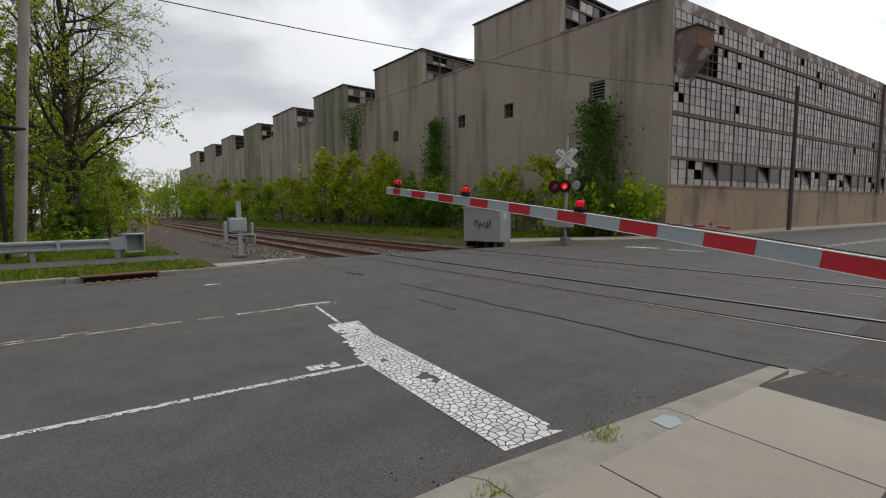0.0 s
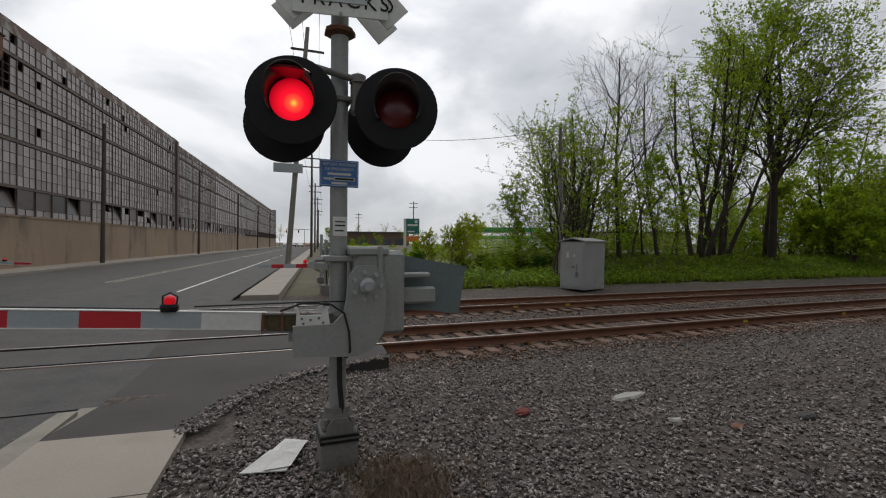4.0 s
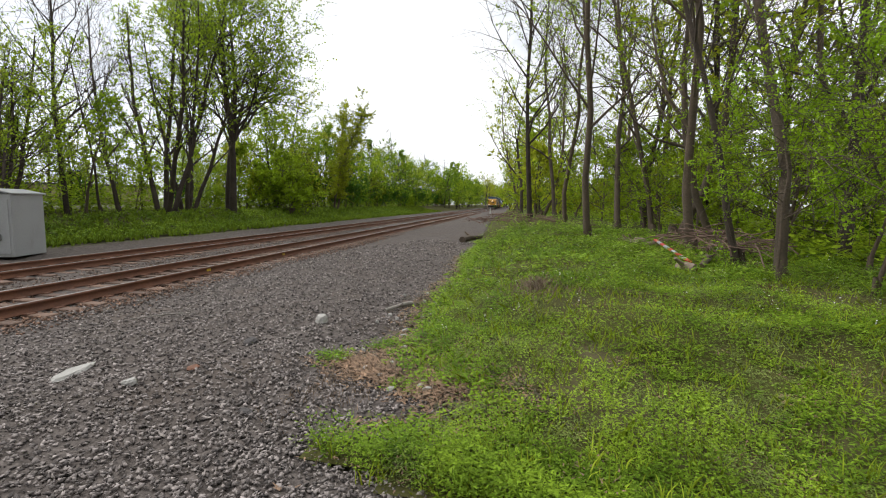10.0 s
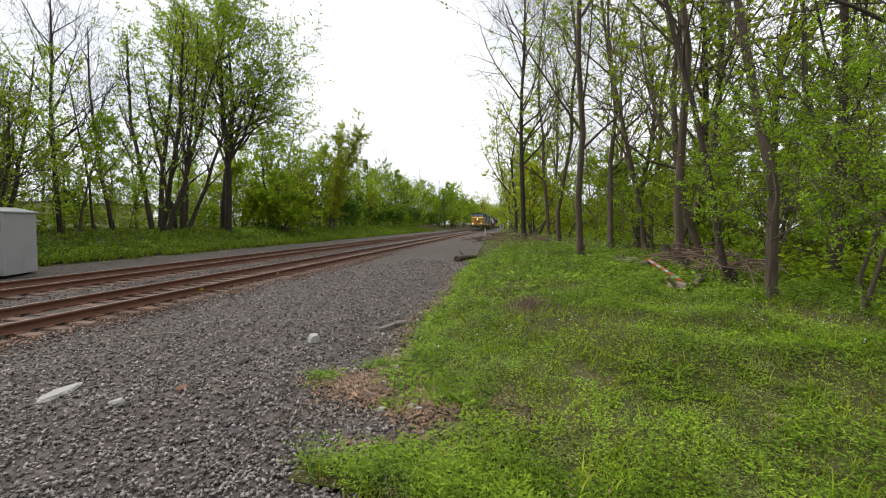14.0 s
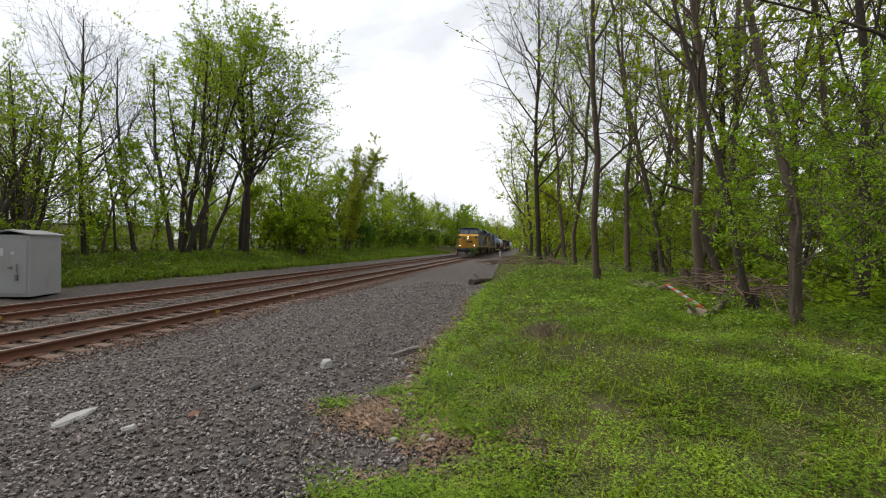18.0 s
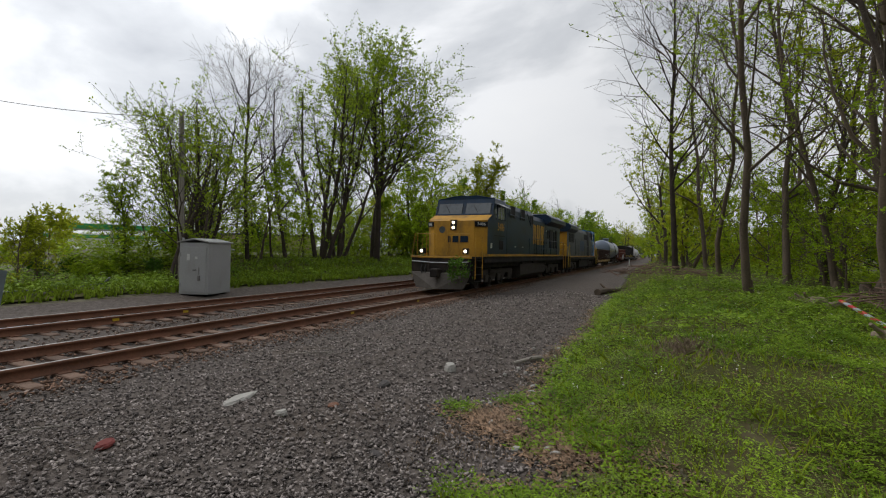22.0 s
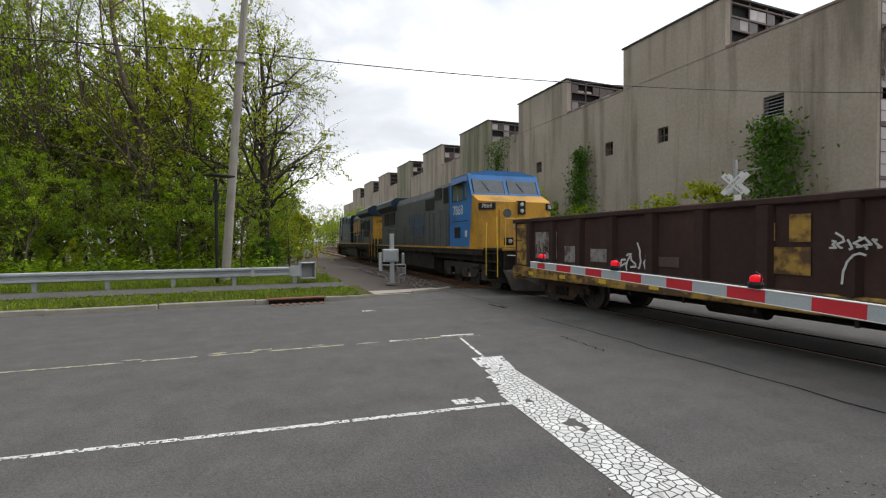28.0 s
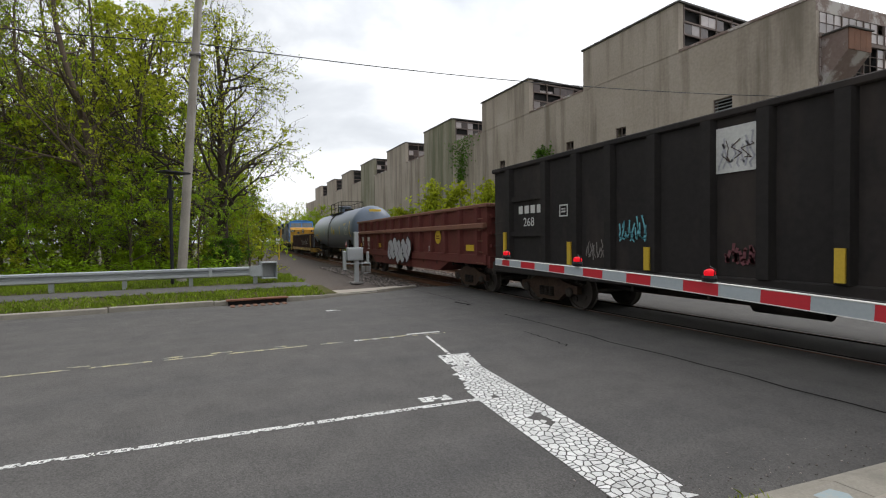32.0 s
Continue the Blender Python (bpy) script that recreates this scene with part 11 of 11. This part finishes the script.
def lump(name, label, x, y, sx, sy, sz, material, seed, turn=0.0, group="litter on the gravel", category="stone"):
    r = random.Random(seed)
    m = MB()
    ring = []
    n = 9
    vs = []
    for z, k in ((0.0, 1.0), (0.6, 0.95), (1.0, 0.7)):
        for i in range(n):
            a = 2 * math.pi * i / n
            q = k * r.uniform(0.8, 1.12)
            vs.append((math.cos(a) * sx / 2 * q, math.sin(a) * sy / 2 * q, z * sz * r.uniform(0.85, 1.1)))
    fs = [tuple(range(n))[::-1], tuple(range(2 * n, 3 * n))]
    for j in range(2):
        fs += [(j * n + i, j * n + (i + 1) % n, (j + 1) * n + (i + 1) % n, (j + 1) * n + i) for i in range(n)]
    m.add(vs, fs)
    o = tagged(part(name, m, material), label, category, group)
    o.matrix_basis = pose(x, y, ground_z(x, y), 0, 0, turn)
    return o


PALE_STONE = mat("pale_stone", (0.36, 0.345, 0.315), (0.27, 0.26, 0.235), rough=0.9, scale=5, fine=40, bump=0.3)
lump("flat_slab", "flat pale stone slab lying on the gravel", 4.15, 4.57, 0.62, 0.20, 0.03, PALE_STONE, 1, 8)
lump("pale_rock", "broken pale rock on the gravel", 6.5, 2.93, 0.26, 0.18, 0.09, PALE_STONE, 2, 20)
lump("pale_rock", "small pale rock on the gravel", 3.84, 3.6, 0.10, 0.13, 0.05, PALE_STONE, 3, 50)
lump("dark_chunk", "dark flat chunk on the gravel", 5.47, 3.41, 0.26, 0.15, 0.05, ASPHALT_PATCH, 4, 15)
lump("dark_chunk", "dark chunk on the gravel", 3.55, 2.25, 0.15, 0.08, 0.02, ASPHALT_PATCH, 5, 60)
lump("red_rag", "crumpled dark red rag on the gravel", 2.63, 4.43, 0.24, 0.14, 0.035, mat("faded_red_cloth", (0.17, 0.035, 0.03), rough=0.95, fine=20), 6, 30, category="litter")
lump("rusty_lid", "rusty piece of metal on the gravel", 4.35, 3.35, 0.2, 0.12, 0.02, RUST, 7, 10, category="litter")
lrng = random.Random(9)
for k in range(26):
    x = lrng.uniform(4.0, 9.5)
    lump("pale_pebble", "small pale stone at the edge of the weeds", x, verge_edge(x) + lrng.uniform(0.0, 0.9), lrng.uniform(0.05, 0.12), lrng.uniform(0.04, 0.09), 0.04, PALE_STONE, 20 + k, lrng.uniform(0, 180), "pale stones along the verge")


def log(label, x, y, ln, r, turn, material, tilt=0.0):
    o = thing("log", label, "log", "fallen wood", pose(x, y, ground_z(x, y) + r * 0.7, 0, tilt, turn))
    part("stem", MB().tube([(0, 0, 0), (ln * 0.4, 0.05 * ln, 0.03), (ln, 0, 0)], [r, r * 0.9, r * 0.7], 8), material, o)
    part("stub", MB().tube([(ln * 0.5, 0, 0), (ln * 0.55, r * 3, r * 2)], [r * 0.5, r * 0.25], 6), material, o)
    return o


PALE_WOOD = mat("grey_cut_wood", (0.26, 0.20, 0.15), (0.15, 0.115, 0.085), rough=0.9, scale=3, fine=25, bump=0.4)
log("dark rotting log on the edge of the gravel", 22.0, 2.9, 2.2, 0.16, -20, BARK)
log("pale broken branch on the gravel", 8.2, 2.0, 0.7, 0.04, 155, WOOD_POLE)
fallen = thing("broken_gate_arm", "broken red and white striped gate arm lying in the weeds", "gate arm", "fallen wood", pose(10.9, -3.45, ground_z(10.9, -3.45) + 0.10, 0, -5, -1))
for k in range(9):
    part("band", MB().cbox(0.33 * k, -0.04, -0.02, 0.33 * k + 0.329, 0.04, 0.02, 0.006), GREY_REFLECT if k % 2 else RED_REFLECT, fallen)
for cx, cy, cl, ct in ((14.7, -3.3, 0.7, 20), (15.2, -3.6, 0.8, 70), (14.9, -3.9, 0.6, 130), (9.9, -3.2, 0.35, 40)):
    log("short cut log with pale ends among the weeds", cx, cy, cl, 0.11, ct, PALE_WOOD)
log("grey fallen branch among the weeds", 12.6, -4.3, 2.4, 0.08, 160, BARK)
log("thin stick lying on the gravel", 6.9, 5.4, 0.8, 0.012, 130, WOOD_POLE)
log("thin stick lying on the gravel", 2.4, 5.6, 0.5, 0.008, -20, WOOD_POLE)
bp = thing("brush_pile", "heap of cut reddish brushwood at the edge of the wood", "brush pile", "fallen wood", pose(13.4, -4.9, ground_z(13.4, -4.9) + 0.2))
tw = MB()
for k in range(130):
    a, b = lrng.uniform(-2.0, 2.4), lrng.uniform(-0.9, 0.9)
    h = lrng.uniform(0.0, 0.55) * math.exp(-a * a / 3)
    d = Vector((lrng.gauss(0, 0.6), lrng.gauss(0, 0.5), lrng.gauss(0, 0.14)))
    tw.tube([Vector((a, b, h)) - d * 0.6, Vector((a, b, h + 0.08)), Vector((a, b, h)) + d * 0.6], [0.016, 0.013, 0.006], 4)
tagged(part("brushwood", tw, mat("reddish_brush", (0.19, 0.12, 0.09), (0.1, 0.065, 0.05), rough=0.95, scale=3, fine=20, bump=0.3), bp), kind="stuff")
bp2 = copy_thing(bp, pose(24.0, 0.4, ground_z(24.0, 0.4) - 0.05, 0, 0, 70))
hose = tagged(part("pipe", MB().tube([(6.5, 20.8, 0.05), (8.2, 20.4, 0.04), (10.2, 20.6, 0.05), (11.6, 21.2, 0.12), (12.2, 21.9, 0.3)], 0.05, 8), mat("blue_black_pipe", (0.03, 0.035, 0.05), rough=0.5)), "dark plastic pipe lying on the gravel", "pipe")
for k in range(3):
    log("old grey plank in the gravel", 8.3 + k * 1.1, 19.3 + 0.2 * k, 1.6, 0.07, 10 - 25 * k, DARK_POLE)

# ---- street scene beyond the open ground ----
STORE = mat("brown_brick_front", (0.17, 0.10, 0.075), (0.12, 0.075, 0.06), rough=0.9, scale=0.8, fine=8)
SIGN_GREEN = mat("green_sign_face", (0.02, 0.19, 0.13), rough=0.4, bump=0)
SIGN_ORANGE = mat("orange_price_panel", (0.75, 0.22, 0.03), rough=0.4, bump=0)
CANOPY_GREEN = mat("green_canopy_edge", (0.03, 0.33, 0.10), rough=0.5, bump=0)
py = thing("pylon_sign", "tall green and orange station sign on a pale post", "sign", "", pose(26.2, 84, 0, 0, 0, -16))
part("post", MB().cbox(-1.45, -0.15, 0, -0.95, 0.15, 6.4, 0.03), WHITE_PAINT, py)
part("green_panel", MB().cbox(-0.95, -0.2, 3.6, 1.5, 0.2, 6.4, 0.03), SIGN_GREEN, py)
part("orange_panel", MB().cbox(-0.9, -0.18, 2.1, 1.45, 0.18, 3.1, 0.03), SIGN_ORANGE, py)
part("name_bar", MB().box(-0.7, -0.215, 5.0, 1.2, -0.205, 5.35).box(-0.7, -0.215, 3.85, 0.6, -0.205, 4.1), WHITE_PAINT, py)
part("ring_mark", MB().lathe([(0.34, -0.215), (0.34, -0.205)], (0.9, 0, 5.85), "y", 14), WHITE_PAINT, py)
st = thing("store", "low brown store building across the open ground", "building", "", pose(36, 165, 0, 0, 0, -14))
part("wall", MB().box(-14, 0, 0, 14, 12, 5.4), STORE, st)
part("roof", MB().box(-14.5, -0.5, 5.4, 14.5, 12.5, 5.8), ROOF, st)
for k in range(6):
    part("window", MB().box(-12.5 + k * 4.3, -0.04, 1.0, -9.6 + k * 4.3, -0.005, 3.2), LOCO_GLASS, st)
gs = thing("station_canopy", "filling station canopy with a green edge", "canopy", "", pose(54, 98, 0, 0, 0, -28))
part("canopy", MB().cbox(-9, -4, 4.6, 9, 4, 5.6, 0.05), CANOPY_GREEN, gs)
part("canopy_soffit", MB().box(-8.9, -3.9, 4.5, 8.9, 3.9, 4.6), WHITE_PAINT, gs)
for x in (-7, 0, 7):
    part("column", MB().cbox(x - 0.2, -0.2, 0, x + 0.2, 0.2, 4.6, 0.02), WHITE_PAINT, gs)
    part("pump", MB().cbox(x - 0.9, -0.4, 0.1, x - 0.35, 0.4, 2.0, 0.05), WHITE_PAINT, gs)
kio = thing("station_shop", "white station shop behind the canopy", "building", "", pose(62, 118, 0, 0, 0, -28))
part("wall", MB().box(-10, 0, 0, 10, 8, 4.2), WHITE_PAINT, kio)
part("fascia", MB().box(-10.1, -0.1, 3.2, 10.1, -0.004, 4.0), CANOPY_GREEN, kio)
shed = thing("tan_building", "long tan building behind the trees", "building", "", pose(75, 86, 0, 0, 0, -40))
part("wall", MB().box(-16, 0, 0, 16, 10, 4.5), BASE_WALL, shed)
part("roof", MB().box(-16.4, -0.4, 4.5, 16.4, 10.4, 4.9), ROOF, shed)


def car(label, x, y, turn, paint):
    c = thing("car", label, "car", "parked cars", pose(x, y, 0.02, 0, 0, turn))
    part("body", MB().prism([(-2.2, 0.35), (2.2, 0.35), (2.25, 0.75), (1.2, 0.92), (0.55, 1.42), (-1.2, 1.45), (-1.95, 0.98), (-2.25, 0.9)], "y", -0.88, 0.88), paint, c)
    part("windows", MB().prism([(1.05, 0.95), (0.5, 1.36), (-1.15, 1.38), (-1.75, 0.98)], "y", -0.89, 0.89), LOCO_GLASS, c)
    for wx in (-1.35, 1.35):
        for s in (-1, 1):
            part("wheel", MB().lathe([(0.1, -0.1), (0.32, -0.1), (0.32, 0.1), (0.1, 0.1)], (wx, s * 0.8, 0.32), "y", 14), RUBBER, c)
    return c


crng2 = random.Random(12)
for k, (x, y, t, col, nm) in enumerate(((46, 92, 60, (0.6, 0.6, 0.6), "white"), (50, 88, 62, (0.25, 0.26, 0.28), "grey"), (55, 85, 64, (0.12, 0.2, 0.35), "blue"), (60, 82, 66, (0.55, 0.56, 0.58), "silver"), (41, 96, 60, (0.5, 0.5, 0.52), "silver"), (66, 80, 66, (0.3, 0.31, 0.33), "grey"), (14, 190, 90, (0.6, 0.6, 0.6), "white"), (10.5, 175, 90, (0.2, 0.2, 0.22), "dark"), (18, 205, 90, (0.35, 0.05, 0.05), "red"), (9, 200, 90, (0.5, 0.5, 0.52), "silver"))):
    car(nm + " car parked across the open ground" if k < 6 else nm + " car far down the street", x, y, t, mat("car_paint", col, rough=0.3, bump=0, spec=0.6))
for k, (x, h) in enumerate(((8, 5.6), (12, 5.7))):
    tl = thing("traffic_light", "distant traffic light over the street", "traffic light", "traffic lights", pose(x, 170, 0))
    part("pole", MB().tube([(6, 0, 0), (6, 0, 6.2), (0, 0, 6.4)], 0.1, 8), GALV, tl)
    part("head", MB().cbox(-0.2, -0.15, h - 0.6, 0.2, 0.15, h + 0.5, 0.03), BLACK, tl)
    part("red_lamp", MB().lathe([(0.0, -0.18), (0.13, -0.16), (0.14, -0.15)], (0, 0, h + 0.3), "y", 12), RED_SMALL, tl)
motions()
